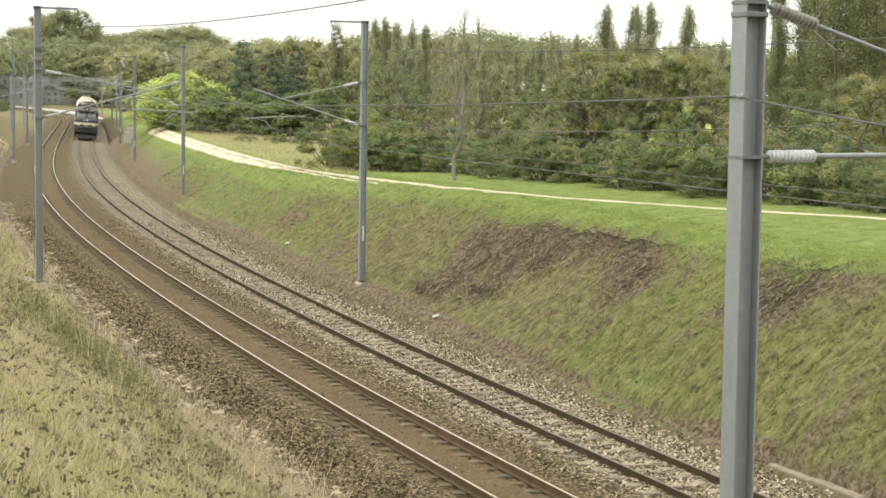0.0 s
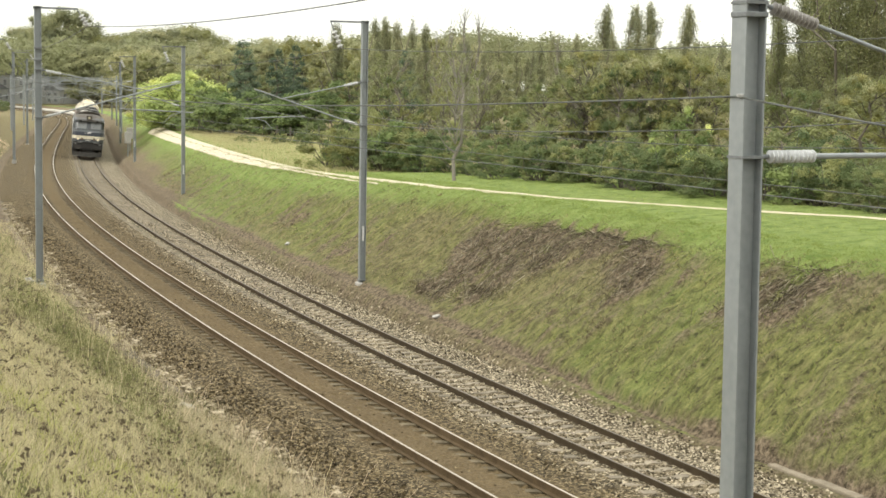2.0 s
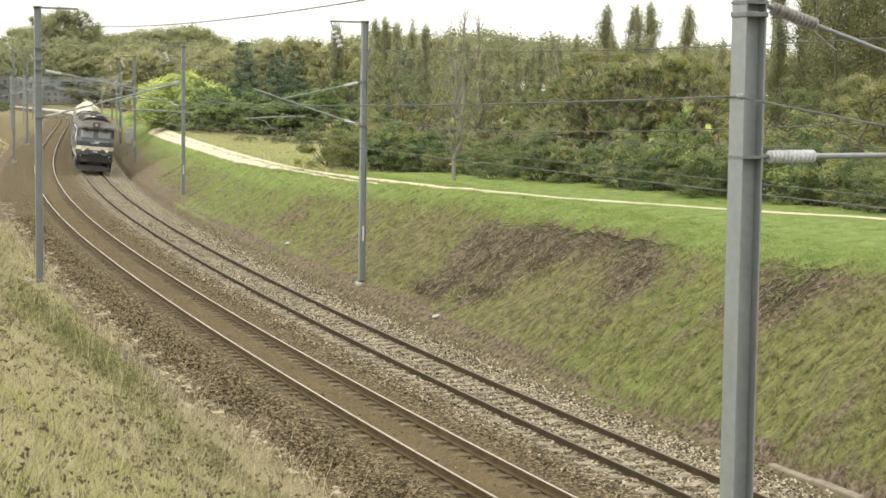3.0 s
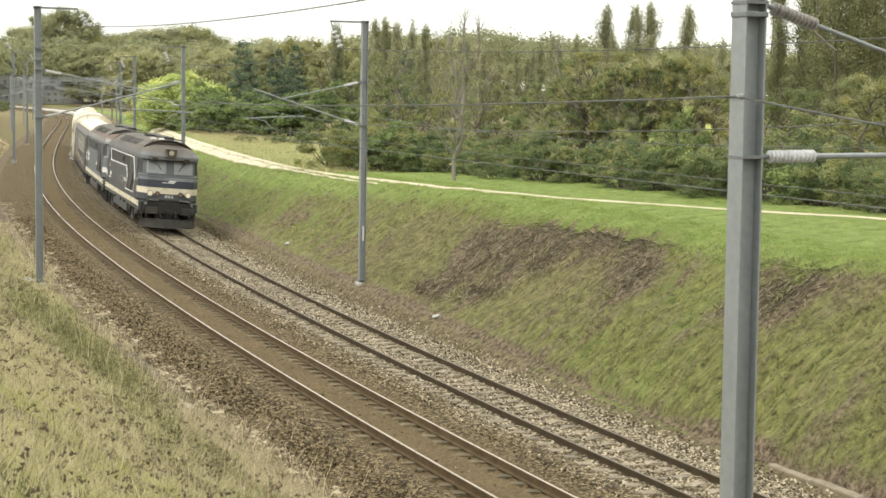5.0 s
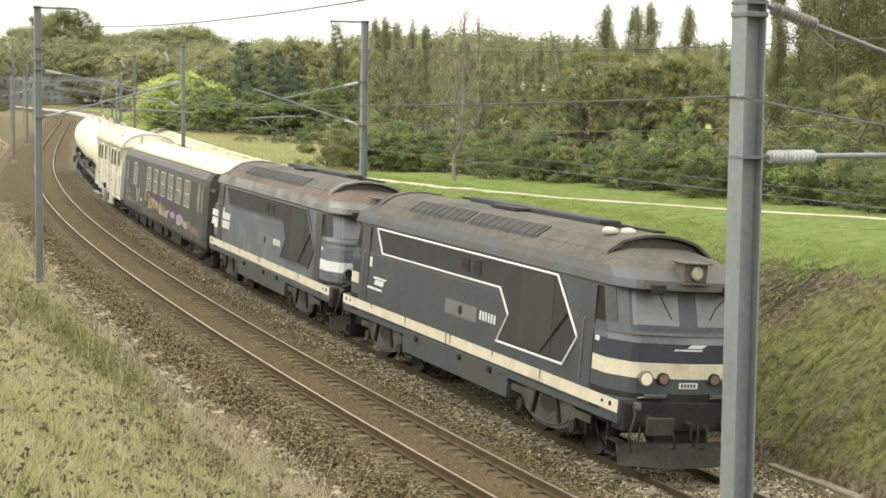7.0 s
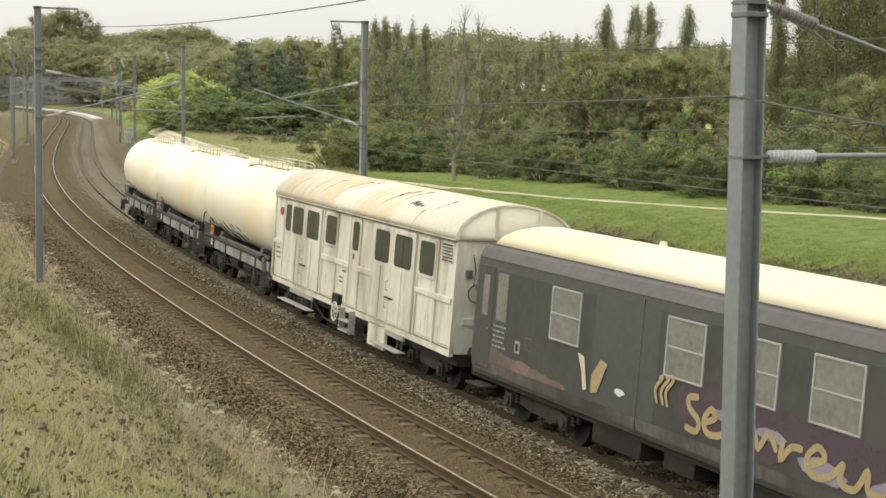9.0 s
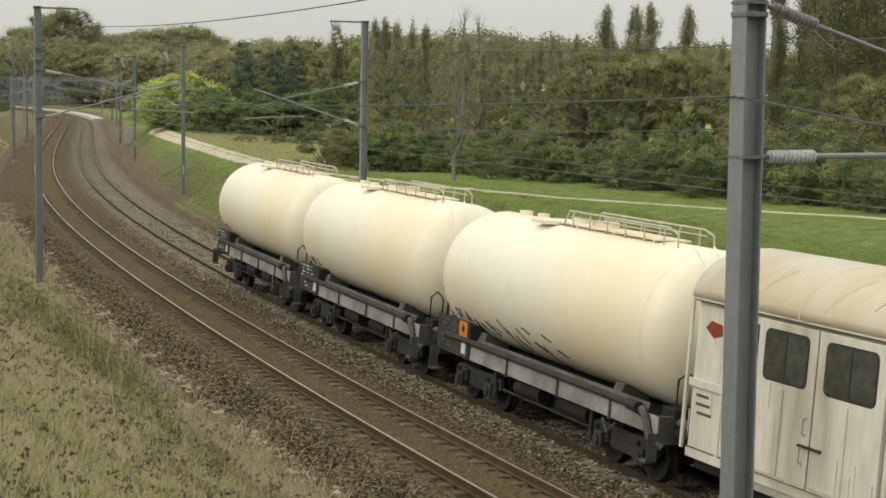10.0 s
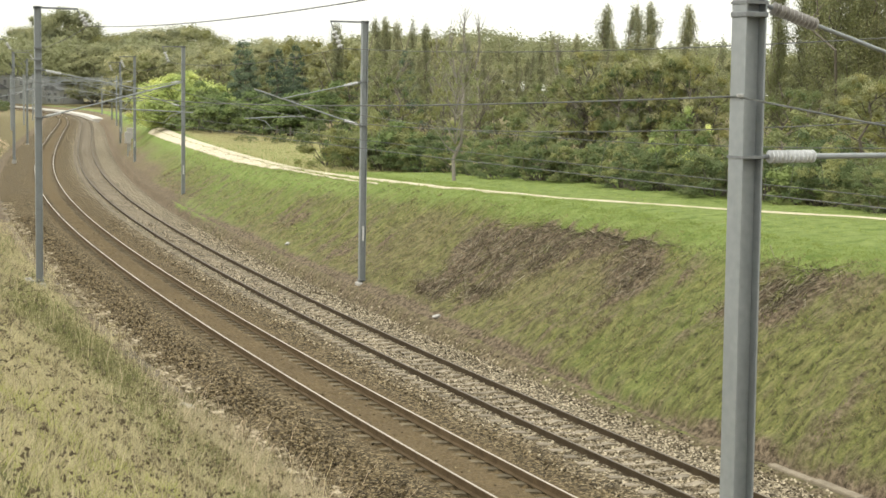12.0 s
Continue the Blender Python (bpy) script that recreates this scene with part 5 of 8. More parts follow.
def build_trough():
    """Concrete cable trough along the foot of the near bank."""
    tr = thing("cable_trough", "weathered concrete cable trough with separate lids", "cable trough", kind="structure")
    me = bpy.data.meshes.new("lid")
    bm = box(-0.47, 0.47, -0.16, 0.16, -0.1, 0.0, 0.012)
    bm.to_mesh(me)
    bm.free()
    me.materials.append(TROUGH)
    rnd = random.Random(2)
    for k in range(86):
        s = -13 + k * 0.97
        off = -7.25 if s < 40 else -7.25 + 0.012 * (s - 40)
        ob = new("lid", me)
        ob.parent = tr
        ob.matrix_basis = along(s, off + rnd.uniform(-0.03, 0.03), land_at(s, off) + rnd.uniform(-0.02, 0.035) - 0.03 * float(smooth01(-4, -13, s))) @ pose(0, 0, 0, rnd.uniform(-3, 3), rnd.uniform(-1.5, 1.5), rnd.uniform(-2, 2))
    # broken pale stone spilled along the trough
    rn = np.random.RandomState(23)
    n = 9000
    s = -16 + 70 * rn.uniform(0, 1, n) ** 1.2
    heap = np.array([noise.noise((q * 0.9, 4, 1)) for q in s])
    keep = rn.uniform(-0.55, 0.6, n) < heap
    s = s[keep]
    n = len(s)
    off = -6.86 + rn.normal(size=n) * 0.16
    z = -off * CANT - 0.2 - 0.064 - 0.24 * smooth01(-5.9, -7.3, off) + rn.uniform(-0.01, 0.05, n)
    x, y, t = axis(s)
    c = np.stack([x + np.sin(t) * off, y - np.cos(t) * off, z], -1)
    octa = np.array([(1, 0, 0), (-1, 0, 0), (0, 1, 0), (0, -1, 0), (0, 0, 1), (0, 0, -1)], float)
    tris = np.array([(0, 2, 4), (2, 1, 4), (1, 3, 4), (3, 0, 4), (2, 0, 5), (1, 2, 5), (3, 1, 5), (0, 3, 5)])
    size = (0.018 + 0.075 * rn.uniform(0, 1, (n, 1, 1)) ** 5) * rn.uniform(0.6, 1.3, (n, 6, 1)) * np.array((1.3, 1.3, 0.7))
    q, _ = np.linalg.qr(rn.normal(size=(n, 3, 3)) * 0.5 + np.eye(3) * 1.5)
    v = c[:, None] + np.einsum("kij,nj->kni", q, octa) * size
    me = bpy.data.meshes.new("rubble")
    me.from_pydata(v.reshape(-1, 3).tolist(), [], (np.arange(n)[:, None, None] * 6 + tris).reshape(-1, 3).tolist())
    tagged(hang("rubble", me, RUBBLE, None), "broken pale stones spilled along the cable trough", "stones", kind="stuff")
    # drain edging at the foot of the cutting
    dr = thing("drain_edging", "pale concrete drain edging at the foot of the cutting", "drain", kind="structure")
    for k in range(7):
        s = -15.1 - k * 1.5
        part("edging_slab", box(-0.74, 0.74, -0.22, 0.24, -0.25, 0.02, 0.03), SLEEPER, dr).matrix_basis = along(s, 3.52, -0.47 + rnd.uniform(-0.02, 0.02)) @ pose(0, 0, 0, rnd.uniform(-3, 3), 0, rnd.uniform(-2, 2))


# ---- the station end of the line ----
def build_station():
    plat = thing("station_platform", "pale concrete station platform with white edge", "platform", kind="structure")
    rows = []
    for s in np.arange(272, 437, 3.0):
        rows.append([place(s, o, z) for o, z in ((1.75, -0.6), (1.75, 0.2), (5.2, 0.24), (5.2, -0.6))])
    part("slab", loft(rows), PLATFORM, plat)
    for bearing, dist, w, d, h in ((-0.266, 462, 12, 9, 12.5), (-0.243, 470, 13, 7, 6.0), (-0.29, 455, 10, 9, 8.0)):
        x, y, z = spot(bearing, dist)
        m = Matrix.Translation((x, y, z)) @ Matrix.Rotation(-1.9, 4, "Z")
        b = thing("station_building", "grey rendered station building with slate roof", "building", "station buildings", m=m)
        part("wall", box(-w / 2, w / 2, -d / 2, d / 2, -0.5, h * 0.68), RENDER, b)
        part("roof", loft([[(x, -d / 2 - 0.3, h * 0.68), (x, 0, h), (x, d / 2 + 0.3, h * 0.68), (x, d / 2 + 0.3, h * 0.66), (x, -d / 2 - 0.3, h * 0.66)] for x in (-w / 2 - 0.3, w / 2 + 0.3)]), SLATE, b)
        for y in (-d * 0.3, 0, d * 0.3):
            for zf in (0.12, 0.42):
                part("window", box(w / 2 - 0.05, w / 2 + 0.04, y - 0.45, y + 0.45, h * zf, h * (zf + 0.13)), SLATE, b)
        for x in (-w * 0.3, 0, w * 0.3):
            part("window", box(x - 0.45, x + 0.45, d / 2 - 0.05, d / 2 + 0.04, h * 0.32, h * 0.5), SLATE, b)
    # portal frames that carry the wires over the station throat
    for s, top in ((166, 7.6), (205, 7.9), (248, 8.0), (290, 8.2)):
        g = thing("overhead_portal", "grey steel lattice portal spanning the tracks", "portal", "portals of the station throat", m=along(s, 0, 0))
        for y in (4.6, -9.2):
            part("post", box(-0.12, 0.12, y - 0.12, y + 0.12, -0.5, top + 0.4), GALV, g)
        for dz in (0.0, 0.55):
            part("chord", box(-0.06, 0.06, -9.2, 4.6, top - dz - 0.06, top - dz), GALV, g)
        for k in range(14):
            y0 = -9.2 + k * 13.8 / 14
            y1 = y0 + 13.8 / 14
            part("lattice_bar", rod((0, y0, top - (0.0 if k % 2 else 0.55)), (0, y1, top - (0.55 if k % 2 else 0.0)), 0.03, 5), GALV, g)
        for y in (0.0, -3.8):
            part("drop_tube", rod((0, y - 0.6, top - 0.55), (0, y - 0.6, 5.7), 0.04, 6), GALV, g)
            part("steady_arm", rod((0, y - 0.6, 5.9), (0, y + 0.3, 5.8), 0.025, 6), GALV, g)
    # two cabinets on posts beside the line
    for s, off in ((112, 3.9), (118, 4.3)):
        m = along(s, off, land_at(s, off))
        c = thing("trackside_cabinet", "pale grey trackside cabinet on a post", "cabinet", "trackside cabinets", m=m)
        part("post", rod((0, 0, -0.2), (0, 0, 1.4), 0.06, 8), GALV, c)
        part("housing", box(-0.25, 0.25, -0.3, 0.3, 1.2, 2.3, 0.03), CONCRETE, c)
    # field fence behind the meadow
    f = thing("field_fence", "old wooden post and wire fence", "fence")
    pts = []
    for k in range(12):
        x, y, z = spot(-0.115 + k * 0.0085, 141 - k * 3.4)
        part("fence_post", rod((x, y, z - 0.2), (x, y, z + 1.15), 0.06, 6, 0.05), BARK, f)
        pts.append(Vector((x, y, z + 1.0)))
    for dz in (0.0, -0.4):
        part("fence_wire", pipe([q + Vector((0, 0, dz)) for q in pts], 0.01, 4), WIRE, f)


# ---- train materials ----
LOCO_GREY = surf("grimy_slate_blue_paint", (0.056, 0.064, 0.071), (0.084, 0.093, 0.100), 1.0, 10, 0.5, 0, 0.02, stain=(0.080, 0.078, 0.070), stain_at=0.6)
LOCO_FADED = surf("faded_slate_blue_paint", (0.095, 0.107, 0.118), (0.15, 0.163, 0.175), 0.9, 9, 0.6, 0, 0.02, stain=(0.23, 0.245, 0.26), stain_at=0.6)
LOCO_SCRUBBED = surf("scrubbed_pale_blue_paint", (0.12, 0.14, 0.165), (0.175, 0.195, 0.215), 1.2, 9, 0.65, 0, 0.02)
LOCO_BLUE = surf("dark_blue_paint", (0.034, 0.041, 0.060), (0.050, 0.058, 0.080), 1.5, 14, 0.42, 0, 0.02)
CANT_GREY = surf("faded_blue_grey_paint", (0.085, 0.092, 0.100), (0.125, 0.134, 0.142), 1.2, 10, 0.6, 0, 0.03, stain=(0.10, 0.088, 0.072), stain_at=0.55)
CREAM = surf("cream_paint", (0.62, 0.56, 0.42), (0.78, 0.72, 0.56), 2, 16, 0.5, 0, 0.02, stain=(0.45, 0.38, 0.26), stain_at=0.68)
SOOT = surf("sooty_brown_roof", (0.08, 0.069, 0.057), (0.15, 0.132, 0.110), 1.0, 10, 0.85, 0, 0.08, stain=(0.06, 0.052, 0.046), stain_at=0.6)
PLATE_GREY = surf("pale_grey_plate", (0.15, 0.152, 0.15), (0.2, 0.202, 0.2), 1.2, 10, 0.6, 0, 0.02)
SOOT_RED = surf("reddish_brown_roof", (0.105, 0.075, 0.058), (0.19, 0.138, 0.108), 1.0, 10, 0.85, 0, 0.08, stain=(0.08, 0.066, 0.055), stain_at=0.58)
CANT_PALE = surf("pale_worn_grey_paint", (0.19, 0.19, 0.18), (0.29, 0.285, 0.27), 1.2, 10, 0.7, 0, 0.03, stain=(0.12, 0.105, 0.09), stain_at=0.56)
GRILLE = surf("dark_louvre", (0.030, 0.030, 0.030), (0.060, 0.058, 0.055), 2, 30, 0.7, 0.2, 0.1)
LOUVRE_LEAF = surf("dark_olive_grille", (0.036, 0.037, 0.034), (0.055, 0.056, 0.051), 1.5, 60, 0.6, 0.1, 0.2)
BLACK = surf("oily_black_running_gear", (0.010, 0.009, 0.008), (0.026, 0.023, 0.019), 2, 20, 0.75, 0.1, 0.15, stain=(0.045, 0.036, 0.027), stain_at=0.66)
BOGIE_GREY = surf("dusty_bogie_steel", (0.034, 0.031, 0.026), (0.068, 0.062, 0.053), 2, 16, 0.8, 0.1, 0.15, stain=(0.018, 0.016, 0.014), stain_at=0.58)
LOCO_BOGIE = surf("dusty_grey_truck_frame", (0.062, 0.058, 0.05), (0.115, 0.108, 0.094), 2, 16, 0.8, 0.1, 0.15, stain=(0.04, 0.036, 0.03), stain_at=0.56)
STEEL = surf("bare_steel", (0.25, 0.24, 0.23), (0.4, 0.39, 0.38), 2, 30, 0.45, 0.8, 0.05)
WHITE = surf("white_enamel", (0.7, 0.7, 0.68), (0.82, 0.82, 0.8), 2, 20, 0.5, 0, 0.01)
GLASS = surf("dusty_dark_glass", (0.028, 0.030, 0.030), (0.048, 0.050, 0.048), 1.5, 6, 0.12, 0, 0.0, spec=0.8)
CAB_GLASS = surf("dark_cab_glass", (0.014, 0.016, 0.013), (0.028, 0.03, 0.024), 1.5, 6, 0.3, 0, 0.0, spec=0.4)
# base colour paled to stand for sky reflected in the windscreen
SCREEN = surf("sky_paled_windscreen_glass", (0.14, 0.148, 0.15), (0.20, 0.21, 0.21), 1.2, 6, 0.3, 0, 0.0, spec=0.8)
LENS = lamp_mat("lit_lamp", (1.0, 0.88, 0.62), 0.5)
EMBLEM_RED = surf("chipped_red_enamel", (0.22, 0.03, 0.02), (0.36, 0.06, 0.04), 4, 20, 0.5)
CLEAR_LENS = surf("clear_lamp_glass", (0.42, 0.38, 0.26), (0.6, 0.55, 0.4), 9, 30, 0.15, 0, 0)
RED_LENS = surf("faded_red_lens", (0.17, 0.115, 0.095), (0.26, 0.185, 0.155), 4, 20, 0.2)
COACH = surf("grimy_charcoal_paint", (0.050, 0.054, 0.047), (0.074, 0.077, 0.068), 0.6, 6, 0.6, 0, 0.02, stain=(0.088, 0.084, 0.074), stain_at=0.62, stretch=(1, 1, 0.6))
COACH_SKIRT = surf("dusty_skirt_paint", (0.095, 0.09, 0.082), (0.17, 0.158, 0.145), 1.0, 8, 0.75, 0, 0.02, stain=(0.055, 0.052, 0.046), stain_at=0.58, stretch=(1, 1, 0.4))
COACH_PATCH = surf("repainted_grey_panel", (0.074, 0.08, 0.076), (0.092, 0.098, 0.092), 0.8, 6, 0.6, 0, 0.01)
COACH_LOW = surf("faded_orange_brown_paint", (0.17, 0.115, 0.088), (0.26, 0.18, 0.14), 1.2, 10, 0.7, 0, 0.03, stain=(0.11, 0.09, 0.085), stain_at=0.52)
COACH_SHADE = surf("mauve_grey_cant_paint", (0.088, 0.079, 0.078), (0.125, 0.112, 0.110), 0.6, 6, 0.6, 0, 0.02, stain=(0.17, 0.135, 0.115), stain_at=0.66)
ROOF_CREAM = surf("cream_white_roof", (0.78, 0.70, 0.50), (0.85, 0.78, 0.59), 0.3, 5, 0.6, 0, 0.01, stain=(0.76, 0.62, 0.38), stain_at=0.6)
VAN_WHITE = surf("grubby_white_paint", (0.70, 0.665, 0.55), (0.88, 0.85, 0.735), 0.8, 4, 0.55, 0, 0.02, stain=(0.40, 0.345, 0.245), stain_at=0.6, stretch=(1.8, 1.8, 0.4))
VAN_GRIME = surf("brown_run_grime", (0.47, 0.415, 0.31), (0.66, 0.605, 0.49), 6, 24, 0.7)
# lighter grey-green base stands for sky and trees reflected in the glass
VAN_PANE = surf("reflection_grey_green_glass", (0.05, 0.054, 0.04), (0.095, 0.10, 0.078), 1.5, 6, 0.2, 0, 0.0, spec=0.7)
RAIL_TUBE = surf("weathered_tube", (0.46, 0.42, 0.33), (0.68, 0.63, 0.52), 3, 20, 0.6)
VAN_ROOF = surf("stained_white_roof", (0.74, 0.68, 0.53), (0.84, 0.79, 0.66), 0.4, 6, 0.55, 0, 0.01, stain=(0.66, 0.48, 0.25), stain_at=0.56, stretch=(1.4, 0.5, 1))
TANK_WHITE = surf("cream_white_tank_paint", (0.97, 0.91, 0.73), (1.04, 0.98, 0.81), 0.25, 3, 0.42, 0, 0.004, stain=(0.97, 0.79, 0.46), stain_at=0.54, stretch=(0.7, 1, 1))
SOLE_GREY = surf("light_grey_frame_paint", (0.34, 0.335, 0.315), (0.46, 0.45, 0.425), 1.0, 8, 0.6, 0, 0.03, stain=(0.13, 0.118, 0.10), stain_at=0.6)
FRAME_GREY = surf("grimy_grey_frame_paint", (0.10, 0.096, 0.088), (0.17, 0.163, 0.15), 1.4, 12, 0.7, 0.1, 0.05, stain=(0.07, 0.062, 0.052), stain_at=0.58)
WIN_FRAME = surf("aluminium_window_frame", (0.42, 0.41, 0.38), (0.55, 0.54, 0.5), 2, 20, 0.5, 0.3, 0.02)
STEP_GREY = surf("worn_step_paint", (0.36, 0.34, 0.30), (0.5, 0.48, 0.43), 3, 20, 0.7, 0, 0.05)
ROOF_RUN = surf("ochre_run_off", (0.55, 0.44, 0.28), (0.68, 0.57, 0.40), 3, 20, 0.7)
BLIND = surf("dusty_pane_with_blind", (0.20, 0.20, 0.17), (0.29, 0.285, 0.25), 1.5, 8, 0.25, 0, 0.0)
ORANGE = surf("orange_hazard_plate", (0.62, 0.20, 0.03), (0.75, 0.27, 0.05), 4, 20, 0.5)
YELLOW_TAG = surf("ochre_spray_paint", (0.38, 0.29, 0.14), (0.48, 0.38, 0.20), 3, 20, 0.7)
LILAC_TAG = surf("lilac_spray_paint", (0.26, 0.23, 0.29), (0.34, 0.30, 0.37), 3, 20, 0.7)
PLUM_TAG = surf("plum_spray_paint", (0.065, 0.046, 0.056), (0.10, 0.066, 0.080), 3, 20, 0.7)
RUBBER = surf("black_rubber", (0.015, 0.015, 0.015), (0.035, 0.034, 0.033), 3, 30, 0.75, 0, 0.05)
RUST_STREAK = surf("rusty_joint", (0.10, 0.07, 0.045), (0.22, 0.165, 0.11), 2, 20, 0.8)
SPILL = surf("black_sludge", (0.02, 0.017, 0.014), (0.05, 0.043, 0.036), 3, 20, 0.5)


def rounded_panel(x0, x1, y0, y1, z0, z1, r=0.09):
    """A flat panel with rounded corners, standing in the side of a vehicle."""
    x0, x1 = min(x0, x1), max(x0, x1)
    outline = []
    for cx, cz, a in ((x1 - r, z1 - r, 0), (x0 + r, z1 - r, 1), (x0 + r, z0 + r, 2), (x1 - r, z0 + r, 3)):
        for k in range(5):
            t = (a + k / 4) * math.pi / 2
            outline.append((cx + r * math.cos(t), cz + r * math.sin(t)))
    return loft([[(x, y, z) for x, z in outline] for y in (y0, y1)])


# ---- running gear shared by the vehicles ----
def build_bogie(parent, xc, base, radius, style):
    """A two-axle truck: side frames, axle boxes, springs and wheel discs."""
    bog = part("bogie", box(xc - base / 2 - 0.2, xc + base / 2 + 0.2, -0.6, 0.6, radius - 0.12, radius + 0.22, 0.03), BLACK, parent)
    for side in (-1, 1):
        y = side * 1.02
        bm = bmesh.new()
        if style == "loco":
            # one deep plate hanging between the axles, with arms out to the axle boxes
            rings = []
            for x in np.linspace(-base / 2 - 0.66, base / 2 + 0.66, 49):
                lobe = max(0.0, 1 - (x / 1.18) ** 2) ** 0.5
                zl, zh = 0.74 - 0.42 * lobe, 0.90 + 0.10 * lobe
                rings.append([(xc + x, y + side * 0.26, zl), (xc + x, y + side * 0.30, zl), (xc + x, y + side * 0.30, zh), (xc + x, y + side * 0.26, zh)])
            add_loft(bm, rings)
            # black disc standing for the shaded opening; the plate itself is closed
            part("frame_opening", loft([[(xc + 0.34 * math.cos(k * math.tau / 18), y + side * q, 0.78 + 0.17 * math.sin(k * math.tau / 18)) for k in range(18)] for q in (0.27, 0.306)]), BLACK, bog)
            part("plate_rib", pipe([(xc + 1.02 * math.sin(a), y + side * 0.305, 0.76 - 0.36 * math.cos(a)) for a in np.linspace(-1.2, 1.2, 13)], 0.022, 5), LOCO_BOGIE, bog)
            for q in (-0.62, 0.62):
                part("damper", rod((xc + q, y + side * 0.33, 0.5), (xc + q * 0.7, y + side * 0.36, 1.0), 0.045, 8), BLACK, bog)
            for e in (-1, 1):
                part("axle_cap", rod((xc + e * base / 2, y + side * 0.3, 0.56), (xc + e * base / 2, y + side * 0.37, 0.56), 0.13, 14), BLACK, bog)
                part("sand_pipe", pipe([(xc + e * (base / 2 + 0.62), y + side * 0.2, 0.9), (xc + e * (base / 2 + 0.7), y + side * 0.1, 0.5), (xc + e * (base / 2 + 0.58), y - side * 0.25, 0.12)], 0.025), BLACK, bog)
        else:
            rings = []
            for x, zl, zh in ((-base / 2 - 0.42, 0.52, 0.74), (-base / 2 - 0.1, 0.5, 0.82), (-0.35, 0.36, 0.78), (0.35, 0.36, 0.78), (base / 2 + 0.1, 0.5, 0.82), (base / 2 + 0.42, 0.52, 0.74)):
                rings.append([(xc + x, y - 0.04, zl), (xc + x, y + 0.04, zl), (xc + x, y + 0.04, zh), (xc + x, y - 0.04, zh)])
            add_loft(bm, rings)
        part("side_frame", bm, LOCO_BOGIE if style == "loco" else BOGIE_GREY, bog)
        for e in (-1, 1):
            xw = xc + e * base / 2
            bm = bmesh.new()
            add_rod(bm, (xw, side * 0.68, radius), (xw, side * 0.82, radius), radius, 28)
            add_rod(bm, (xw, side * 0.62, radius), (xw, side * 0.68, radius), radius + 0.03, 28)
            add_rod(bm, (xw, side * 0.82, radius), (xw, side * 0.88, radius), 0.14, 16)
            part("wheel", bm, BLACK, bog)
            bm = bmesh.new()
            yb = y + side * (0.06 if style != "loco" else 0.0)
            add_box(bm, xw - 0.15, xw + 0.15, yb - 0.12, yb + 0.12, radius - 0.16, radius + 0.16, 0.02)
            add_rod(bm, (xw, yb + side * 0.1, radius), (xw, yb + side * 0.17, radius), 0.10, 14)
            part("axle_box", bm, BOGIE_GREY, bog)
            bm = bmesh.new()
            for q in (-0.24, 0.24):
                bs = bmesh.new()
                add_loft(bs, [[(xw + q + r * math.cos(k * math.tau / 10), yb + r * math.sin(k * math.tau / 10), radius + z) for k in range(10)]
                              for z, r in ((-0.02, 0.05), (0.0, 0.075), (0.04, 0.05), (0.07, 0.075), (0.11, 0.05), (0.14, 0.075), (0.18, 0.05), (0.21, 0.075), (0.25, 0.05))])
                part("spring", bs, BLACK, bog)
            bm.free()
    return bog


def build_buffers(parent, xend, sgn, z=1.06, reach=0.6, wide=False):
    for side in (-1, 1):
        y = side * 0.875
        bm = bmesh.new()
        add_rod(bm, (xend - sgn * reach, y, z), (xend - sgn * reach * 0.4, y, z), 0.13, 16)
        add_rod(bm, (xend - sgn * reach * 0.5, y, z), (xend - sgn * 0.06, y, z), 0.09, 16)
        buf = part("buffer", bm, BLACK, parent)
        bm = bmesh.new()
        if wide:
            add_box(bm, xend - sgn * 0.07, xend - sgn * 0.01, y - 0.29, y + 0.29, z - 0.17, z + 0.17, 0.025)
        else:
            add_rod(bm, (xend - sgn * 0.07, y, z), (xend - sgn * 0.02, y, z), 0.24, 20)
            add_rod(bm, (xend - sgn * 0.02, y, z), (xend, y, z), 0.24, 20, 0.16)
        part("buffer_head", bm, BOGIE_GREY if wide else BLACK, buf)
    bm = bmesh.new()
    add_rod(bm, (xend - sgn * reach, 0, z - 0.02), (xend - sgn * 0.25, 0, z - 0.02), 0.05, 8)
    add_pipe(bm, [(xend - sgn * 0.25, -0.07, z), (xend - sgn * 0.2, -0.08, z - 0.25), (xend - sgn * 0.22, 0, z - 0.42), (xend - sgn * 0.2, 0.08, z - 0.25), (xend - sgn * 0.25, 0.07, z)], 0.025)
    part("coupling", bm, BLACK, parent)
    for y in (-0.42, 0.38):
        part("brake_hose", pipe([(xend - sgn * reach, y, z - 0.08), (xend - sgn * 0.38, y, z - 0.1), (xend - sgn * 0.3, y * 0.9, z - 0.3), (xend - sgn * 0.32, y * 0.8, z - 0.48), (xend - sgn * 0.45, y * 0.75, z - 0.5)], 0.028), RUBBER, parent)


# ---- locomotive ----
LOCO_L = 17.09
NOSE = [(0.0, 0.0), (0.0, 0.12), (0.10, 0.74), (0.17, 0.82), (0.62, 1.0)]


def loco_ring(half, width, z, round_k=1.0):
    """Plan outline of the shell at one height: blunt nose with splayed corners at both ends."""
    quarter = [(half - dx * round_k, width * fy) for dx, fy in NOSE]
    side = [(half - 1.75, width), (half - 3.4, width), (half / 2.2, width)]
    q = quarter[1:] + side
    front = [(quarter[0][0], 0.0)]
    left = [(x, y) for x, y in q]
    ring = front + left + [(-x, y) for x, y in reversed(left)] + [(-front[0][0], 0.0)] + [(-x, -y) for x, y in left] + [(x, -y) for x, y in reversed(left)]
    return [Vector((x, y, z)) for x, y in ring]


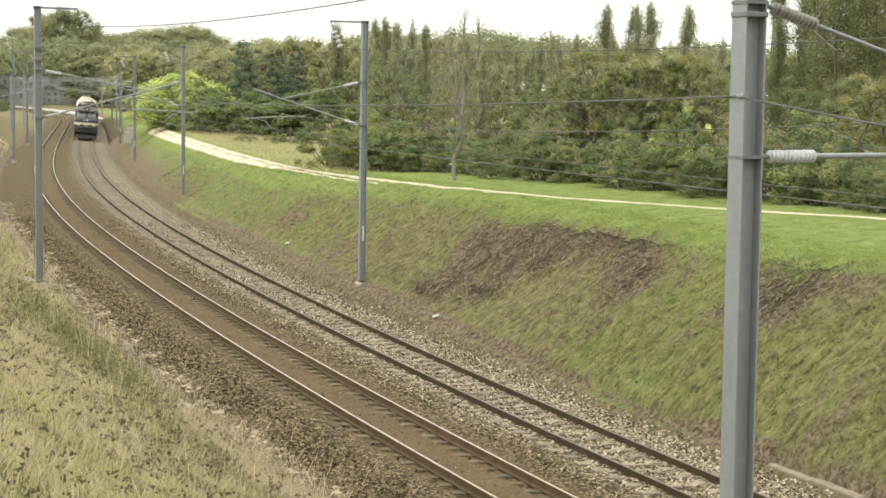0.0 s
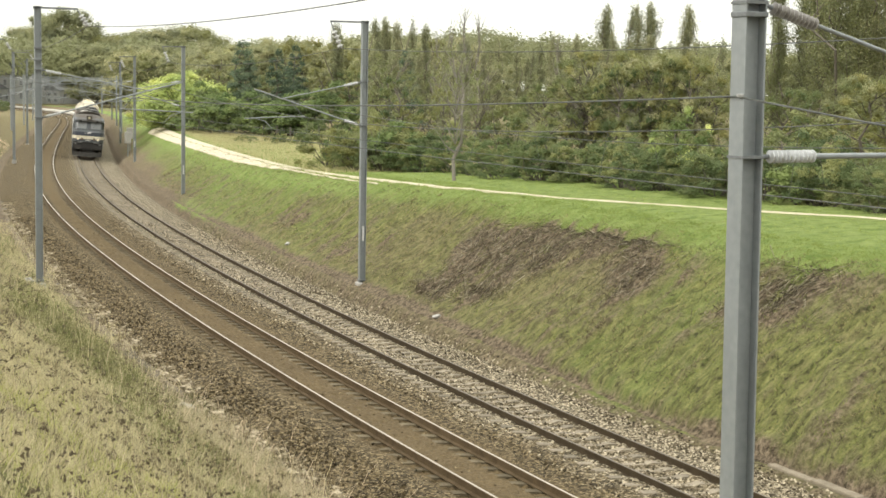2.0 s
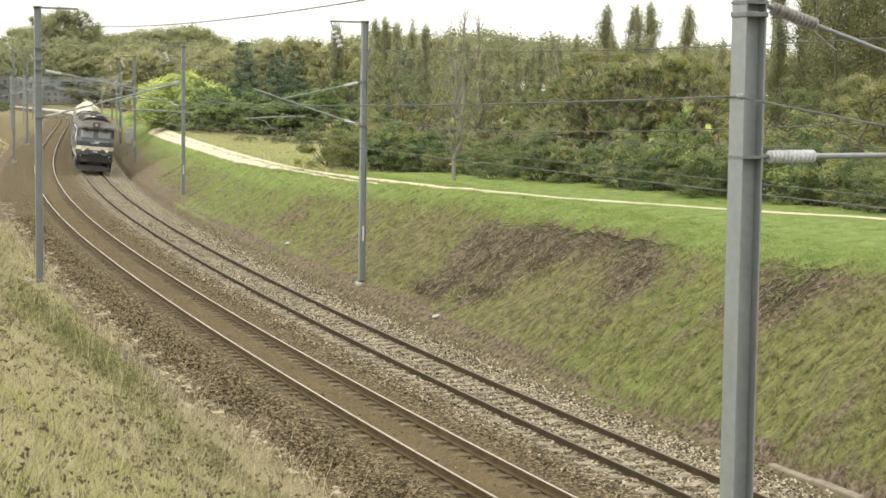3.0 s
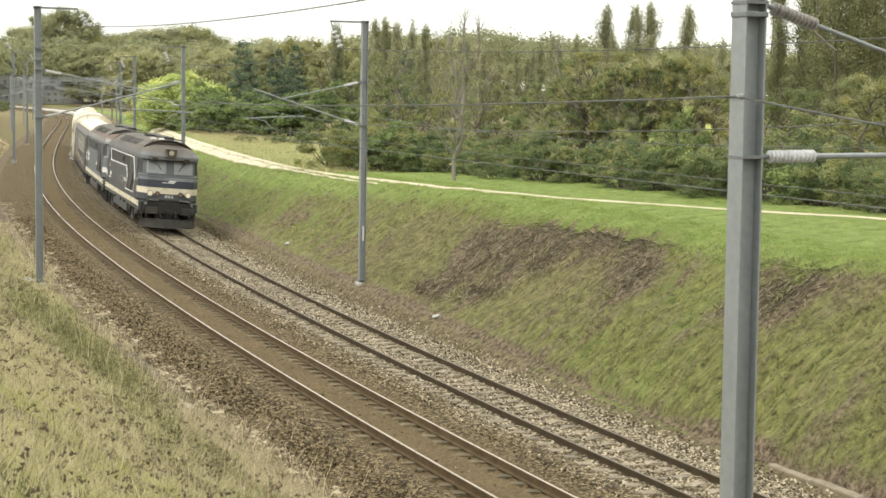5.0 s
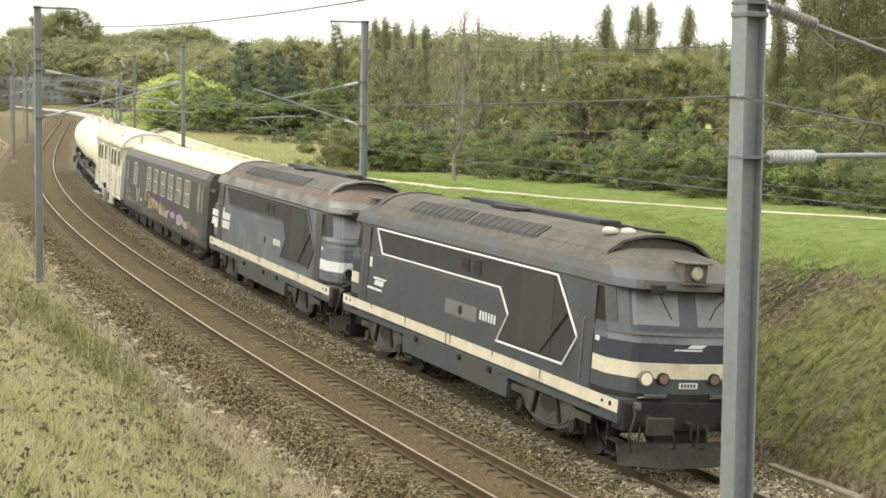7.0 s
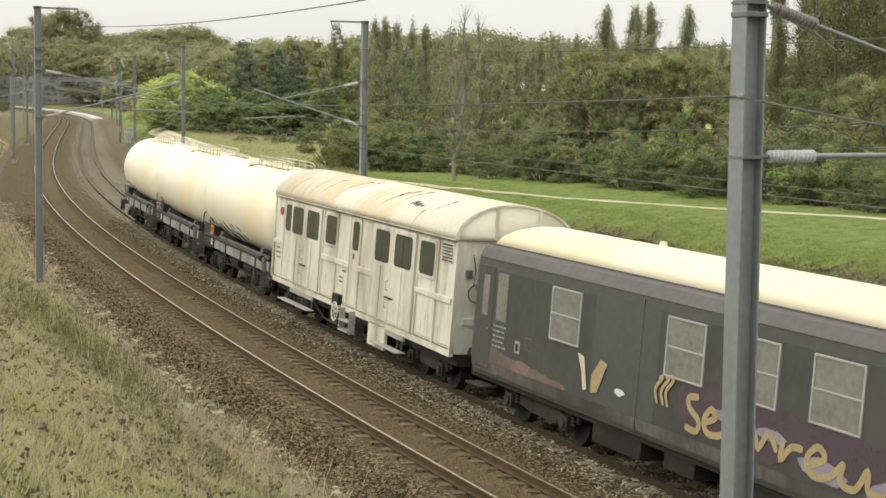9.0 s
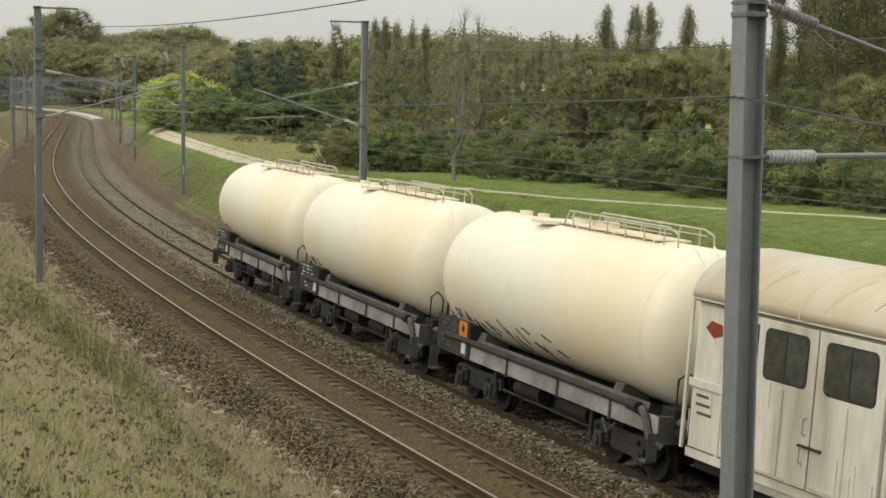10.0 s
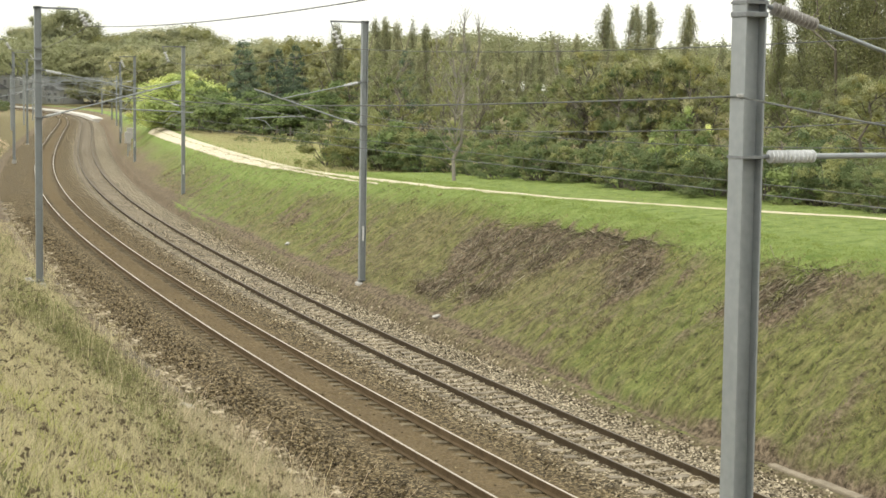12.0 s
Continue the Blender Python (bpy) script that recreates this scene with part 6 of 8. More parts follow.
LOCO_LEVELS = [  # half length, half width, height, corner rounding
    (7.92, 1.42, 1.10, 1.0), (7.95, 1.45, 1.25, 1.0), (7.95, 1.45, 1.50, 1.0), (7.95, 1.45, 2.60, 1.0), (7.90, 1.45, 2.74, 1.0), (7.78, 1.44, 2.80, 1.0),
    (7.55, 1.42, 3.50, 1.0), (7.86, 1.44, 3.56, 0.9), (7.84, 1.42, 3.70, 0.9), (7.58, 1.36, 3.88, 1.0), (7.2, 1.18, 4.06, 1.2), (6.6, 0.86, 4.20, 1.6), (5.9, 0.4, 4.26, 2.0)]


def build_loco(name, variant):
    first = variant == 0
    loco = thing(name, "slate-blue diesel locomotive, cream stripes, sooty roof" + (", lamps lit" if first else ""), "locomotive", "train")
    rings = [loco_ring(*lv) for lv in LOCO_LEVELS]
    body = part("body", loft(rings[:7]), LOCO_GREY if first else LOCO_FADED, loco)
    bm = loft(rings[6:], caps=True)
    roof = part("roof", bm, [SOOT if first else SOOT_RED], loco, "brown soot-stained roof" if first else "reddish-brown roof of faded paint")
    # cant rail: faded strip under the roof, along the sides and round the visor
    bm = loft([[v + Vector((0, 0.006 * (1 if v.y > 0 else -1), 0)) * 1 + Vector((0.006 if v.x > 0 else -0.006, 0, 0)) for v in r] for r in rings[7:10]], caps=False)
    part("cant_panel", bm, CANT_GREY if first else CANT_PALE, roof, "faded blue-grey band under the roof" if first else "pale worn band under the roof")
    part("gutter", loft([[Vector((v.x * 1.003, v.y * 1.012, 3.53)) for v in rings[7]], [Vector((v.x * 1.003, v.y * 1.012, 3.56)) for v in rings[7]]]), CANT_GREY, roof)
    n = len(rings[0])

    def shell(z, j):
        """Point of the shell at height z above outline corner j (counted from the middle of the nose)."""
        for (a, ra), (c, rc) in zip(zip(LOCO_LEVELS, rings), zip(LOCO_LEVELS[1:], rings[1:])):
            if a[2] <= z <= c[2]:
                u = (z - a[2]) / (c[2] - a[2])
                i0, f = int(math.floor(j)), j - math.floor(j)
                p = ra[i0 % n].lerp(rc[i0 % n], u)
                q = ra[(i0 + 1) % n].lerp(rc[(i0 + 1) % n], u)
                return p.lerp(q, f)
        return rings[0][0]

    def band(z0, z1, js, out=0.008):
        rows = []
        for k, j in enumerate(js):
            a, c = js[max(k - 1, 0)], js[min(k + 1, len(js) - 1)]
            zm = (z0 + z1) / 2
            nrm = (shell(zm, c) - shell(zm, a)).cross(shell(z1, j) - shell(z0, j)).normalized()
            lo, hi = shell(z0, j), shell(z1, j)
            rows.append([lo + nrm * 0.001, hi + nrm * 0.001, hi + nrm * out, lo + nrm * out])
        return loft(rows)

    for end in (1, -1):
        js_front = [-4.5, -4, -3, -2, -1, 0, 1, 2, 3, 4, 4.5]
        if end < 0:
            mid = n // 2
            js_front = [mid + j for j in js_front]
        part("front_band", band(2.16, 2.515, js_front), LOCO_BLUE if first else LOCO_SCRUBBED, body, "dark blue band across the nose")
        part("front_stripe", band(1.86, 2.155, js_front, 0.012), CREAM if first else WHITE, body, "cream stripe across the nose")
        part("sill", band(2.52, 2.70, js_front, 0.016), LOCO_FADED, body)
        part("sill_lip", band(2.665, 2.715, js_front, 0.04), CANT_GREY, body)
        # flat black band laid on the shell, in place of a shaded recess
        part("recess", band(1.13, 1.57, js_front, 0.01), BLACK, body, "black band standing for the deep shade over the buffer beam")
        part("recess_step", box(end * 7.95, end * 8.06, -0.95, -0.5, 1.545, 1.575), STEEL, body)
        part("recess_step", box(end * 7.95, end * 8.06, 0.5, 0.95, 1.545, 1.575), STEEL, body)
        base = 0 if end > 0 else n // 2
        for sgn in (-1, 1):
            part("windscreen", band(2.84, 3.47, sorted(base + sgn * q for q in (1.03, 2.0, 2.55)), 0.012), SCREEN, body, "windscreen pane, paled to stand for reflected sky")
            part("cab_side_window", band(2.84, 3.47, sorted(base + sgn * q for q in (3.5, 4.0, 4.55)), 0.012), CAB_GLASS, body, "dark cab side window")
            # wiper and its motor box under the visor
            x = end * 7.8
            part("wiper_box", box(x - 0.06, x + 0.12, sgn * 0.78 - 0.13, sgn * 0.78 + 0.13, 3.46, 3.63, 0.015), BLACK, body)
            part("wiper", pipe([(x + end * 0.06, sgn * 0.78, 3.5), (x - end * 0.02, sgn * 0.55, 3.2), (x + end * 0.03, sgn * 0.42, 2.98)], 0.012), BLACK, body)
            # lamps
            xl = end * 7.95 - end * 0.05
            bm = bmesh.new()
            add_rod(bm, (xl - end * 0.06, sgn * 0.93, 1.86), (xl + end * 0.07, sgn * 0.93, 1.86), 0.145, 24)
            lamp = part("headlamp", bm, STEEL, body, "round chrome-rimmed headlamp")
            bm = bmesh.new()
            add_rod(bm, (xl + end * 0.07, sgn * 0.93, 1.86), (xl + end * 0.085, sgn * 0.93, 1.86), 0.115, 24)
            part("lens", bm, LENS if first and end > 0 else GLASS, lamp)
            bm = bmesh.new()
            add_rod(bm, (end * 7.86, sgn * 0.56, 1.86), (end * 7.985, sgn * 0.56, 1.86), 0.12, 20)
            lamp = part("tail_lamp", bm, BLACK, body)
            part("lens", rod((end * 7.985, sgn * 0.56, 1.86), (end * 7.995, sgn * 0.56, 1.86), 0.095, 20), RED_LENS, lamp)
            part("handrail", pipe([(end * 7.97, sgn * 0.5, 1.5), (end * 8.02, sgn * 0.52, 1.52), (end * 8.02, sgn * 1.05, 1.52), (end * 7.95, sgn * 1.08, 1.5)], 0.014), STEEL, body)
            # step well and end of the side stripe
            part("cab_step", box(end * 7.45, end * 7.85, sgn * 1.2, sgn * 1.38, 0.62, 0.66), BLACK, body)
            part("cab_step", box(end * 7.45, end * 7.85, sgn * 1.2, sgn * 1.38, 0.35, 0.39), BLACK, body)
            part("step_hanger", box(end * 7.43, end * 7.46, sgn * 1.2, sgn * 1.38, 0.33, 1.12), BLACK, body)
            part("door_handrail", pipe([(end * 6.35, sgn * 1.462, 1.55), (end * 6.35, sgn * 1.50, 1.6), (end * 6.35, sgn * 1.50, 2.75), (end * 6.35, sgn * 1.462, 2.8)], 0.013), STEEL, body)
        # number plate bars and badge
        part("number_plate", box(end * 7.945, end * 7.962, -0.2, 0.2, 1.68, 1.79), WHITE, body, "white plate with blurred marks")
        bm = bmesh.new()
        for k in range(5):
            add_box(bm, end * 7.962, end * 7.966, -0.16 + k * 0.068, -0.12 + k * 0.068, 1.7, 1.77)
        part("plate_marks", bm, BLACK, body)
        bm = bmesh.new()
        add_loft(bm, [[(end * (7.962 + t), -0.38, 2.40), (end * (7.962 + t), 0.22, 2.40), (end * (7.962 + t), 0.25, 2.43), (end * (7.962 + t), -0.37, 2.43)] for t in (0, 0.008)])
        add_loft(bm, [[(end * (7.962 + t), -0.1, 2.45), (end * (7.962 + t), 0.2, 2.45), (end * (7.962 + t), 0.34, 2.52), (end * (7.962 + t), 0.0, 2.52)] for t in (0, 0.008)])
        part("badge", bm, WHITE, body, "plain white badge on the nose")
        # roof lamp
        bm = box(end * 7.45, end * 7.86, -0.26, 0.26, 3.68, 4.06, 0.03)
        rl = part("roof_lamp", bm, SOOT, roof)
        part("rim", rod((end * 7.84, 0, 3.88), (end * 7.9, 0, 3.88), 0.135, 24), STEEL, rl)
        part("lens", rod((end * 7.9, 0, 3.88), (end * 7.915, 0, 3.88), 0.11, 24), CLEAR_LENS, rl)
        part("lamp_hood", box(end * 7.4, end * 7.95, -0.3, 0.3, 4.05, 4.075), SOOT, rl)
        part("lamp_shelf", box(end * 7.4, end * 7.95, -0.3, 0.3, 3.665, 3.685), SOOT, rl)
        for y in (-0.62, -0.2):
            bm = bmesh.new()
            bmesh.ops.create_uvsphere(bm, u_segments=16, v_segments=8, radius=0.17, matrix=Matrix.Translation((end * 5.5, y, 4.44)) @ Matrix.Diagonal((1, 1, 0.55, 1)))
            if end > 0 and first:
                part("antenna_dome", bm, PLATFORM, roof, "small white roof dome", True)
            else:
                bm.free()
        # buffer beam, plough and coupling gear
        part("buffer_beam", box(end * 7.55, end * 7.98, -1.36, 1.36, 0.86, 1.42, 0.03), BLACK, loco)
        bm = bmesh.new()
        add_loft(bm, [[(end * 7.95, -1.35, 0.22), (end * 8.2, -0.5, 0.2), (end * 8.2, 0.5, 0.2), (end * 7.95, 1.35, 0.22), (end * 7.9, 1.35, 0.22), (end * 7.9, -1.35, 0.22)],
                      [(end * 7.8, -1.35, 0.62), (end * 7.98, -0.5, 0.62), (end * 7.98, 0.5, 0.62), (end * 7.8, 1.35, 0.62), (end * 7.75, 1.35, 0.62), (end * 7.75, -1.35, 0.62)]])
        part("snow_plough", bm, BOGIE_GREY, loco)
        part("plough_bracket", box(end * 7.6, end * 7.85, -0.6, 0.6, 0.5, 0.95), BLACK, loco)
        build_buffers(loco, end * LOCO_L / 2, end, wide=True)
        for sgn in (-1, 1):
            part("air_hose", pipe([(end * 8.0, sgn * 1.18, 1.36), (end * 8.14, sgn * 1.2, 1.2), (end * 8.18, sgn * 1.32, 0.8), (end * 8.16, sgn * 1.22, 0.52), (end * 8.12, sgn * 1.08, 0.62), (end * 8.1, sgn * 1.05, 1.0)], 0.024, 8), BOGIE_GREY, loco)
            part("hose_cock", box(end * 7.98, end * 8.12, sgn * 1.12 - 0.05, sgn * 1.12 + 0.05, 1.3, 1.42, 0.01), STEEL, loco)
    # raised hood over the engine with its grilles
    arch = [(-1.30, 3.84), (-1.12, 4.12), (-0.82, 4.32), (-0.4, 4.42), (0, 4.45), (0.4, 4.42), (0.82, 4.32), (1.12, 4.12), (1.30, 3.84)]
    part("engine_hood", loft([[(x, y * k, 3.6 + (z - 3.6) * kz) for y, z in arch] + [(x, 1.0 * k, 3.8), (x, -1.0 * k, 3.8)] for x, k, kz in ((-6.35, 0.95, 0.93), (-6.1, 1, 1), (6.1, 1, 1), (6.35, 0.95, 0.93))]), SOOT, roof)
    for end in (1, -1):
        lip = [(y * 1.02, 3.6 + (z - 3.6) * 1.04) for y, z in arch]
        part("hood_lip", loft([[(end * (6.25 + t), y, z) for y, z in lip] + [(end * (6.25 + t), y * 0.97, z - 0.05) for y, z in reversed(lip)] for t in (-0.12, 0.22)]), SOOT if first else CANT_PALE, roof, "" if first else "pale grey rim of the engine hood")
    for sgn in (-1, 1):
        for x0, x1 in ((-4.2, -0.6), (-0.4, 3.3)):
            bm = bmesh.new()
            add_loft(bm, [[(x, sgn * 1.315, 3.85), (x, sgn * 1.135, 4.135), (x, sgn * 0.83, 4.34), (x, sgn * 0.80, 4.28), (x, sgn * 1.06, 4.09), (x, sgn * 1.25, 3.83)] for x in (x0, x1)])
            g = part("roof_grille", bm, GRILLE, roof, "dark louvred roof grille")
            for k in range(9):
                xx = x0 + (x1 - x0) * (k + 0.5) / 9
                part("rib", pipe([(xx, sgn * 1.32, 3.86), (xx, sgn * 1.14, 4.14), (xx, sgn * 0.83, 4.345)], 0.009, 5), SOOT, g)
    part("roof_trunk", box(-3.4, 3.6, 0.15, 0.7, 4.36, 4.56, 0.04), GRILLE, roof)
    part("exhaust", box(-1.2, 0.2, -0.25, 0.15, 4.42, 4.53, 0.03), BLACK, roof)
    part("roof_walk", box(-5.2, 5.0, 0.72, 0.95, 4.42, 4.47), BLACK, roof)
    # side: stripe, framed louvre panel, plates
    for sgn in (-1, 1):
        y = sgn * 1.452
        part("side_stripe", box(-7.9, 7.9, y, y + sgn * 0.012, 1.20, 1.44), CREAM, body, "cream stripe along the side")
        hx = LOCO_L / 2
        pts = [(hx - 14.1, 3.46), (hx - 3.5, 3.46), (hx - 2.46, 2.35), (hx - 3.0, 1.72), (hx - 6.2, 1.70), (hx - 5.7, 2.35), (hx - 6.2, 2.87), (hx - 13.6, 2.84)]
        bm = bmesh.new()
        pts_v = [Vector((px, y, pz)) for px, pz in pts]
        ring_a = [bm.verts.new(v + Vector((0, sgn * 0.004, 0))) for v in pts_v]
        bm.faces.new(ring_a)
        bmesh.ops.recalc_face_normals(bm, faces=bm.faces)
        r = bmesh.ops.extrude_face_region(bm, geom=list(bm.faces))
        for v in r["geom"]:
            if isinstance(v, bmesh.types.BMVert):
                v.co.y += sgn * 0.006
        bmesh.ops.triangulate(bm, faces=[f for f in bm.faces if len(f.verts) > 4])
        panel = part("louvre_panel", bm, GRILLE, body, "dark louvred side panel")
        bm = bmesh.new()
        for k in range(8):
            add_pipe(bm, [pts_v[k] + Vector((0, sgn * 0.016, 0)), pts_v[(k + 1) % 8] + Vector((0, sgn * 0.016, 0))], 0.027 if first else 0.02, 5)
        part("panel_frame", bm, WHITE if first else CANT_GREY, body, "white outline" if first else "")
        part("panel_leaf", box(hx - 5.15, hx - 3.6, y + sgn * 0.01, y + sgn * 0.022, 1.8, 3.38, 0.004), LOUVRE_LEAF, panel)
        part("panel_brace", pipe([(hx - 4.0, y + sgn * 0.024, 1.82), (hx - 2.95, y + sgn * 0.024, 2.75)], 0.03, 4), GRILLE, panel)
        for x in (hx - 8.15, hx - 7.5):
            part("vent", box(x - 0.2, x + 0.2, y + sgn * 0.01, y + sgn * 0.03, 3.02, 3.32), BLACK, panel)
        part("maker_plate", box(hx - 9.2, hx - 7.35, y, y + sgn * 0.012, 1.92, 2.26), PLATE_GREY, body, "pale rectangular plate with a dark ring")
        part("plate_ring", rod((hx - 8.28, y + sgn * 0.01, 2.09), (hx - 8.28, y + sgn * 0.022, 2.09), 0.11, 16), BLACK, body)
        bm = bmesh.new()
        for k in range(6):
            add_box(bm, hx - 7.2 + k * 0.155, hx - 7.12 + k * 0.155, y, y + sgn * 0.01, 2.03, 2.23)
        part("number_bars", bm, WHITE, body)
        bm = bmesh.new()
        if first:
            for x0, x1, z0, z1, sh in ((hx - 14.6, hx - 13.5, 1.84, 1.90, 0), (hx - 14.1, hx - 13.45, 1.98, 2.12, 0.1), (hx - 14.2, hx - 13.3, 2.14, 2.19, 0.1)):
                add_loft(bm, [[(x0, y + sgn * t, z0), (x1, y + sgn * t, z0), (x1 + sh, y + sgn * t, z1), (x0 + sh, y + sgn * t, z1)] for t in (0, 0.01)])
        else:
            for z0, z1 in ((1.95, 2.22), (2.28, 2.52)):
                x0 = hx - 16.3
                while x0 < hx - 13.6:
                    w = 0.16 + 0.3 * abs(math.sin(x0 * 5 + z0))
                    w = min(w, hx - 13.5 - x0)
                    add_loft(bm, [[(x0, y + sgn * t, z0), (x0 + w, y + sgn * t, z0), (x0 + w + 0.08, y + sgn * t, z1), (x0 + 0.08, y + sgn * t, z1)] for t in (0, 0.01)])
                    x0 += w + 0.045
        part("side_badge", bm, WHITE, body, "plain white emblem")
        # doors and tank skirt between the bogies
        for x in (hx - 2.15, -hx + 2.15):
            part("cab_door", box(x - 0.33, x + 0.33, y, y + sgn * 0.015, 1.47, 3.46, 0.004), LOCO_GREY, body)
            part("notice", box(x + 0.42, x + 0.58, y, y + sgn * 0.012, 2.42, 2.68), WHITE, body)
        skirt = part("fuel_tank", box(hx - 11.8, hx - 5.55, sgn * 0.7, sgn * 1.43, 0.56, 1.14, 0.02), LOCO_GREY, loco)
        part("side_sill", box(-7.9, 7.9, sgn * 1.28, sgn * 1.44, 1.0, 1.12), LOCO_GREY, loco)
        # the platform corner below the splayed nose, with its lifting eyes and grime
        for e in (-1, 1):
            part("platform_corner", box(e * 7.2, e * 7.9, sgn * 1.05, sgn * 1.451, 1.12, 1.46, 0.01), LOCO_GREY if first else LOCO_FADED, loco)
            part("lifting_eye", rod((e * 7.62, sgn * 1.46, 1.33), (e * 7.62, sgn * 1.475, 1.33), 0.05, 10), BLACK, loco)
            part("lifting_eye", rod((e * 7.3, sgn * 1.46, 1.33), (e * 7.3, sgn * 1.475, 1.33), 0.035, 10), BLACK, loco)
        for x, ln in ((-5.6, 0.1), (-3.1, 0.2), (-0.45, 0.34), (-0.2, 0.22), (2.2, 0.12), (4.6, 0.16)):
            part("grime_run", loft([[(x - 0.03, y + sgn * q, 1.45), (x + 0.03, y + sgn * q, 1.45), (x + 0.02, y + sgn * q, 1.45 - ln), (x - 0.01, y + sgn * q, 1.44 - ln)] for q in (0.012, 0.015)]), BOGIE_GREY, body)
        for x in (-2.3, 0.4, 2.1):
            part("filler_cap", rod((x, sgn * 1.42, 1.02), (x, sgn * 1.5, 1.02), 0.07, 10), BLACK, skirt)
    part("underframe", box(-7.6, 7.6, -1.2, 1.2, 0.86, 1.12), BLACK, loco)
    for x in (-hx + 3.75, hx - 3.75):
        build_bogie(loco, x, 2.4, 0.575, "loco")
    return loco


# ---- coach ----
COACH_L = 24.27


def plates(quads, t):
    return solid_strip(quads, t)


def build_coach():
    L = COACH_L
    hx = L / 2
    coach = thing("railway_coach", "charcoal passenger coach with cream roof and spray-painted tags", "railway coach", "train")
    half = hx - 0.45
    prof = [(-1.38, 0.86), (-1.45, 1.2), (-1.45, 3.25), (-1.42, 3.45), (-1.30, 3.66), (-1.18, 3.76)]
    ring = prof + [(-y, z) for y, z in reversed(prof)]
    part_body = loft([[(x * k, y * w, z) for y, z in ring] for x, k, w in ((-half, 1, 0.93), (-half + 0.25, 1, 1.0), (half - 0.25, 1, 1.0), (half, 1, 0.93))])
    body = part("body", part_body, COACH, coach)
    roofp = [(-1.19, 3.74), (-0.95, 3.98), (-0.6, 4.16), (-0.25, 4.24), (0.25, 4.24), (0.6, 4.16), (0.95, 3.98), (1.19, 3.74)]
    part("roof", loft([[(x, y * w, 3.7 + (z - 3.7) * h) for y, z in roofp] for x, w, h in ((-half - 0.02, 0.8, 0.45), (-half + 0.3, 0.97, 0.85), (-half + 0.9, 1, 1), (half - 0.9, 1, 1), (half - 0.3, 0.97, 0.85), (half + 0.02, 0.8, 0.45))]), ROOF_CREAM, coach, "cream-white sunlit roof", True)
    for sgn in (-1, 1):
        quads = [[(-half + 0.3, sgn * 1.43, 3.46), (half - 0.3, sgn * 1.43, 3.46), (half - 0.3, sgn * 1.305, 3.668), (-half + 0.3, sgn * 1.305, 3.668)],
                 [(-half + 0.3, sgn * 1.305, 3.668), (half - 0.3, sgn * 1.305, 3.668), (half - 0.3, sgn * 1.19, 3.765), (-half + 0.3, sgn * 1.19, 3.765)]]
        if sgn > 0:
            quads = [q[::-1] for q in quads]
        part("cant_panel", plates(quads, 0.006), COACH_SHADE, body, "mauve-grey faded band under the roof")
        part("gutter", box(-half + 0.2, half - 0.2, sgn * 1.19, sgn * 1.23, 3.74, 3.775), COACH_SHADE, body)
        # the faded orange foot of the two ends
        rw = random.Random(17)
        for k, (x0, w, h) in enumerate(((-half + 0.45, 1.9, 0.5), (-half + 1.5, 2.4, 0.36), (-half + 3.0, 1.6, 0.22), (half - 2.8, 2.3, 0.4))):
            n_w = 9
            edge = [(x0 + w * q / n_w, 1.2 + h * (1 - 0.5 * q / n_w) * rw.uniform(0.6, 1.0)) for q in range(n_w + 1)]
            lift = 1.4505 + 0.0012 * k
            part("lower_panel", loft([[(px, sgn * yy, pz) for px, pz in edge] + [(px, sgn * yy, 1.2) for px, pz in reversed(edge)] for yy in (1.449, lift + 0.002)]), COACH_LOW, body, "faded orange-brown foot of the side")
        part("skirt_panel", plates([[(-half + 0.3, sgn * 1.41, 0.96), (half - 0.3, sgn * 1.41, 0.96), (half - 0.3, sgn * 1.456, 1.195), (-half + 0.3, sgn * 1.456, 1.195)][::sgn * -1]], 0.004), COACH_SKIRT, body, "dust-faded pale foot of the side")
        part("repaint_panel", box(hx - 18.25, hx - 15.9, sgn * 1.448, sgn * 1.4525, 1.205, 3.3), COACH_PATCH, body, "plain repainted grey panel")
        # windows
        xs = [hx - 0.09 - (d - 34.18) for d in (53.5, 49.13, 47.02, 44.93, 42.88, 40.8, 38.7)]
        for x in xs:
            y = sgn * 1.45
            bm = bmesh.new()
            for a, c, e, f in ((-0.62, 0.62, 2.13, 2.17), (-0.62, 0.62, 3.18, 3.22), (-0.62, -0.575, 2.17, 3.18), (0.575, 0.62, 2.17, 3.18), (-0.575, 0.575, 2.66, 2.695)):
                add_box(bm, x + a, x + c, y - sgn * 0.02, y + sgn * 0.03, e, f, 0.006)
            w = part("window", bm, WIN_FRAME, body, "aluminium-framed window with dusty panes")
            part("pane", box(x - 0.575, x + 0.575, y - sgn * 0.01, y + sgn * 0.012, 2.695, 3.18), BLIND, w)
            part("pane", box(x - 0.575, x + 0.575, y - sgn * 0.01, y + sgn * 0.018, 2.17, 2.66), BLIND, w)
        for x in (-half + 0.75, half - 0.75):
            d = part("door", box(x - 0.36, x + 0.36, sgn * 1.44, sgn * 1.462, 1.05, 3.3, 0.008), COACH, body)
            part("door_window", box(x - 0.15, x + 0.15, sgn * 1.46, sgn * 1.468, 2.2, 3.1, 0.01), BLIND, d)
            part("door_handle", box(x + 0.22, x + 0.3, sgn * 1.46, sgn * 1.5, 1.9, 1.94), STEEL, d)
            part("door_step", box(x - 0.4, x + 0.4, sgn * 1.2, sgn * 1.62, 0.62, 0.66), BOGIE_GREY, coach)
            k = 1.0 if x < 0 else -1.0
            bm = bmesh.new()
            add_box(bm, x + k * 0.55, x + k * 1.05, sgn * 1.445, sgn * 1.47, 2.16, 3.2, 0.01)
            part("narrow_window", bm, BLIND, body)
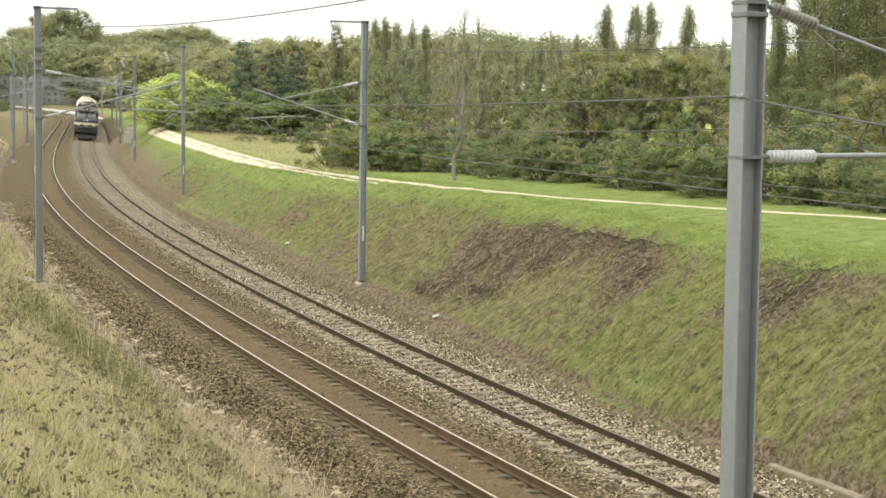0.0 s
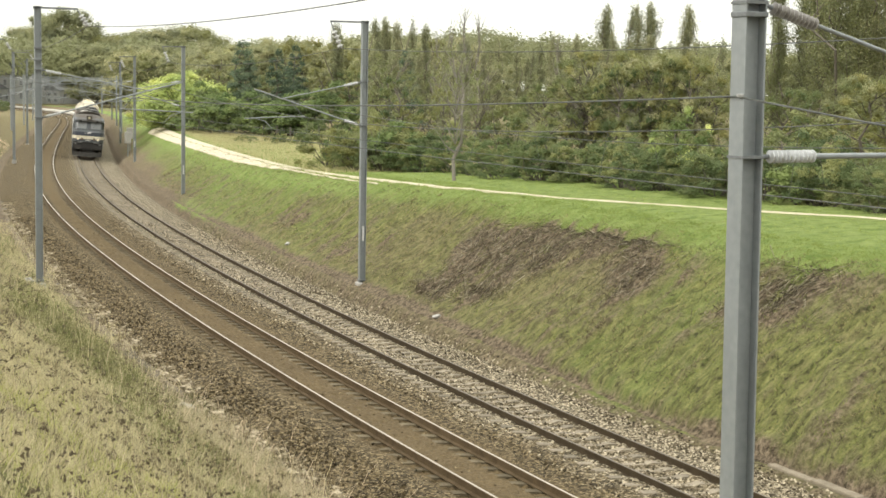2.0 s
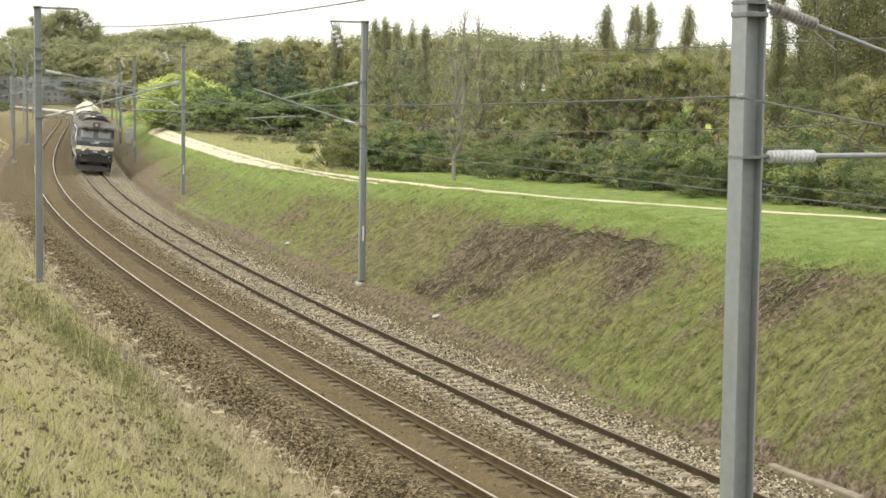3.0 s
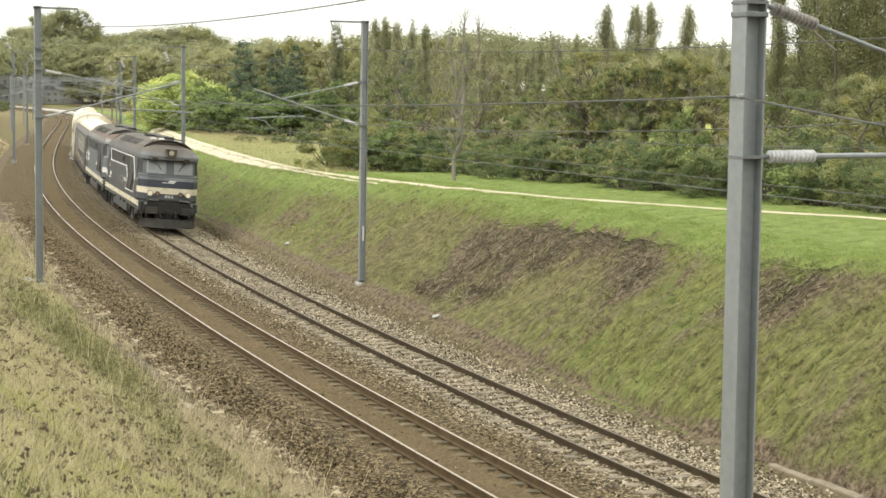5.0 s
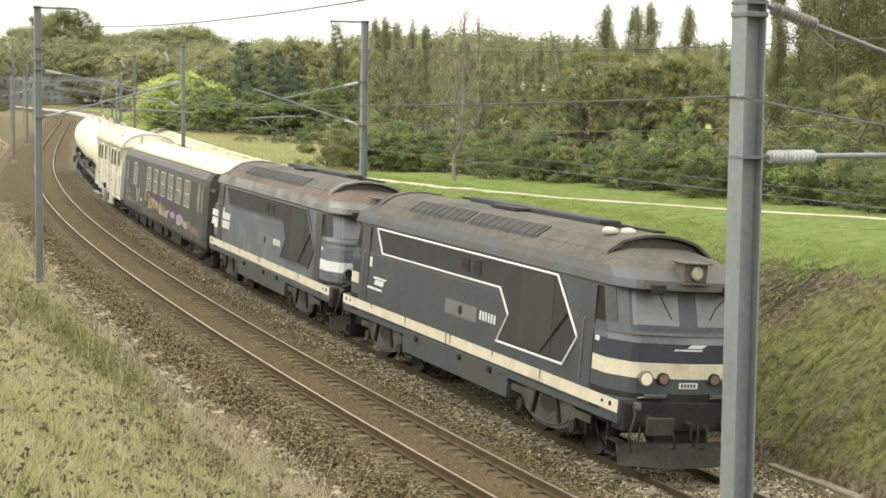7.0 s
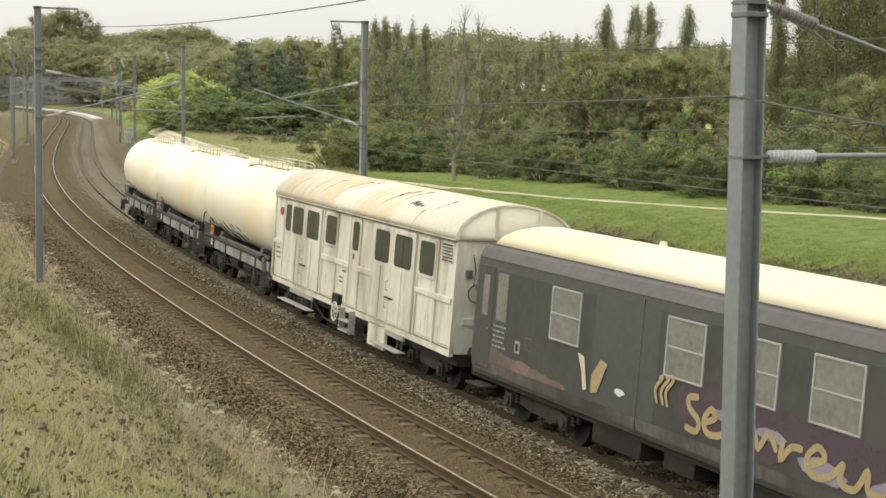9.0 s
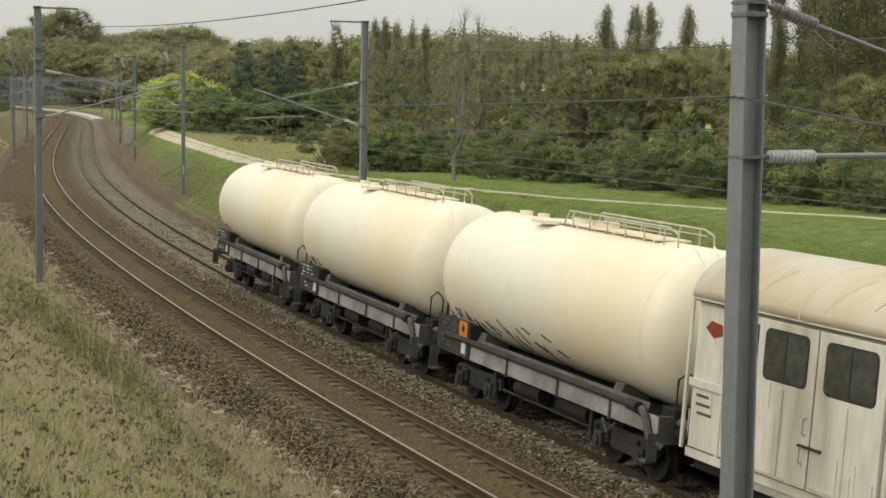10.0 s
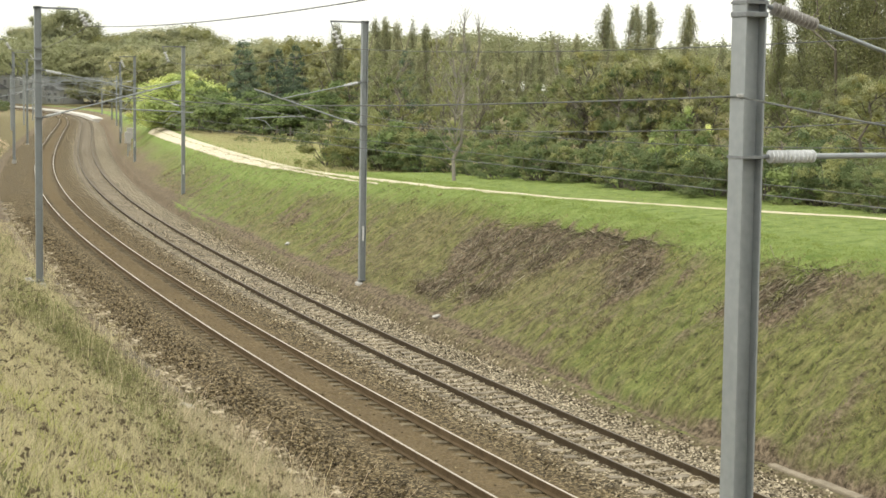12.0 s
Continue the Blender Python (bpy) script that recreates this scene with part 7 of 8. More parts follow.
        bm = bmesh.new()
        rnd = random.Random(3)
        for k in range(5):
            x = -half + 1.22
            while x < -half + 1.75:
                w = rnd.uniform(0.04, 0.13)
                add_box(bm, x, x + w, sgn * 1.452, sgn * 1.456, 2.02 - k * 0.11, 2.06 - k * 0.11)
                x += w + 0.045
        part("side_marks", bm, WIN_FRAME, body)
        part("label_plate", box(-half + 2.3, -half + 2.52, sgn * 1.452, sgn * 1.462, 1.6, 1.86), WIN_FRAME, body)
        part("label_card", box(-half + 2.36, -half + 2.46, sgn * 1.462, sgn * 1.466, 1.64, 1.8), BLACK, body)
        part("hatch", box(-half + 2.75, -half + 3.05, sgn * 1.45, sgn * 1.456, 1.72, 2.0, 0.004), COACH_SKIRT, body)
        part("hatch_lid", box(-half + 2.78, -half + 3.02, sgn * 1.456, sgn * 1.459, 1.75, 1.97), COACH, body)
        # side seam
        part("seam", box(hx - 16.56, hx - 16.5, sgn * 1.45, sgn * 1.462, 0.98, 3.4), COACH_SHADE, body)
    # spray paint on the near side
    y = -1.4545
    rnd = random.Random(9)

    def blob(cx, cz, w, h, mat_b, lift, k=9):
        pts = [(cx + w * 0.5 * math.cos(a * math.tau / k) * rnd.uniform(0.75, 1.1), cz + h * 0.5 * math.sin(a * math.tau / k) * rnd.uniform(0.7, 1.15)) for a in range(k)]
        bm = loft([[(px, y - lift - t, max(1.21, pz)) for px, pz in pts] for t in (0, 0.002)])
        part("paint_patch", bm, mat_b, body)

    x49 = hx - (49.6 - 34.18)
    for k in range(5):
        blob(x49 + 1.2 + k * 1.7, 1.74 + rnd.uniform(-0.06, 0.08), 2.3, 1.06, PLUM_TAG, 0.001 + k * 0.0015)
    for k, (dx, dz, w, h) in enumerate(((2.0, 1.78, 1.5, 0.26), (3.0, 1.72, 0.9, 0.22), (4.4, 1.45, 1.3, 0.42), (6.0, 1.42, 1.2, 0.4), (7.6, 1.55, 1.6, 0.34), (9.4, 1.5, 1.9, 0.46), (10.9, 1.4, 1.3, 0.36))):
        blob(x49 + dx, dz, w, h, LILAC_TAG, 0.010 + k * 0.0012, 7)

    for k, (dx, dz, w, h) in enumerate(((9.2, 1.32, 1.3, 0.2), (11.8, 1.42, 1.1, 0.4))):
        blob(x49 + dx, dz, w, h, YELLOW_TAG if k == 0 else COACH_LOW, 0.0185 + k * 0.001, 8)

    def stroke(pts, r=0.06):
        sm = []
        for k in range(len(pts) - 1):
            p0, p1, p2, p3 = (pts[min(max(k + d, 0), len(pts) - 1)] for d in (-1, 0, 1, 2))
            for u in (0, 0.25, 0.5, 0.75):
                sm.append(tuple(0.5 * (2 * p1[i] + (p2[i] - p0[i]) * u + (2 * p0[i] - 5 * p1[i] + 4 * p2[i] - p3[i]) * u * u + (3 * p1[i] - p0[i] - 3 * p2[i] + p3[i]) * u ** 3) for i in (0, 1)))
        sm.append(pts[-1])
        rings = []
        for k, (px, pz) in enumerate(sm):
            (ax, az), (cx, cz) = sm[max(k - 1, 0)], sm[min(k + 1, len(sm) - 1)]
            ln = math.hypot(cx - ax, cz - az) or 1
            w = r * (0.7 if k in (0, len(sm) - 1) else 1.0)
            nx, nz = -(cz - az) / ln * w, (cx - ax) / ln * w
            lift = 0.0165 + 0.00012 * k
            rings.append([(px + nx, y - lift, pz + nz), (px - nx, y - lift, pz - nz), (px - nx, y - lift - 0.003, pz - nz), (px + nx, y - lift - 0.003, pz + nz)])
        bm = loft(rings)
        part("paint_stroke", bm, YELLOW_TAG, body, "ochre looping spray-paint stroke")

    x = x49 + 0.5
    stroke([(x + 0.45, 1.95), (x + 0.15, 1.9), (x + 0.2, 1.72), (x + 0.5, 1.55), (x + 0.45, 1.36), (x + 0.1, 1.38)])
    stroke([(x + 0.65, 1.55), (x + 1.0, 1.7), (x + 0.85, 1.82), (x + 0.65, 1.6), (x + 0.8, 1.4), (x + 1.2, 1.45), (x + 1.6, 1.75)])
    stroke([(x + 1.6, 1.75), (x + 1.65, 1.4), (x + 1.75, 1.65), (x + 2.1, 1.72), (x + 2.25, 1.45), (x + 2.5, 1.75), (x + 2.75, 1.5)])
    stroke([(x + 2.9, 1.75), (x + 2.85, 1.4), (x + 3.1, 1.65), (x + 3.4, 1.68)])
    stroke([(x + 3.5, 1.45), (x + 3.95, 1.65), (x + 3.75, 1.8), (x + 3.5, 1.55), (x + 3.7, 1.34), (x + 4.1, 1.42), (x + 4.4, 1.7)])
    stroke([(x + 4.4, 1.7), (x + 4.35, 1.4), (x + 4.7, 1.36), (x + 4.95, 1.7), (x + 5.0, 1.4), (x + 5.4, 1.4), (x + 6.0, 1.6), (x + 6.3, 1.7)], 0.06)
    for dx in (-0.95, -0.75, -0.6):
        stroke([(x + dx + 0.1, 2.35 + dx * 0.3), (x + dx + 0.22, 2.1), (x + dx, 1.85), (x + dx + 0.1, 1.6)], 0.04)
    for dx, lean in ((-3.6, -0.25), (-3.2, 0.25)):
        bm = loft([[(x + dx - lean * 0.2, y - 0.018 - t, 1.35), (x + dx + 0.2, y - 0.018 - t, 1.4), (x + dx + 0.26 + lean, y - 0.018 - t, 2.0), (x + dx + lean, y - 0.018 - t, 2.05), (x + dx - 0.05, y - 0.018 - t, 1.7)] for t in (0, 0.003)])
        part("paint_stroke", bm, YELLOW_TAG if lean > 0 else CREAM, body)
    blob(x - 2.2, 1.55, 0.4, 0.16, WHITE, 0.012)
    # underframe
    part("sole", box(-half, half, -1.3, 1.3, 0.74, 0.9), BLACK, coach)
    rnd = random.Random(5)
    for k, (a, c) in enumerate(((-6.2, -4.4), (-3.6, -2.6), (-1.8, 0.4), (1.2, 2.2), (3.2, 5.6))):
        part("equipment_box", box(a, c, -1.25, -0.5, 0.36 + 0.06 * (k % 2), 0.8, 0.02), BLACK, coach)
        part("equipment_box", box(a, c, 0.5, 1.25, 0.36, 0.8, 0.02), BLACK, coach)
    for e in (-1, 1):
        build_bogie(coach, e * (hx - 3.4), 2.5, 0.46, "coach")
        build_buffers(coach, e * hx, e)
        part("gangway", box(e * (hx - 0.48), e * (hx - 0.1), -0.55, 0.55, 1.25, 3.45, 0.06), RUBBER, coach)
        for y in (-1.2, 1.2):
            part("tail_light", rod((e * (half + 0.0), y, 3.1), (e * (half + 0.08), y, 3.1), 0.09, 12), BLIND, coach)
    for d in (45.0, 41.0, 53.0, 37.0):
        part("roof_vent", rod((hx - (d - 34.18), 0.3, 4.2), (hx - (d - 34.18), 0.3, 4.32), 0.1, 12, 0.07), ROOF_CREAM, coach)
    return coach


# ---- white service van ----
VAN_L = 16.5


def build_van():
    """Spray-train van: panelled sides, double doors, arched roof."""
    hx = VAN_L / 2
    D0 = 58.45
    van = thing("service_van", "grubby white panelled railway service van with stained arched roof", "railway van", "train")
    half = hx - 0.6
    body = part("body", box(-half, half, -1.44, 1.44, 1.0, 3.72, 0.02), VAN_WHITE, van)
    arch = [(1.56 * math.sin(a), 3.72 + 0.9 * math.cos(a)) for a in np.linspace(-math.pi / 2, math.pi / 2, 21)]
    arch = [(y, 3.70 + (z - 3.72) * 0.99) for y, z in arch]
    part("roof", loft([[(x, y, z) for y, z in arch] for x in (-half - 0.06, half + 0.06)]), VAN_ROOF, van, "cream-white arched roof with ochre stains", True)
    for e in (-1, 1):
        part("end_rib", loft([[(e * (half + 0.065) + t, y * k, 3.71 + (z - 3.71) * k) for y, z in arch for k in (1,)] + [(e * (half + 0.065) + t, y * 0.95, 3.71 + (z - 3.71) * 0.95) for y, z in reversed(arch)] for t in (-0.03, 0.02)]), VAN_WHITE, van)
        for y in (-0.55, 0.55):
            part("end_stiffener", box(e * (half + 0.06), e * (half + 0.1), y - 0.04, y + 0.04, 3.74, 4.5), VAN_WHITE, van)
        part("end_panel", box(e * half, e * (half + 0.035), -1.2, 1.2, 1.7, 1.85), VAN_WHITE, van)
        coil = [(e * (half + 0.05), -0.95 + 0.17 * math.cos(a), 2.45 + 0.2 * math.sin(a)) for a in np.linspace(1.9, 14.0, 34)]
        part("end_cable", pipe([(e * (half + 0.04), -1.05, 3.35), (e * (half + 0.05), -0.98, 3.0), *coil, (e * (half + 0.08), -0.85, 1.7), (e * (half + 0.15), -0.7, 1.1)], 0.014), BLACK, van)
        part("end_socket", box(e * half, e * (half + 0.09), -1.22, -1.06, 2.82, 3.0, 0.02), FRAME_GREY, van)

    def X(d):
        return hx - (d - D0)

    for sgn in (-1, 1):
        y = sgn * 1.44
        part("eave", box(-half - 0.06, half + 0.06, y - sgn * 0.05, y + sgn * 0.115, 3.66, 3.72, 0.012), VAN_WHITE, body)
        for a, c in ((74.4, 73.4), (69.35, 66.8), (66.0, 64.85), (61.6, 59.2)):
            part("waist_rail", box(X(a), X(c), y, y + sgn * 0.05, 2.16, 2.30, 0.01), VAN_WHITE, body)
        for d in (74.5, 73.45, 69.32, 68.0, 66.85, 65.95, 64.9, 61.5, 60.2, 59.05):
            part("post", box(X(d) - 0.035, X(d) + 0.035, y, y + sgn * 0.045, 1.05, 3.66), VAN_WHITE, body)
            part("joint", box(X(d) - 0.062, X(d) - 0.035, y, y + sgn * 0.004, 1.06, 3.65), RUST_STREAK, body)
        part("solebar", box(-half, half, y - sgn * 0.08, y + sgn * 0.03, 0.94, 1.1), VAN_WHITE, body)
        # windows in the side
        for d0, d1 in ((73.25, 72.5), (69.04, 68.1), (61.37, 60.45)):
            fr = part("window", box(X(d0) - 0.1, X(d1) + 0.1, y, y + sgn * 0.03, 2.58, 3.55, 0.02), VAN_WHITE, body)
            part("seal", rounded_panel(X(d0) - 0.03, X(d1) + 0.03, y + sgn * 0.02, y + sgn * 0.034, 2.66, 3.47, 0.12), RUBBER, fr)
            part("pane", rounded_panel(X(d0), X(d1), y + sgn * 0.02, y + sgn * 0.038, 2.69, 3.44), VAN_PANE, fr)
        # double doors on both halves, proud of the side
        for a, m_, c in ((72.52, 71.0, 69.4), (64.75, 63.25, 61.6)):
            for p, q in ((a, m_), (m_, c)):
                door = part("door", box(X(p) + 0.02, X(q) - 0.02, y, y + sgn * 0.09, 1.12, 3.6, 0.015), VAN_WHITE, body)
                part("pane", rounded_panel(X(p) + 0.24, X(q) - 0.24, y + sgn * 0.085, y + sgn * 0.098, 2.68, 3.43), VAN_PANE, door)
                part("glazing_bar", box((X(p) + X(q)) / 2 - 0.012, (X(p) + X(q)) / 2 + 0.012, y + sgn * 0.09, y + sgn * 0.105, 2.69, 3.42), RUBBER, door)
                part("seal", rounded_panel(X(p) + 0.2, X(q) - 0.2, y + sgn * 0.08, y + sgn * 0.093, 2.64, 3.47, 0.12), RUBBER, door)
                part("gap", box(X(p) - 0.018, X(p) + 0.018, y, y + sgn * 0.02, 1.12, 3.6), RUST_STREAK, door)
                mid = (X(p) + X(q)) / 2
                part("door_rib", box(mid - 0.025, mid + 0.025, y + sgn * 0.08, y + sgn * 0.115, 1.18, 2.55), VAN_WHITE, door)
            part("handle", pipe([(X(m_) - 0.12, y + sgn * 0.09, 1.95), (X(m_) - 0.12, y + sgn * 0.15, 1.97), (X(m_) - 0.12, y + sgn * 0.15, 2.2), (X(m_) - 0.12, y + sgn * 0.09, 2.22)], 0.012), STEEL, body)
            part("latch", box(X(m_) - 0.25, X(m_) + 0.3, y + sgn * 0.09, y + sgn * 0.13, 1.76, 1.80), BOGIE_GREY, body)
            part("latch_bar", pipe([(X(m_) - 0.15, y + sgn * 0.1, 1.5), (X(m_) - 0.15, y + sgn * 0.15, 1.52), (X(m_) - 0.15, y + sgn * 0.15, 1.75), (X(m_) - 0.15, y + sgn * 0.1, 1.78)], 0.012), STEEL, body)
            b0 = a if a > 70 else 63.6
            part("valance", box(X(b0 - 0.1), X(c + 0.6), y - sgn * 0.06, y + sgn * 0.0, 0.80, 0.93, 0.006), STEP_GREY, van)
            part("footboard", box(X(b0 + 0.4), X(c + 0.4), y - sgn * 0.02, y + sgn * 0.24, 0.52, 0.55, 0.006), STEP_GREY, van, "worn pale footboard")
            for d in (b0 + 0.1, (b0 + c) / 2, c + 0.7):
                part("board_bracket", box(X(d) - 0.015, X(d) + 0.015, y - sgn * 0.04, y + sgn * 0.0, 0.53, 0.98), FRAME_GREY, van)
        # narrow crew door
        door = part("crew_door", box(X(66.72), X(65.92), y, y + sgn * 0.04, 1.12, 3.6, 0.01), VAN_WHITE, body)
        part("pane", rounded_panel(X(66.54), X(66.08), y + sgn * 0.035, y + sgn * 0.05, 2.74, 3.45), VAN_PANE, door)
        part("seal", rounded_panel(X(66.58), X(66.04), y + sgn * 0.03, y + sgn * 0.044, 2.70, 3.49, 0.12), RUBBER, door)
        part("red_sticker", box(X(66.48), X(66.32), y + sgn * 0.04, y + sgn * 0.045, 2.45, 2.6), RED_LENS, door)
        for z in (0.45, 0.72):
            part("crew_step", box(X(66.75), X(65.95), y - sgn * 0.02, y + sgn * 0.24, z, z + 0.035), STEP_GREY, van)
        for d in (66.78, 65.92):
            part("step_cheek", box(X(d) - 0.015, X(d) + 0.015, y + sgn * 0.02, y + sgn * 0.2, 0.42, 1.05), STEP_GREY, van)
        # handbrake wheel
        bm = bmesh.new()
        cxx = X(67.35)
        for k in range(16):
            a0, a1 = k * math.tau / 16, (k + 1) * math.tau / 16
            add_rod(bm, (cxx + 0.26 * math.cos(a0), y + sgn * 0.16, 0.86 + 0.26 * math.sin(a0)), (cxx + 0.26 * math.cos(a1), y + sgn * 0.16, 0.86 + 0.26 * math.sin(a1)), 0.022, 6)
        for k in range(5):
            a0 = k * math.tau / 5
            add_rod(bm, (cxx, y + sgn * 0.16, 0.86), (cxx + 0.26 * math.cos(a0), y + sgn * 0.16, 0.86 + 0.26 * math.sin(a0)), 0.016, 6)
        add_rod(bm, (cxx, y - sgn * 0.1, 0.86), (cxx, y + sgn * 0.18, 0.86), 0.04, 8)
        part("brake_wheel", bm, VAN_WHITE, van, "cream handbrake wheel")
        part("brake_box", box(X(67.75), X(67.2), y, y + sgn * 0.14, 1.05, 1.35, 0.02), BLACK, van)
        part("side_tank", box(X(64.8), X(63.5), y - sgn * 0.07, y + sgn * 0.03, 0.36, 0.98, 0.012), VAN_WHITE, van)
        part("plate_rib", box(X(64.12), X(64.06), y + sgn * 0.03, y + sgn * 0.045, 0.38, 0.96), STEP_GREY, van)
        part("grime_edge", box(-half, half, y, y + sgn * 0.033, 1.095, 1.115), RUST_STREAK, body)
        part("vent", box(X(59.95), X(59.3), y, y + sgn * 0.02, 3.1, 3.58), VAN_WHITE, body)
        for k in range(6):
            part("vent_slat", box(X(59.92), X(59.33), y + sgn * 0.015, y + sgn * 0.05, 3.13 + k * 0.075, 3.16 + k * 0.075), FRAME_GREY, body)
        # runs of grime below the frames and along the door edges
        rg = random.Random(55)
        for k in range(70):
            d = rg.uniform(59.2, 74.5)
            on_door = 61.6 < d < 64.75 or 69.4 < d < 72.52
            q = 0.091 if on_door else 0.0
            z1 = rg.choice((2.15, 2.62, 1.75, 2.05, 1.55))
            ln, w = rg.uniform(0.25, 0.8), rg.uniform(0.008, 0.028)
            z0 = max(1.13, z1 - ln)
            part("grime_run", loft([[(X(d) - w, y + sgn * (q + e), z1), (X(d) + w, y + sgn * (q + e), z1), (X(d) + w * 0.6, y + sgn * (q + e), (z0 + z1) / 2), (X(d) + w * 0.15, y + sgn * (q + e), z0), (X(d) - w * 0.15, y + sgn * (q + e), z0), (X(d) - w * 0.5, y + sgn * (q + e), (z0 + z1) / 2)] for e in (0.0, 0.002 + 0.0003 * (k % 9))]), VAN_GRIME, body)
        # splashed dirt along the foot of each door leaf and panel
        for a, c, q in ((72.5, 71.02, 0.091), (70.98, 69.42, 0.091), (64.73, 63.27, 0.091), (63.23, 61.62, 0.091), (69.25, 68.05, 0.0), (67.95, 66.9, 0.0), (61.4, 60.25, 0.0), (60.15, 59.1, 0.0), (66.7, 65.94, 0.041)):
            xs = np.linspace(X(a), X(c), 15)
            hs = [1.16 + 0.03 * rg.random() for _ in xs]
            part("splash", loft([[(px, y + sgn * (q + e), zz) for px, z in zip(xs, hs) for zz in (1.125, z)][0::2] + [(px, y + sgn * (q + e), z) for px, z in reversed(list(zip(xs, hs)))] for e in (0.0, 0.0015)]), VAN_GRIME, body)
        # thin dark strip drawn as the shadow under the eave
        part("gutter", box(-half, half, y + sgn * 0.02, y + sgn * 0.1, 3.64, 3.655), RUST_STREAK, body)
        bm = bmesh.new()
        rnd = random.Random(12)
        for d, z in ((74.2, 2.0), (74.2, 1.85), (74.15, 1.7), (67.6, 1.8), (67.6, 1.68), (67.4, 2.0)):
            add_box(bm, X(d), X(d) + rnd.uniform(0.25, 0.5), y, y + sgn * 0.006, z, z + 0.05)
        part("side_marks", bm, FRAME_GREY, body)
        part("emblem", loft([[(X(74.1), y + sgn * t, 3.2), (X(73.85), y + sgn * t, 3.05), (X(73.6), y + sgn * t, 3.12), (X(73.62), y + sgn * t, 3.3), (X(73.95), y + sgn * t, 3.34)] for t in (0, 0.006)]), EMBLEM_RED, body, "red emblem")
    # spills on the roof
    rnd = random.Random(21)
    def run_off(d, a0, length, wd, material, lift, slant=0.12):
        rings = []
        for k in range(9):
            u = k / 8
            a = a0 - length * u
            w = wd * (1 - 0.75 * u) * (0.8 + 0.4 * rnd.random())
            cx = X(d) - slant * u + rnd.uniform(-0.012, 0.012)
            rings.append([(cx + sx * w, (1.556 + q) * math.sin(a), 3.70 + (0.892 + q) * math.cos(a)) for sx, q in ((-1, 0), (1, 0), (1, lift), (-1, lift))])
        part("roof_spill", loft(rings), material, van)

    for d, a0, ln, wd in ((69.6, -0.5, 0.12, 0.03), (67.9, -0.34, 0.1, 0.05), (67.4, -0.26, 0.09, 0.07), (64.3, -0.5, 0.2, 0.045), (64.0, -0.36, 0.12, 0.06), (63.4, -0.28, 0.09, 0.11),
                          (61.7, -1.0, 0.1, 0.03), (60.9, -0.5, 0.1, 0.05)):
        run_off(d, a0, ln, wd, SPILL, 0.009)
        run_off(d + 0.02, a0 - ln * 0.7, rnd.uniform(0.3, 0.6), wd * 0.35, RUST_STREAK, 0.006, 0.3)
    for d, a0, ln, wd in ((72.4, -0.7, 0.7, 0.1), (70.6, -0.6, 0.8, 0.07), (68.2, -0.5, 0.8, 0.05), (66.2, -0.62, 0.7, 0.05), (65.7, -0.55, 0.75, 0.04), (65.2, -0.6, 0.6, 0.05), (64.5, -0.6, 0.7, 0.05)):
        run_off(d, a0, ln, wd, ROOF_RUN, 0.0045, 0.35)
    # soot round a broken vent
    for d, a0, ln, wd in ((62.75, -0.76, 0.16, 0.14), (62.5, -0.82, 0.12, 0.2), (62.2, -0.86, 0.07, 0.12), (62.95, -0.84, 0.1, 0.07)):
        run_off(d, a0, ln, wd, SPILL, 0.010 + 0.002 * wd, 0.0)
    for d in (71.5, 67.8, 64.4, 61.2):
        part("roof_seam", loft([[(X(d) + t, y * 1.004, 3.70 + (z - 3.70) * 1.004) for y, z in arch] + [(X(d) + t, y * 0.99, 3.70 + (z - 3.70) * 0.99) for y, z in reversed(arch)] for t in (-0.015, 0.015)]), VAN_ROOF, van)
    part("underframe", box(-half, half, -1.25, 1.25, 0.72, 1.0), BLACK, van)
    for a, c, z in ((-2.6, -1.3, 0.34), (-1.0, 0.6, 0.42), (0.9, 2.7, 0.3)):
        part("battery_box", box(a, c, -1.12, 1.12, z, 0.76, 0.02), BLACK, van)
    for sgn in (-1, 1):
        part("truss_rod", pipe([(-4.4, sgn * 1.15, 0.8), (-2.9, sgn * 1.15, 0.36), (2.9, sgn * 1.15, 0.36), (4.4, sgn * 1.15, 0.8)], 0.035, 6), BOGIE_GREY, van)
    for e in (-1, 1):
        build_bogie(van, e * (hx - 2.75), 2.0, 0.46, "wagon")
        build_buffers(van, e * hx, e)
    return van


# ---- tank wagon ----
TANK_L = 11.5


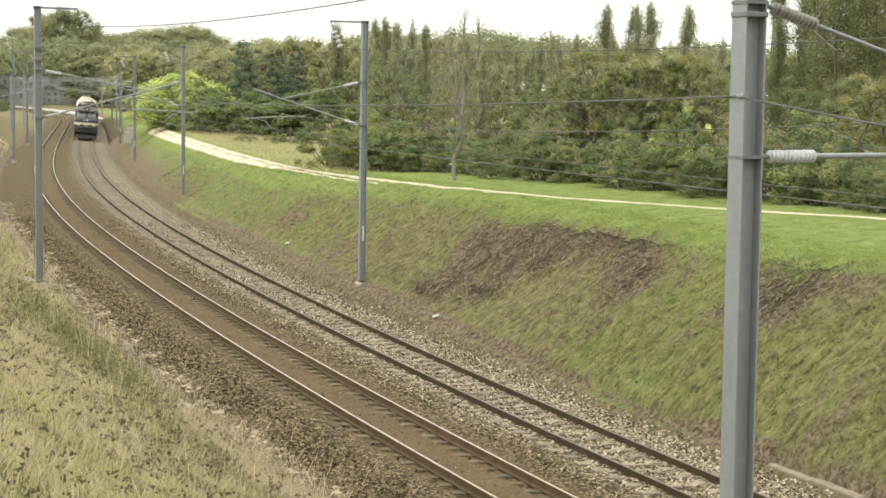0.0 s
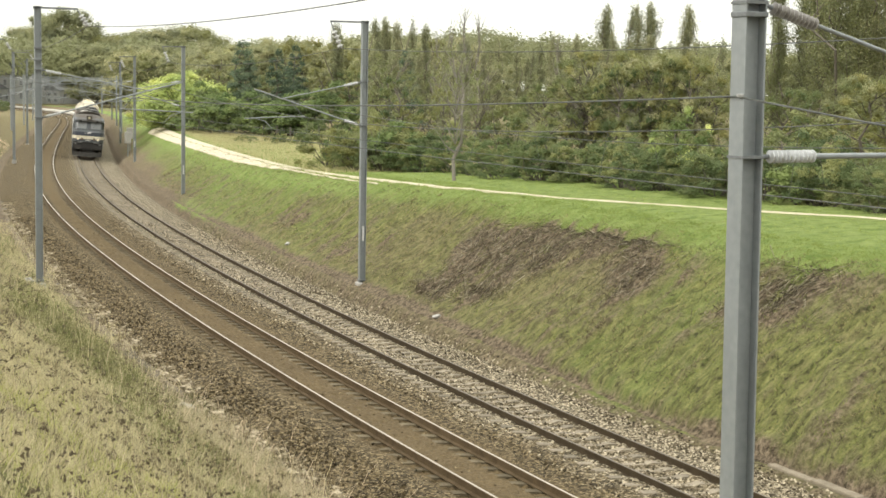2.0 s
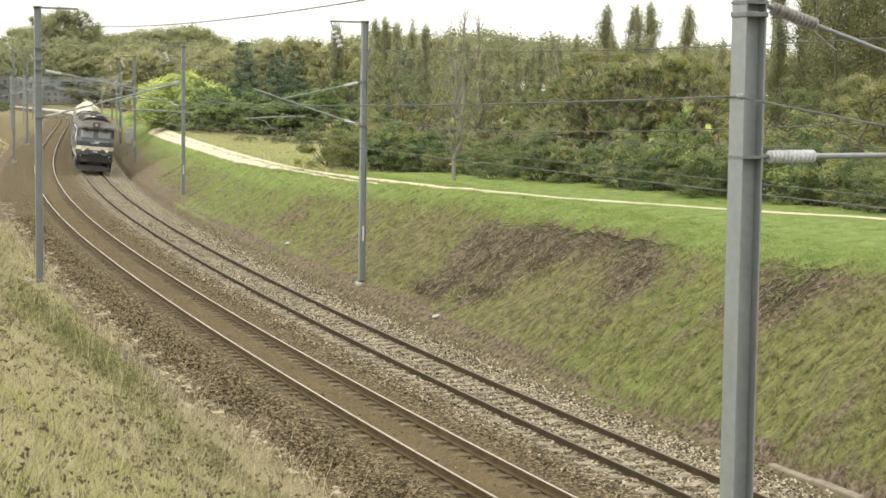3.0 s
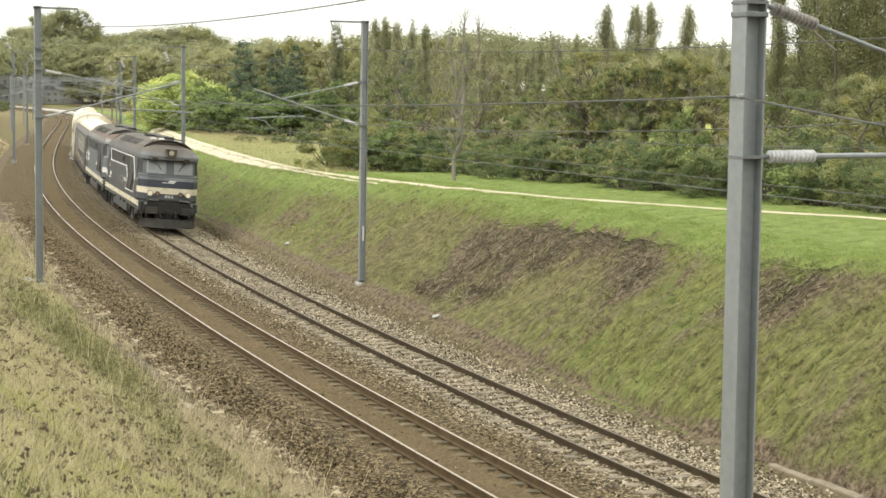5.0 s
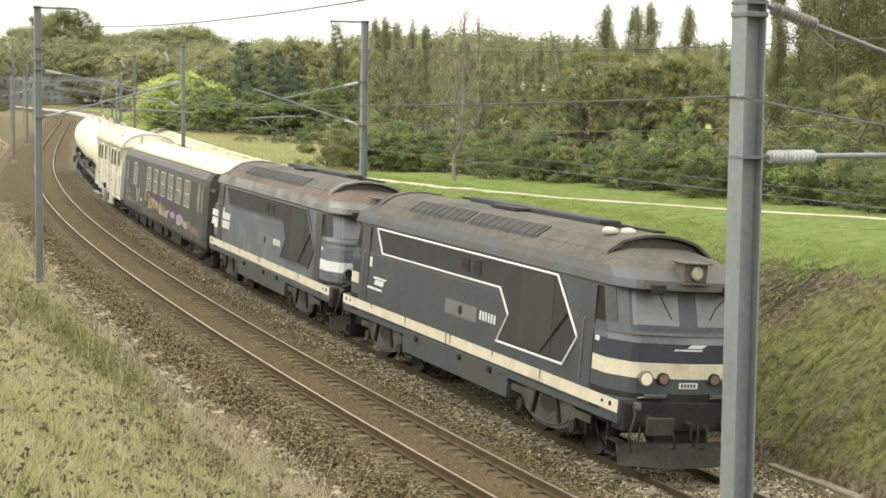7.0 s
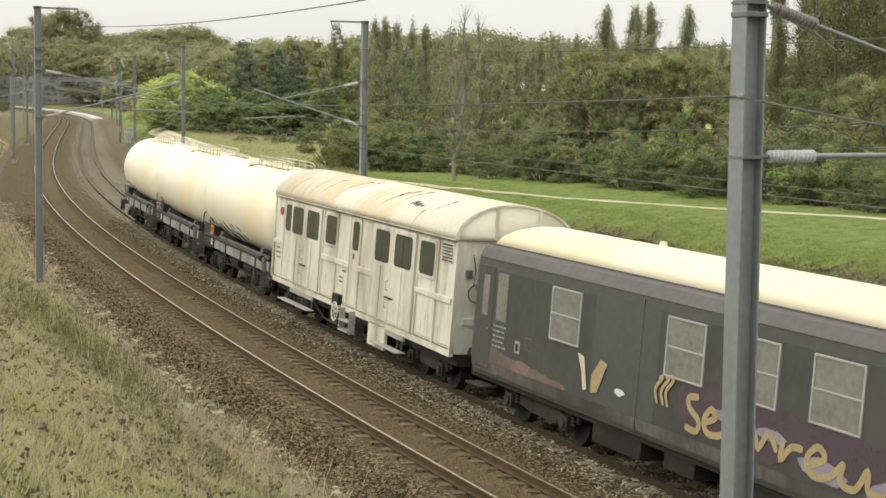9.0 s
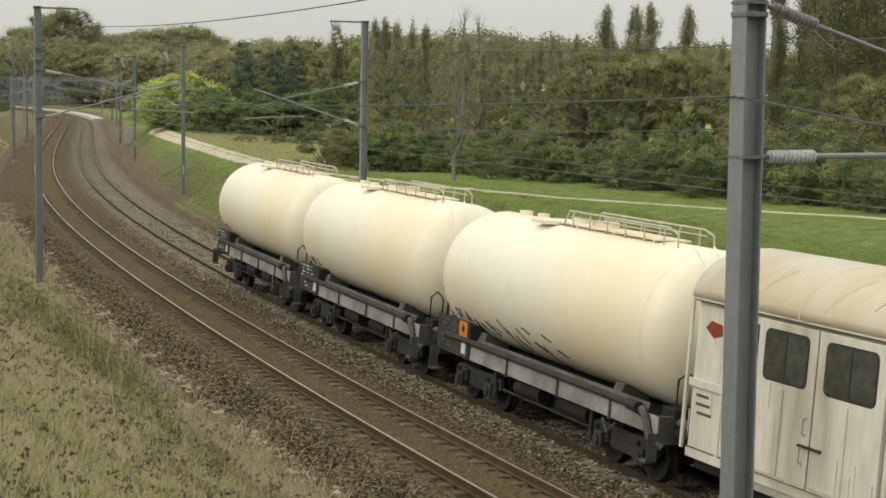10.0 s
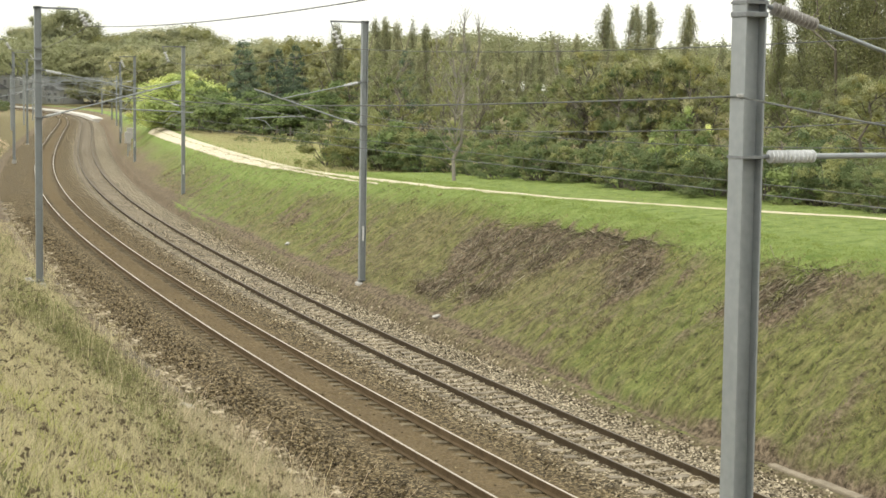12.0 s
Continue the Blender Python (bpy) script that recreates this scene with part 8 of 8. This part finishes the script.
def build_tank(which):
    """A bogie tank wagon: white vessel on a grey frame, walkway and rails on top, gear between."""
    hx = TANK_L / 2
    extra = ("with scrapes, orange plate", "with marking panels", "with tail lamps")[which]
    wag = thing("tank_wagon", "cream-white tank wagon on grimy grey frame " + extra, "tank wagon", "train")
    R, zc, half = 1.53, 2.86, 5.35
    rings = []
    for x, r in ((-half, 0.02), (-half + 0.03, 0.45), (-half + 0.12, 0.85), (-half + 0.26, 1.16), (-half + 0.44, 1.38), (-half + 0.62, 1.49), (-half + 0.8, 1.53)):
        rings.append((x, r))
    rings = rings + [(-x, r) for x, r in reversed(rings)]
    vessel = part("vessel", loft([[(x, r * math.cos(k * math.tau / 40), zc + r * math.sin(k * math.tau / 40)) for k in range(40)] for x, r in rings]), TANK_WHITE, wag, "", True)
    for x in (-half + 0.82, half - 0.82):
        part("weld_seam", loft([[(x + t, (R + d) * math.cos(k * math.tau / 40), zc + (R + d) * math.sin(k * math.tau / 40)) for k in range(40)] for t, d in ((-0.03, 0.001), (-0.01, 0.008), (0.01, 0.008), (0.03, 0.001))], caps=False), TANK_WHITE, vessel, smooth=True)
    # frame
    for sgn in (-1, 1):
        part("solebar", box(-hx + 0.62, hx - 0.62, sgn * 1.22, sgn * 1.32, 1.0, 1.34, 0.012), SOLE_GREY, wag)
        part("pipe_run", pipe([(-hx + 1.2, sgn * 1.36, 1.42), (-2, sgn * 1.36, 1.42), (2, sgn * 1.36, 1.42), (hx - 1.5, sgn * 1.36, 1.42), (hx - 1.0, sgn * 1.36, 1.3), (hx - 0.8, sgn * 1.34, 0.95)], 0.075, 8), BOGIE_GREY, wag)
        for xs in (-3.0, 3.3):
            part("saddle", loft([[(x, sgn * 1.22, 1.3), (x, sgn * 0.5, 1.3), (x, sgn * 0.55, 1.45), (x, sgn * 1.02, 1.66), (x, sgn * 1.1, 1.66)] for x in (xs - 0.16, xs + 0.16)]), FRAME_GREY, wag)
        # grey plate added to fill the gap, in place of the vessel's shaded underside
        part("cradle_plate", plates([[(-hx + 2.5, sgn * 1.2, 1.35), (hx - 1.2, sgn * 1.2, 1.35), (hx - 1.2, sgn * 1.14, 1.5), (-hx + 2.5, sgn * 1.14, 1.5)][::-sgn]], 0.01), FRAME_GREY, wag)
        for x in (-3.4, -1.2, 1.2, 3.4):
            part("solebar_rib", box(x - 0.02, x + 0.02, sgn * 1.32, sgn * 1.37, 0.98, 1.36), FRAME_GREY, wag)
        part("filler_valve", rod((hx - 1.6, sgn * 1.36, 1.42), (hx - 1.2, sgn * 1.4, 1.42), 0.11, 12), BOGIE_GREY, wag)
        part("brace", pipe([(hx - 2.6, sgn * 1.34, 0.95), (hx - 2.4, sgn * 1.34, 0.7), (hx - 2.1, sgn * 1.34, 0.95)], 0.025), FRAME_GREY, wag)
        # marking panel at the rear end
        pan = part("marking_panel", box(-hx + 0.68, -hx + 2.55, sgn * 1.33, sgn * 1.36, 1.02, 1.86, 0.008), BOGIE_GREY, wag, "dark panel with white wagon markings")
        part("panel_box", box(-hx + 0.68, -hx + 2.55, sgn * 0.6, sgn * 1.33, 1.34, 1.80, 0.02), BLACK, wag)
        rnd = random.Random(30 + which)
        bm = bmesh.new()
        for k in range(7):
            z = 1.79 - k * 0.1
            x = -hx + 0.76 + rnd.uniform(0, 0.5)
            while x < -hx + (1.9 if k < 5 else 1.6):
                w = rnd.uniform(0.03, 0.15)
                add_box(bm, x, x + w, sgn * 1.36, sgn * 1.364, z - 0.042, z)
                x += w + rnd.uniform(0.04, 0.3)
        tagged(part("lettering", bm, FRAME_GREY if which == 0 else WHITE, pan), kind="stuff")
        part("card_holder", box(-hx + 2.12, -hx + 2.38, sgn * 1.36, sgn * 1.37, 1.1, 1.38), WHITE, pan)
        if which == 0:
            part("hazard_plate", box(-hx + 1.95, -hx + 2.4, sgn * 1.36, sgn * 1.375, 1.5, 1.84), ORANGE, pan, "orange hazard plate with a plain dark sign")
            bm = rod((-hx + 2.18, sgn * 1.375, 1.68), (-hx + 2.18, sgn * 1.379, 1.68), 0.1, 4)
            part("hazard_sign", bm, BLACK, pan)
        # warning mark on the vessel
        a = -0.62
        yy, zz = sgn * (R + 0.004) * math.cos(a), zc + (R + 0.004) * math.sin(a)

        def on_vessel(px, h, lift=0.006):
            ang = a + h / R
            return Vector((px, sgn * (R + lift) * math.cos(ang), zc + (R + lift) * math.sin(ang)))

        x0 = -half + 1.15
        part("warning_triangle", loft([[on_vessel(x0 + 0.42, -0.14, l), on_vessel(x0 + 0.72, -0.14, l), on_vessel(x0 + 0.5, 0.16, l)] for l in (0.003, 0.008)]), YELLOW_TAG if which else FRAME_GREY, vessel)
        part("tank_mark", pipe([on_vessel(x0 - 0.02, 0.14), on_vessel(x0 + 0.1, -0.12), on_vessel(x0 + 0.22, 0.14)], 0.02, 4), BLACK, vessel)
        if which == 0 and sgn < 0:
            rn = random.Random(77)
            for k in range(13):
                px = -half + 2.0 + k * 0.34 + rn.uniform(-0.1, 0.1)
                h0 = rn.uniform(-0.15, 0.2)
                ln = rn.uniform(0.08, 0.45) if k % 5 else 0.75
                pts = [on_vessel(px + 0.12 * q + rn.uniform(-0.03, 0.03), h0 - ln * q / 3, 0.004) for q in range(4)]
                part("scrape", pipe(pts, rn.uniform(0.012, 0.028), 4), SPILL, vessel)
        # top walkway with its rail
        part("walkway", box(-2.2, 3.0, sgn * 0.04, sgn * 0.38, zc + R + 0.0, zc + R + 0.04), TANK_WHITE, wag)
        for x in (-2.0, -0.4, 1.2, 2.8):
            part("walkway_leg", box(x - 0.03, x + 0.03, sgn * 0.1, sgn * 0.36, zc + R - 0.12, zc + R), TANK_WHITE, wag)
        bm = bmesh.new()
        zt = zc + R
        add_pipe(bm, [(-0.9, sgn * 0.4, zt), (-0.7, sgn * 0.4, zt + 0.3), (3.4, sgn * 0.4, zt + 0.3), (3.75, sgn * 0.4, zt + 0.2), (3.8, sgn * 0.4, zt - 0.25)], 0.022)
        add_pipe(bm, [(-0.6, sgn * 0.4, zt + 0.18), (3.5, sgn * 0.4, zt + 0.18)], 0.016)
        for k in range(6):
            add_rod(bm, (-0.5 + k * 0.75, sgn * 0.4, zt - 0.05), (-0.5 + k * 0.75, sgn * 0.4, zt + 0.3), 0.018, 6)
        part("handrail", bm, RAIL_TUBE, wag, "weathered tubular handrail")
    zt = zc + R
    for x, r, h in ((-3.6, 0.16, 0.1), (-2.7, 0.14, 0.1), (0.2, 0.3, 0.16), (-0.9, 0.2, 0.14)):
        part("hatch", rod((x, 0, zt - 0.03), (x, 0, zt + h), r, 20), TANK_WHITE, wag)
    part("hatch_bridge", box(-1.8, -1.2, -0.75, 0.75, zt - 0.05, zt + 0.03), TANK_WHITE, wag)
    # end ladder, handbrake stand and pipes at the front end
    bm = bmesh.new()
    for y in (-0.22, 0.22):
        add_pipe(bm, [(half + 0.22, y - 0.45, 1.4), (half + 0.2, y - 0.45, 3.4), (half - 0.25, y - 0.45, 4.2), (half - 0.6, y - 0.45, 4.45)], 0.022)
    for k in range(8):
        add_rod(bm, (half + 0.2, -0.67, 1.6 + k * 0.28), (half + 0.2, -0.23, 1.6 + k * 0.28), 0.014, 6)
    part("ladder", bm, TANK_WHITE, wag)
    bm = bmesh.new()
    add_pipe(bm, [(half + 0.15, -1.2, 1.3), (half + 0.15, -1.2, 2.1), (half + 0.3, -1.1, 2.25), (half + 0.45, -1.0, 2.1), (half + 0.45, -1.0, 1.3)], 0.022)
    add_pipe(bm, [(half + 0.3, -0.8, 1.3), (half + 0.3, -0.8, 2.35)], 0.03)
    add_rod(bm, (half + 0.16, -0.8, 2.35), (half + 0.44, -0.8, 2.35), 0.02)
    add_rod(bm, (half + 0.3, -0.95, 2.35), (half + 0.3, -0.65, 2.35), 0.02)
    part("brake_stand", bm, BLACK, wag)
    part("side_pipe", pipe([(hx - 1.15, -1.36, 1.42), (hx - 0.95, -1.4, 1.3), (hx - 0.75, -1.4, 0.95), (hx - 0.6, -1.2, 0.8)], 0.075, 8), FRAME_GREY, wag)
    part("valve_chest", box(hx - 1.05, hx - 0.55, -1.0, 1.0, 1.0, 1.5, 0.03), BLACK, wag)
    for y in (-0.9, 0.9):
        part("transfer_hose", pipe([(hx - 0.6, y, 1.25), (hx - 0.2, y, 1.3), (hx + 0.1, y * 0.95, 1.15), (hx + 0.5, y * 0.95, 1.2)] if which else
                                   [(hx - 0.6, y, 1.25), (hx - 0.3, y, 1.3), (hx - 0.1, y * 0.95, 1.1)], 0.08, 8), FRAME_GREY, wag)
    part("underframe", box(-hx + 0.62, hx - 0.62, -1.2, 1.2, 0.96, 1.3), BLACK, wag)
    for x in (-1.2, 0.9):
        part("air_tank", rod((x, -0.95, 0.78), (x + 1.2, -0.95, 0.78), 0.2, 14), BLACK, wag)
    part("brake_gear", box(-1.7, 1.9, -0.75, 0.75, 0.42, 0.98, 0.03), BLACK, wag)
    for x in (-2.2, 2.3):
        part("brake_lever", box(x - 0.05, x + 0.05, -1.12, -1.04, 0.34, 1.0), BOGIE_GREY, wag)
    part("brake_rod", rod((-2.0, -1.0, 0.55), (2.4, -1.0, 0.55), 0.03), BOGIE_GREY, wag)
    for e in (-1, 1):
        part("headstock", box(e * (hx - 0.7), e * (hx - 0.6), -1.3, 1.3, 0.85, 1.36), FRAME_GREY, wag)
        part("end_step", box(e * (hx - 0.9), e * (hx - 0.62), -1.5, -1.28, 0.5, 0.54), FRAME_GREY, wag)
        part("step_hanger", box(e * (hx - 0.64), e * (hx - 0.62), -1.5, -1.28, 0.5, 1.05), FRAME_GREY, wag)
        build_bogie(wag, -3.2 if e < 0 else 3.55, 1.6, 0.46, "wagon")
        build_buffers(wag, e * hx, e)
    if which == 2:
        for y in (-1.15, 1.15):
            part("tail_lamp", rod((-hx + 0.45, y, 1.62), (-hx + 0.62, y, 1.62), 0.1, 14), YELLOW_TAG, wag)
        part("tail_hoses", pipe([(-hx + 0.6, -0.9, 1.2), (-hx + 0.2, -0.9, 1.3), (-hx + 0.1, -0.9, 1.0), (-hx + 0.3, -0.9, 0.8)], 0.05), YELLOW_TAG, wag)
    return wag


# ---- build the place ----
build_ground()
build_ballast()
build_track("railway_track_1", near_off, BRIGHT_RAIL, RUST, "nearer railway track with bright rails on brown ballast", SLEEPER_BROWN)
build_track("railway_track_2", lambda s: 0.0, DULL_RAIL, DARK_RUST, "farther railway track with dull rails on grey ballast", SLEEPER, 0.026)
build_overhead()
build_chalk_track()
build_trough()
build_station()
build_rock(-7.6, -7.5, 0.15, "pale stone block beside the cable trough", 3)
build_rock(11.6, -8.6, 0.16, "pale stone block beside the mast footing", 4)
build_rock(4.9, 3.5, 0.12, "pale stone block at the foot of the slope", 5)
build_rock(25.5, 3.9, 0.14, "pale stone block on the slope foot", 6)
build_rock(-6.4, -6.4, 0.1, "small pale stone on the ballast edge", 7)
build_vegetation()
build_banks()

CONSIST = [  # vehicle, distance of its leading buffers behind the train's front, length, bogie spread
    (build_loco("diesel_locomotive", 0), 0.0, LOCO_L, 9.6),
    (build_loco("diesel_locomotive", 1), 17.09, LOCO_L, 9.6),
    (build_coach(), 34.18, COACH_L, 17.2),
    (build_van(), 58.45, VAN_L, 10.7),
    (build_tank(0), 74.9, TANK_L, 6.8),
    (build_tank(1), 86.4, TANK_L, 6.8),
    (build_tank(2), 97.9, TANK_L, 6.8),
]


def train_front(t):
    """Where the leading buffers stand: a steady run with the small unevenness of the film's clock."""
    slip = np.interp(t, [0, 1.5, 3, 5, 5.5, 6, 6.5, 7, 7.2, 8.8, 9.0, 9.1, 9.5, 10, 10.5, 11, 11.5, 12],
                     [-0.22, -0.13, 0.34, 0.10, 0.42, -0.15, 0.24, -0.27, -0.32, -0.25, -0.05, 0.15, 0.15, -0.3, 0.74, 0.26, 1.0, 1.0])
    return 161.385 - 25.3395 * t - 0.6 + float(slip)


def on_rails(s, length, spread):
    """Pose of a vehicle whose middle is at s: carried by two bogies, leaning with the cant."""
    a, c = place(s - spread / 2, 0, 0), place(s + spread / 2, 0, 0)
    mid = (a + c) / 2
    x = (a - c).normalized()
    y = Vector((0, 0, 1)).cross(x)
    m = Matrix(((x.x, y.x, 0, mid.x), (x.y, y.y, 0, mid.y), (0, 0, 1, 0), (0, 0, 0, 1)))
    return m @ Matrix.Rotation(-CANT, 4, "X")


def motions():
    times = [k * 0.1 for k in range(121)]
    for ob, lead, length, spread in CONSIST:
        walk(ob, [(t, on_rails(train_front(t) + lead + length / 2, length, spread)) for t in times])


motions()
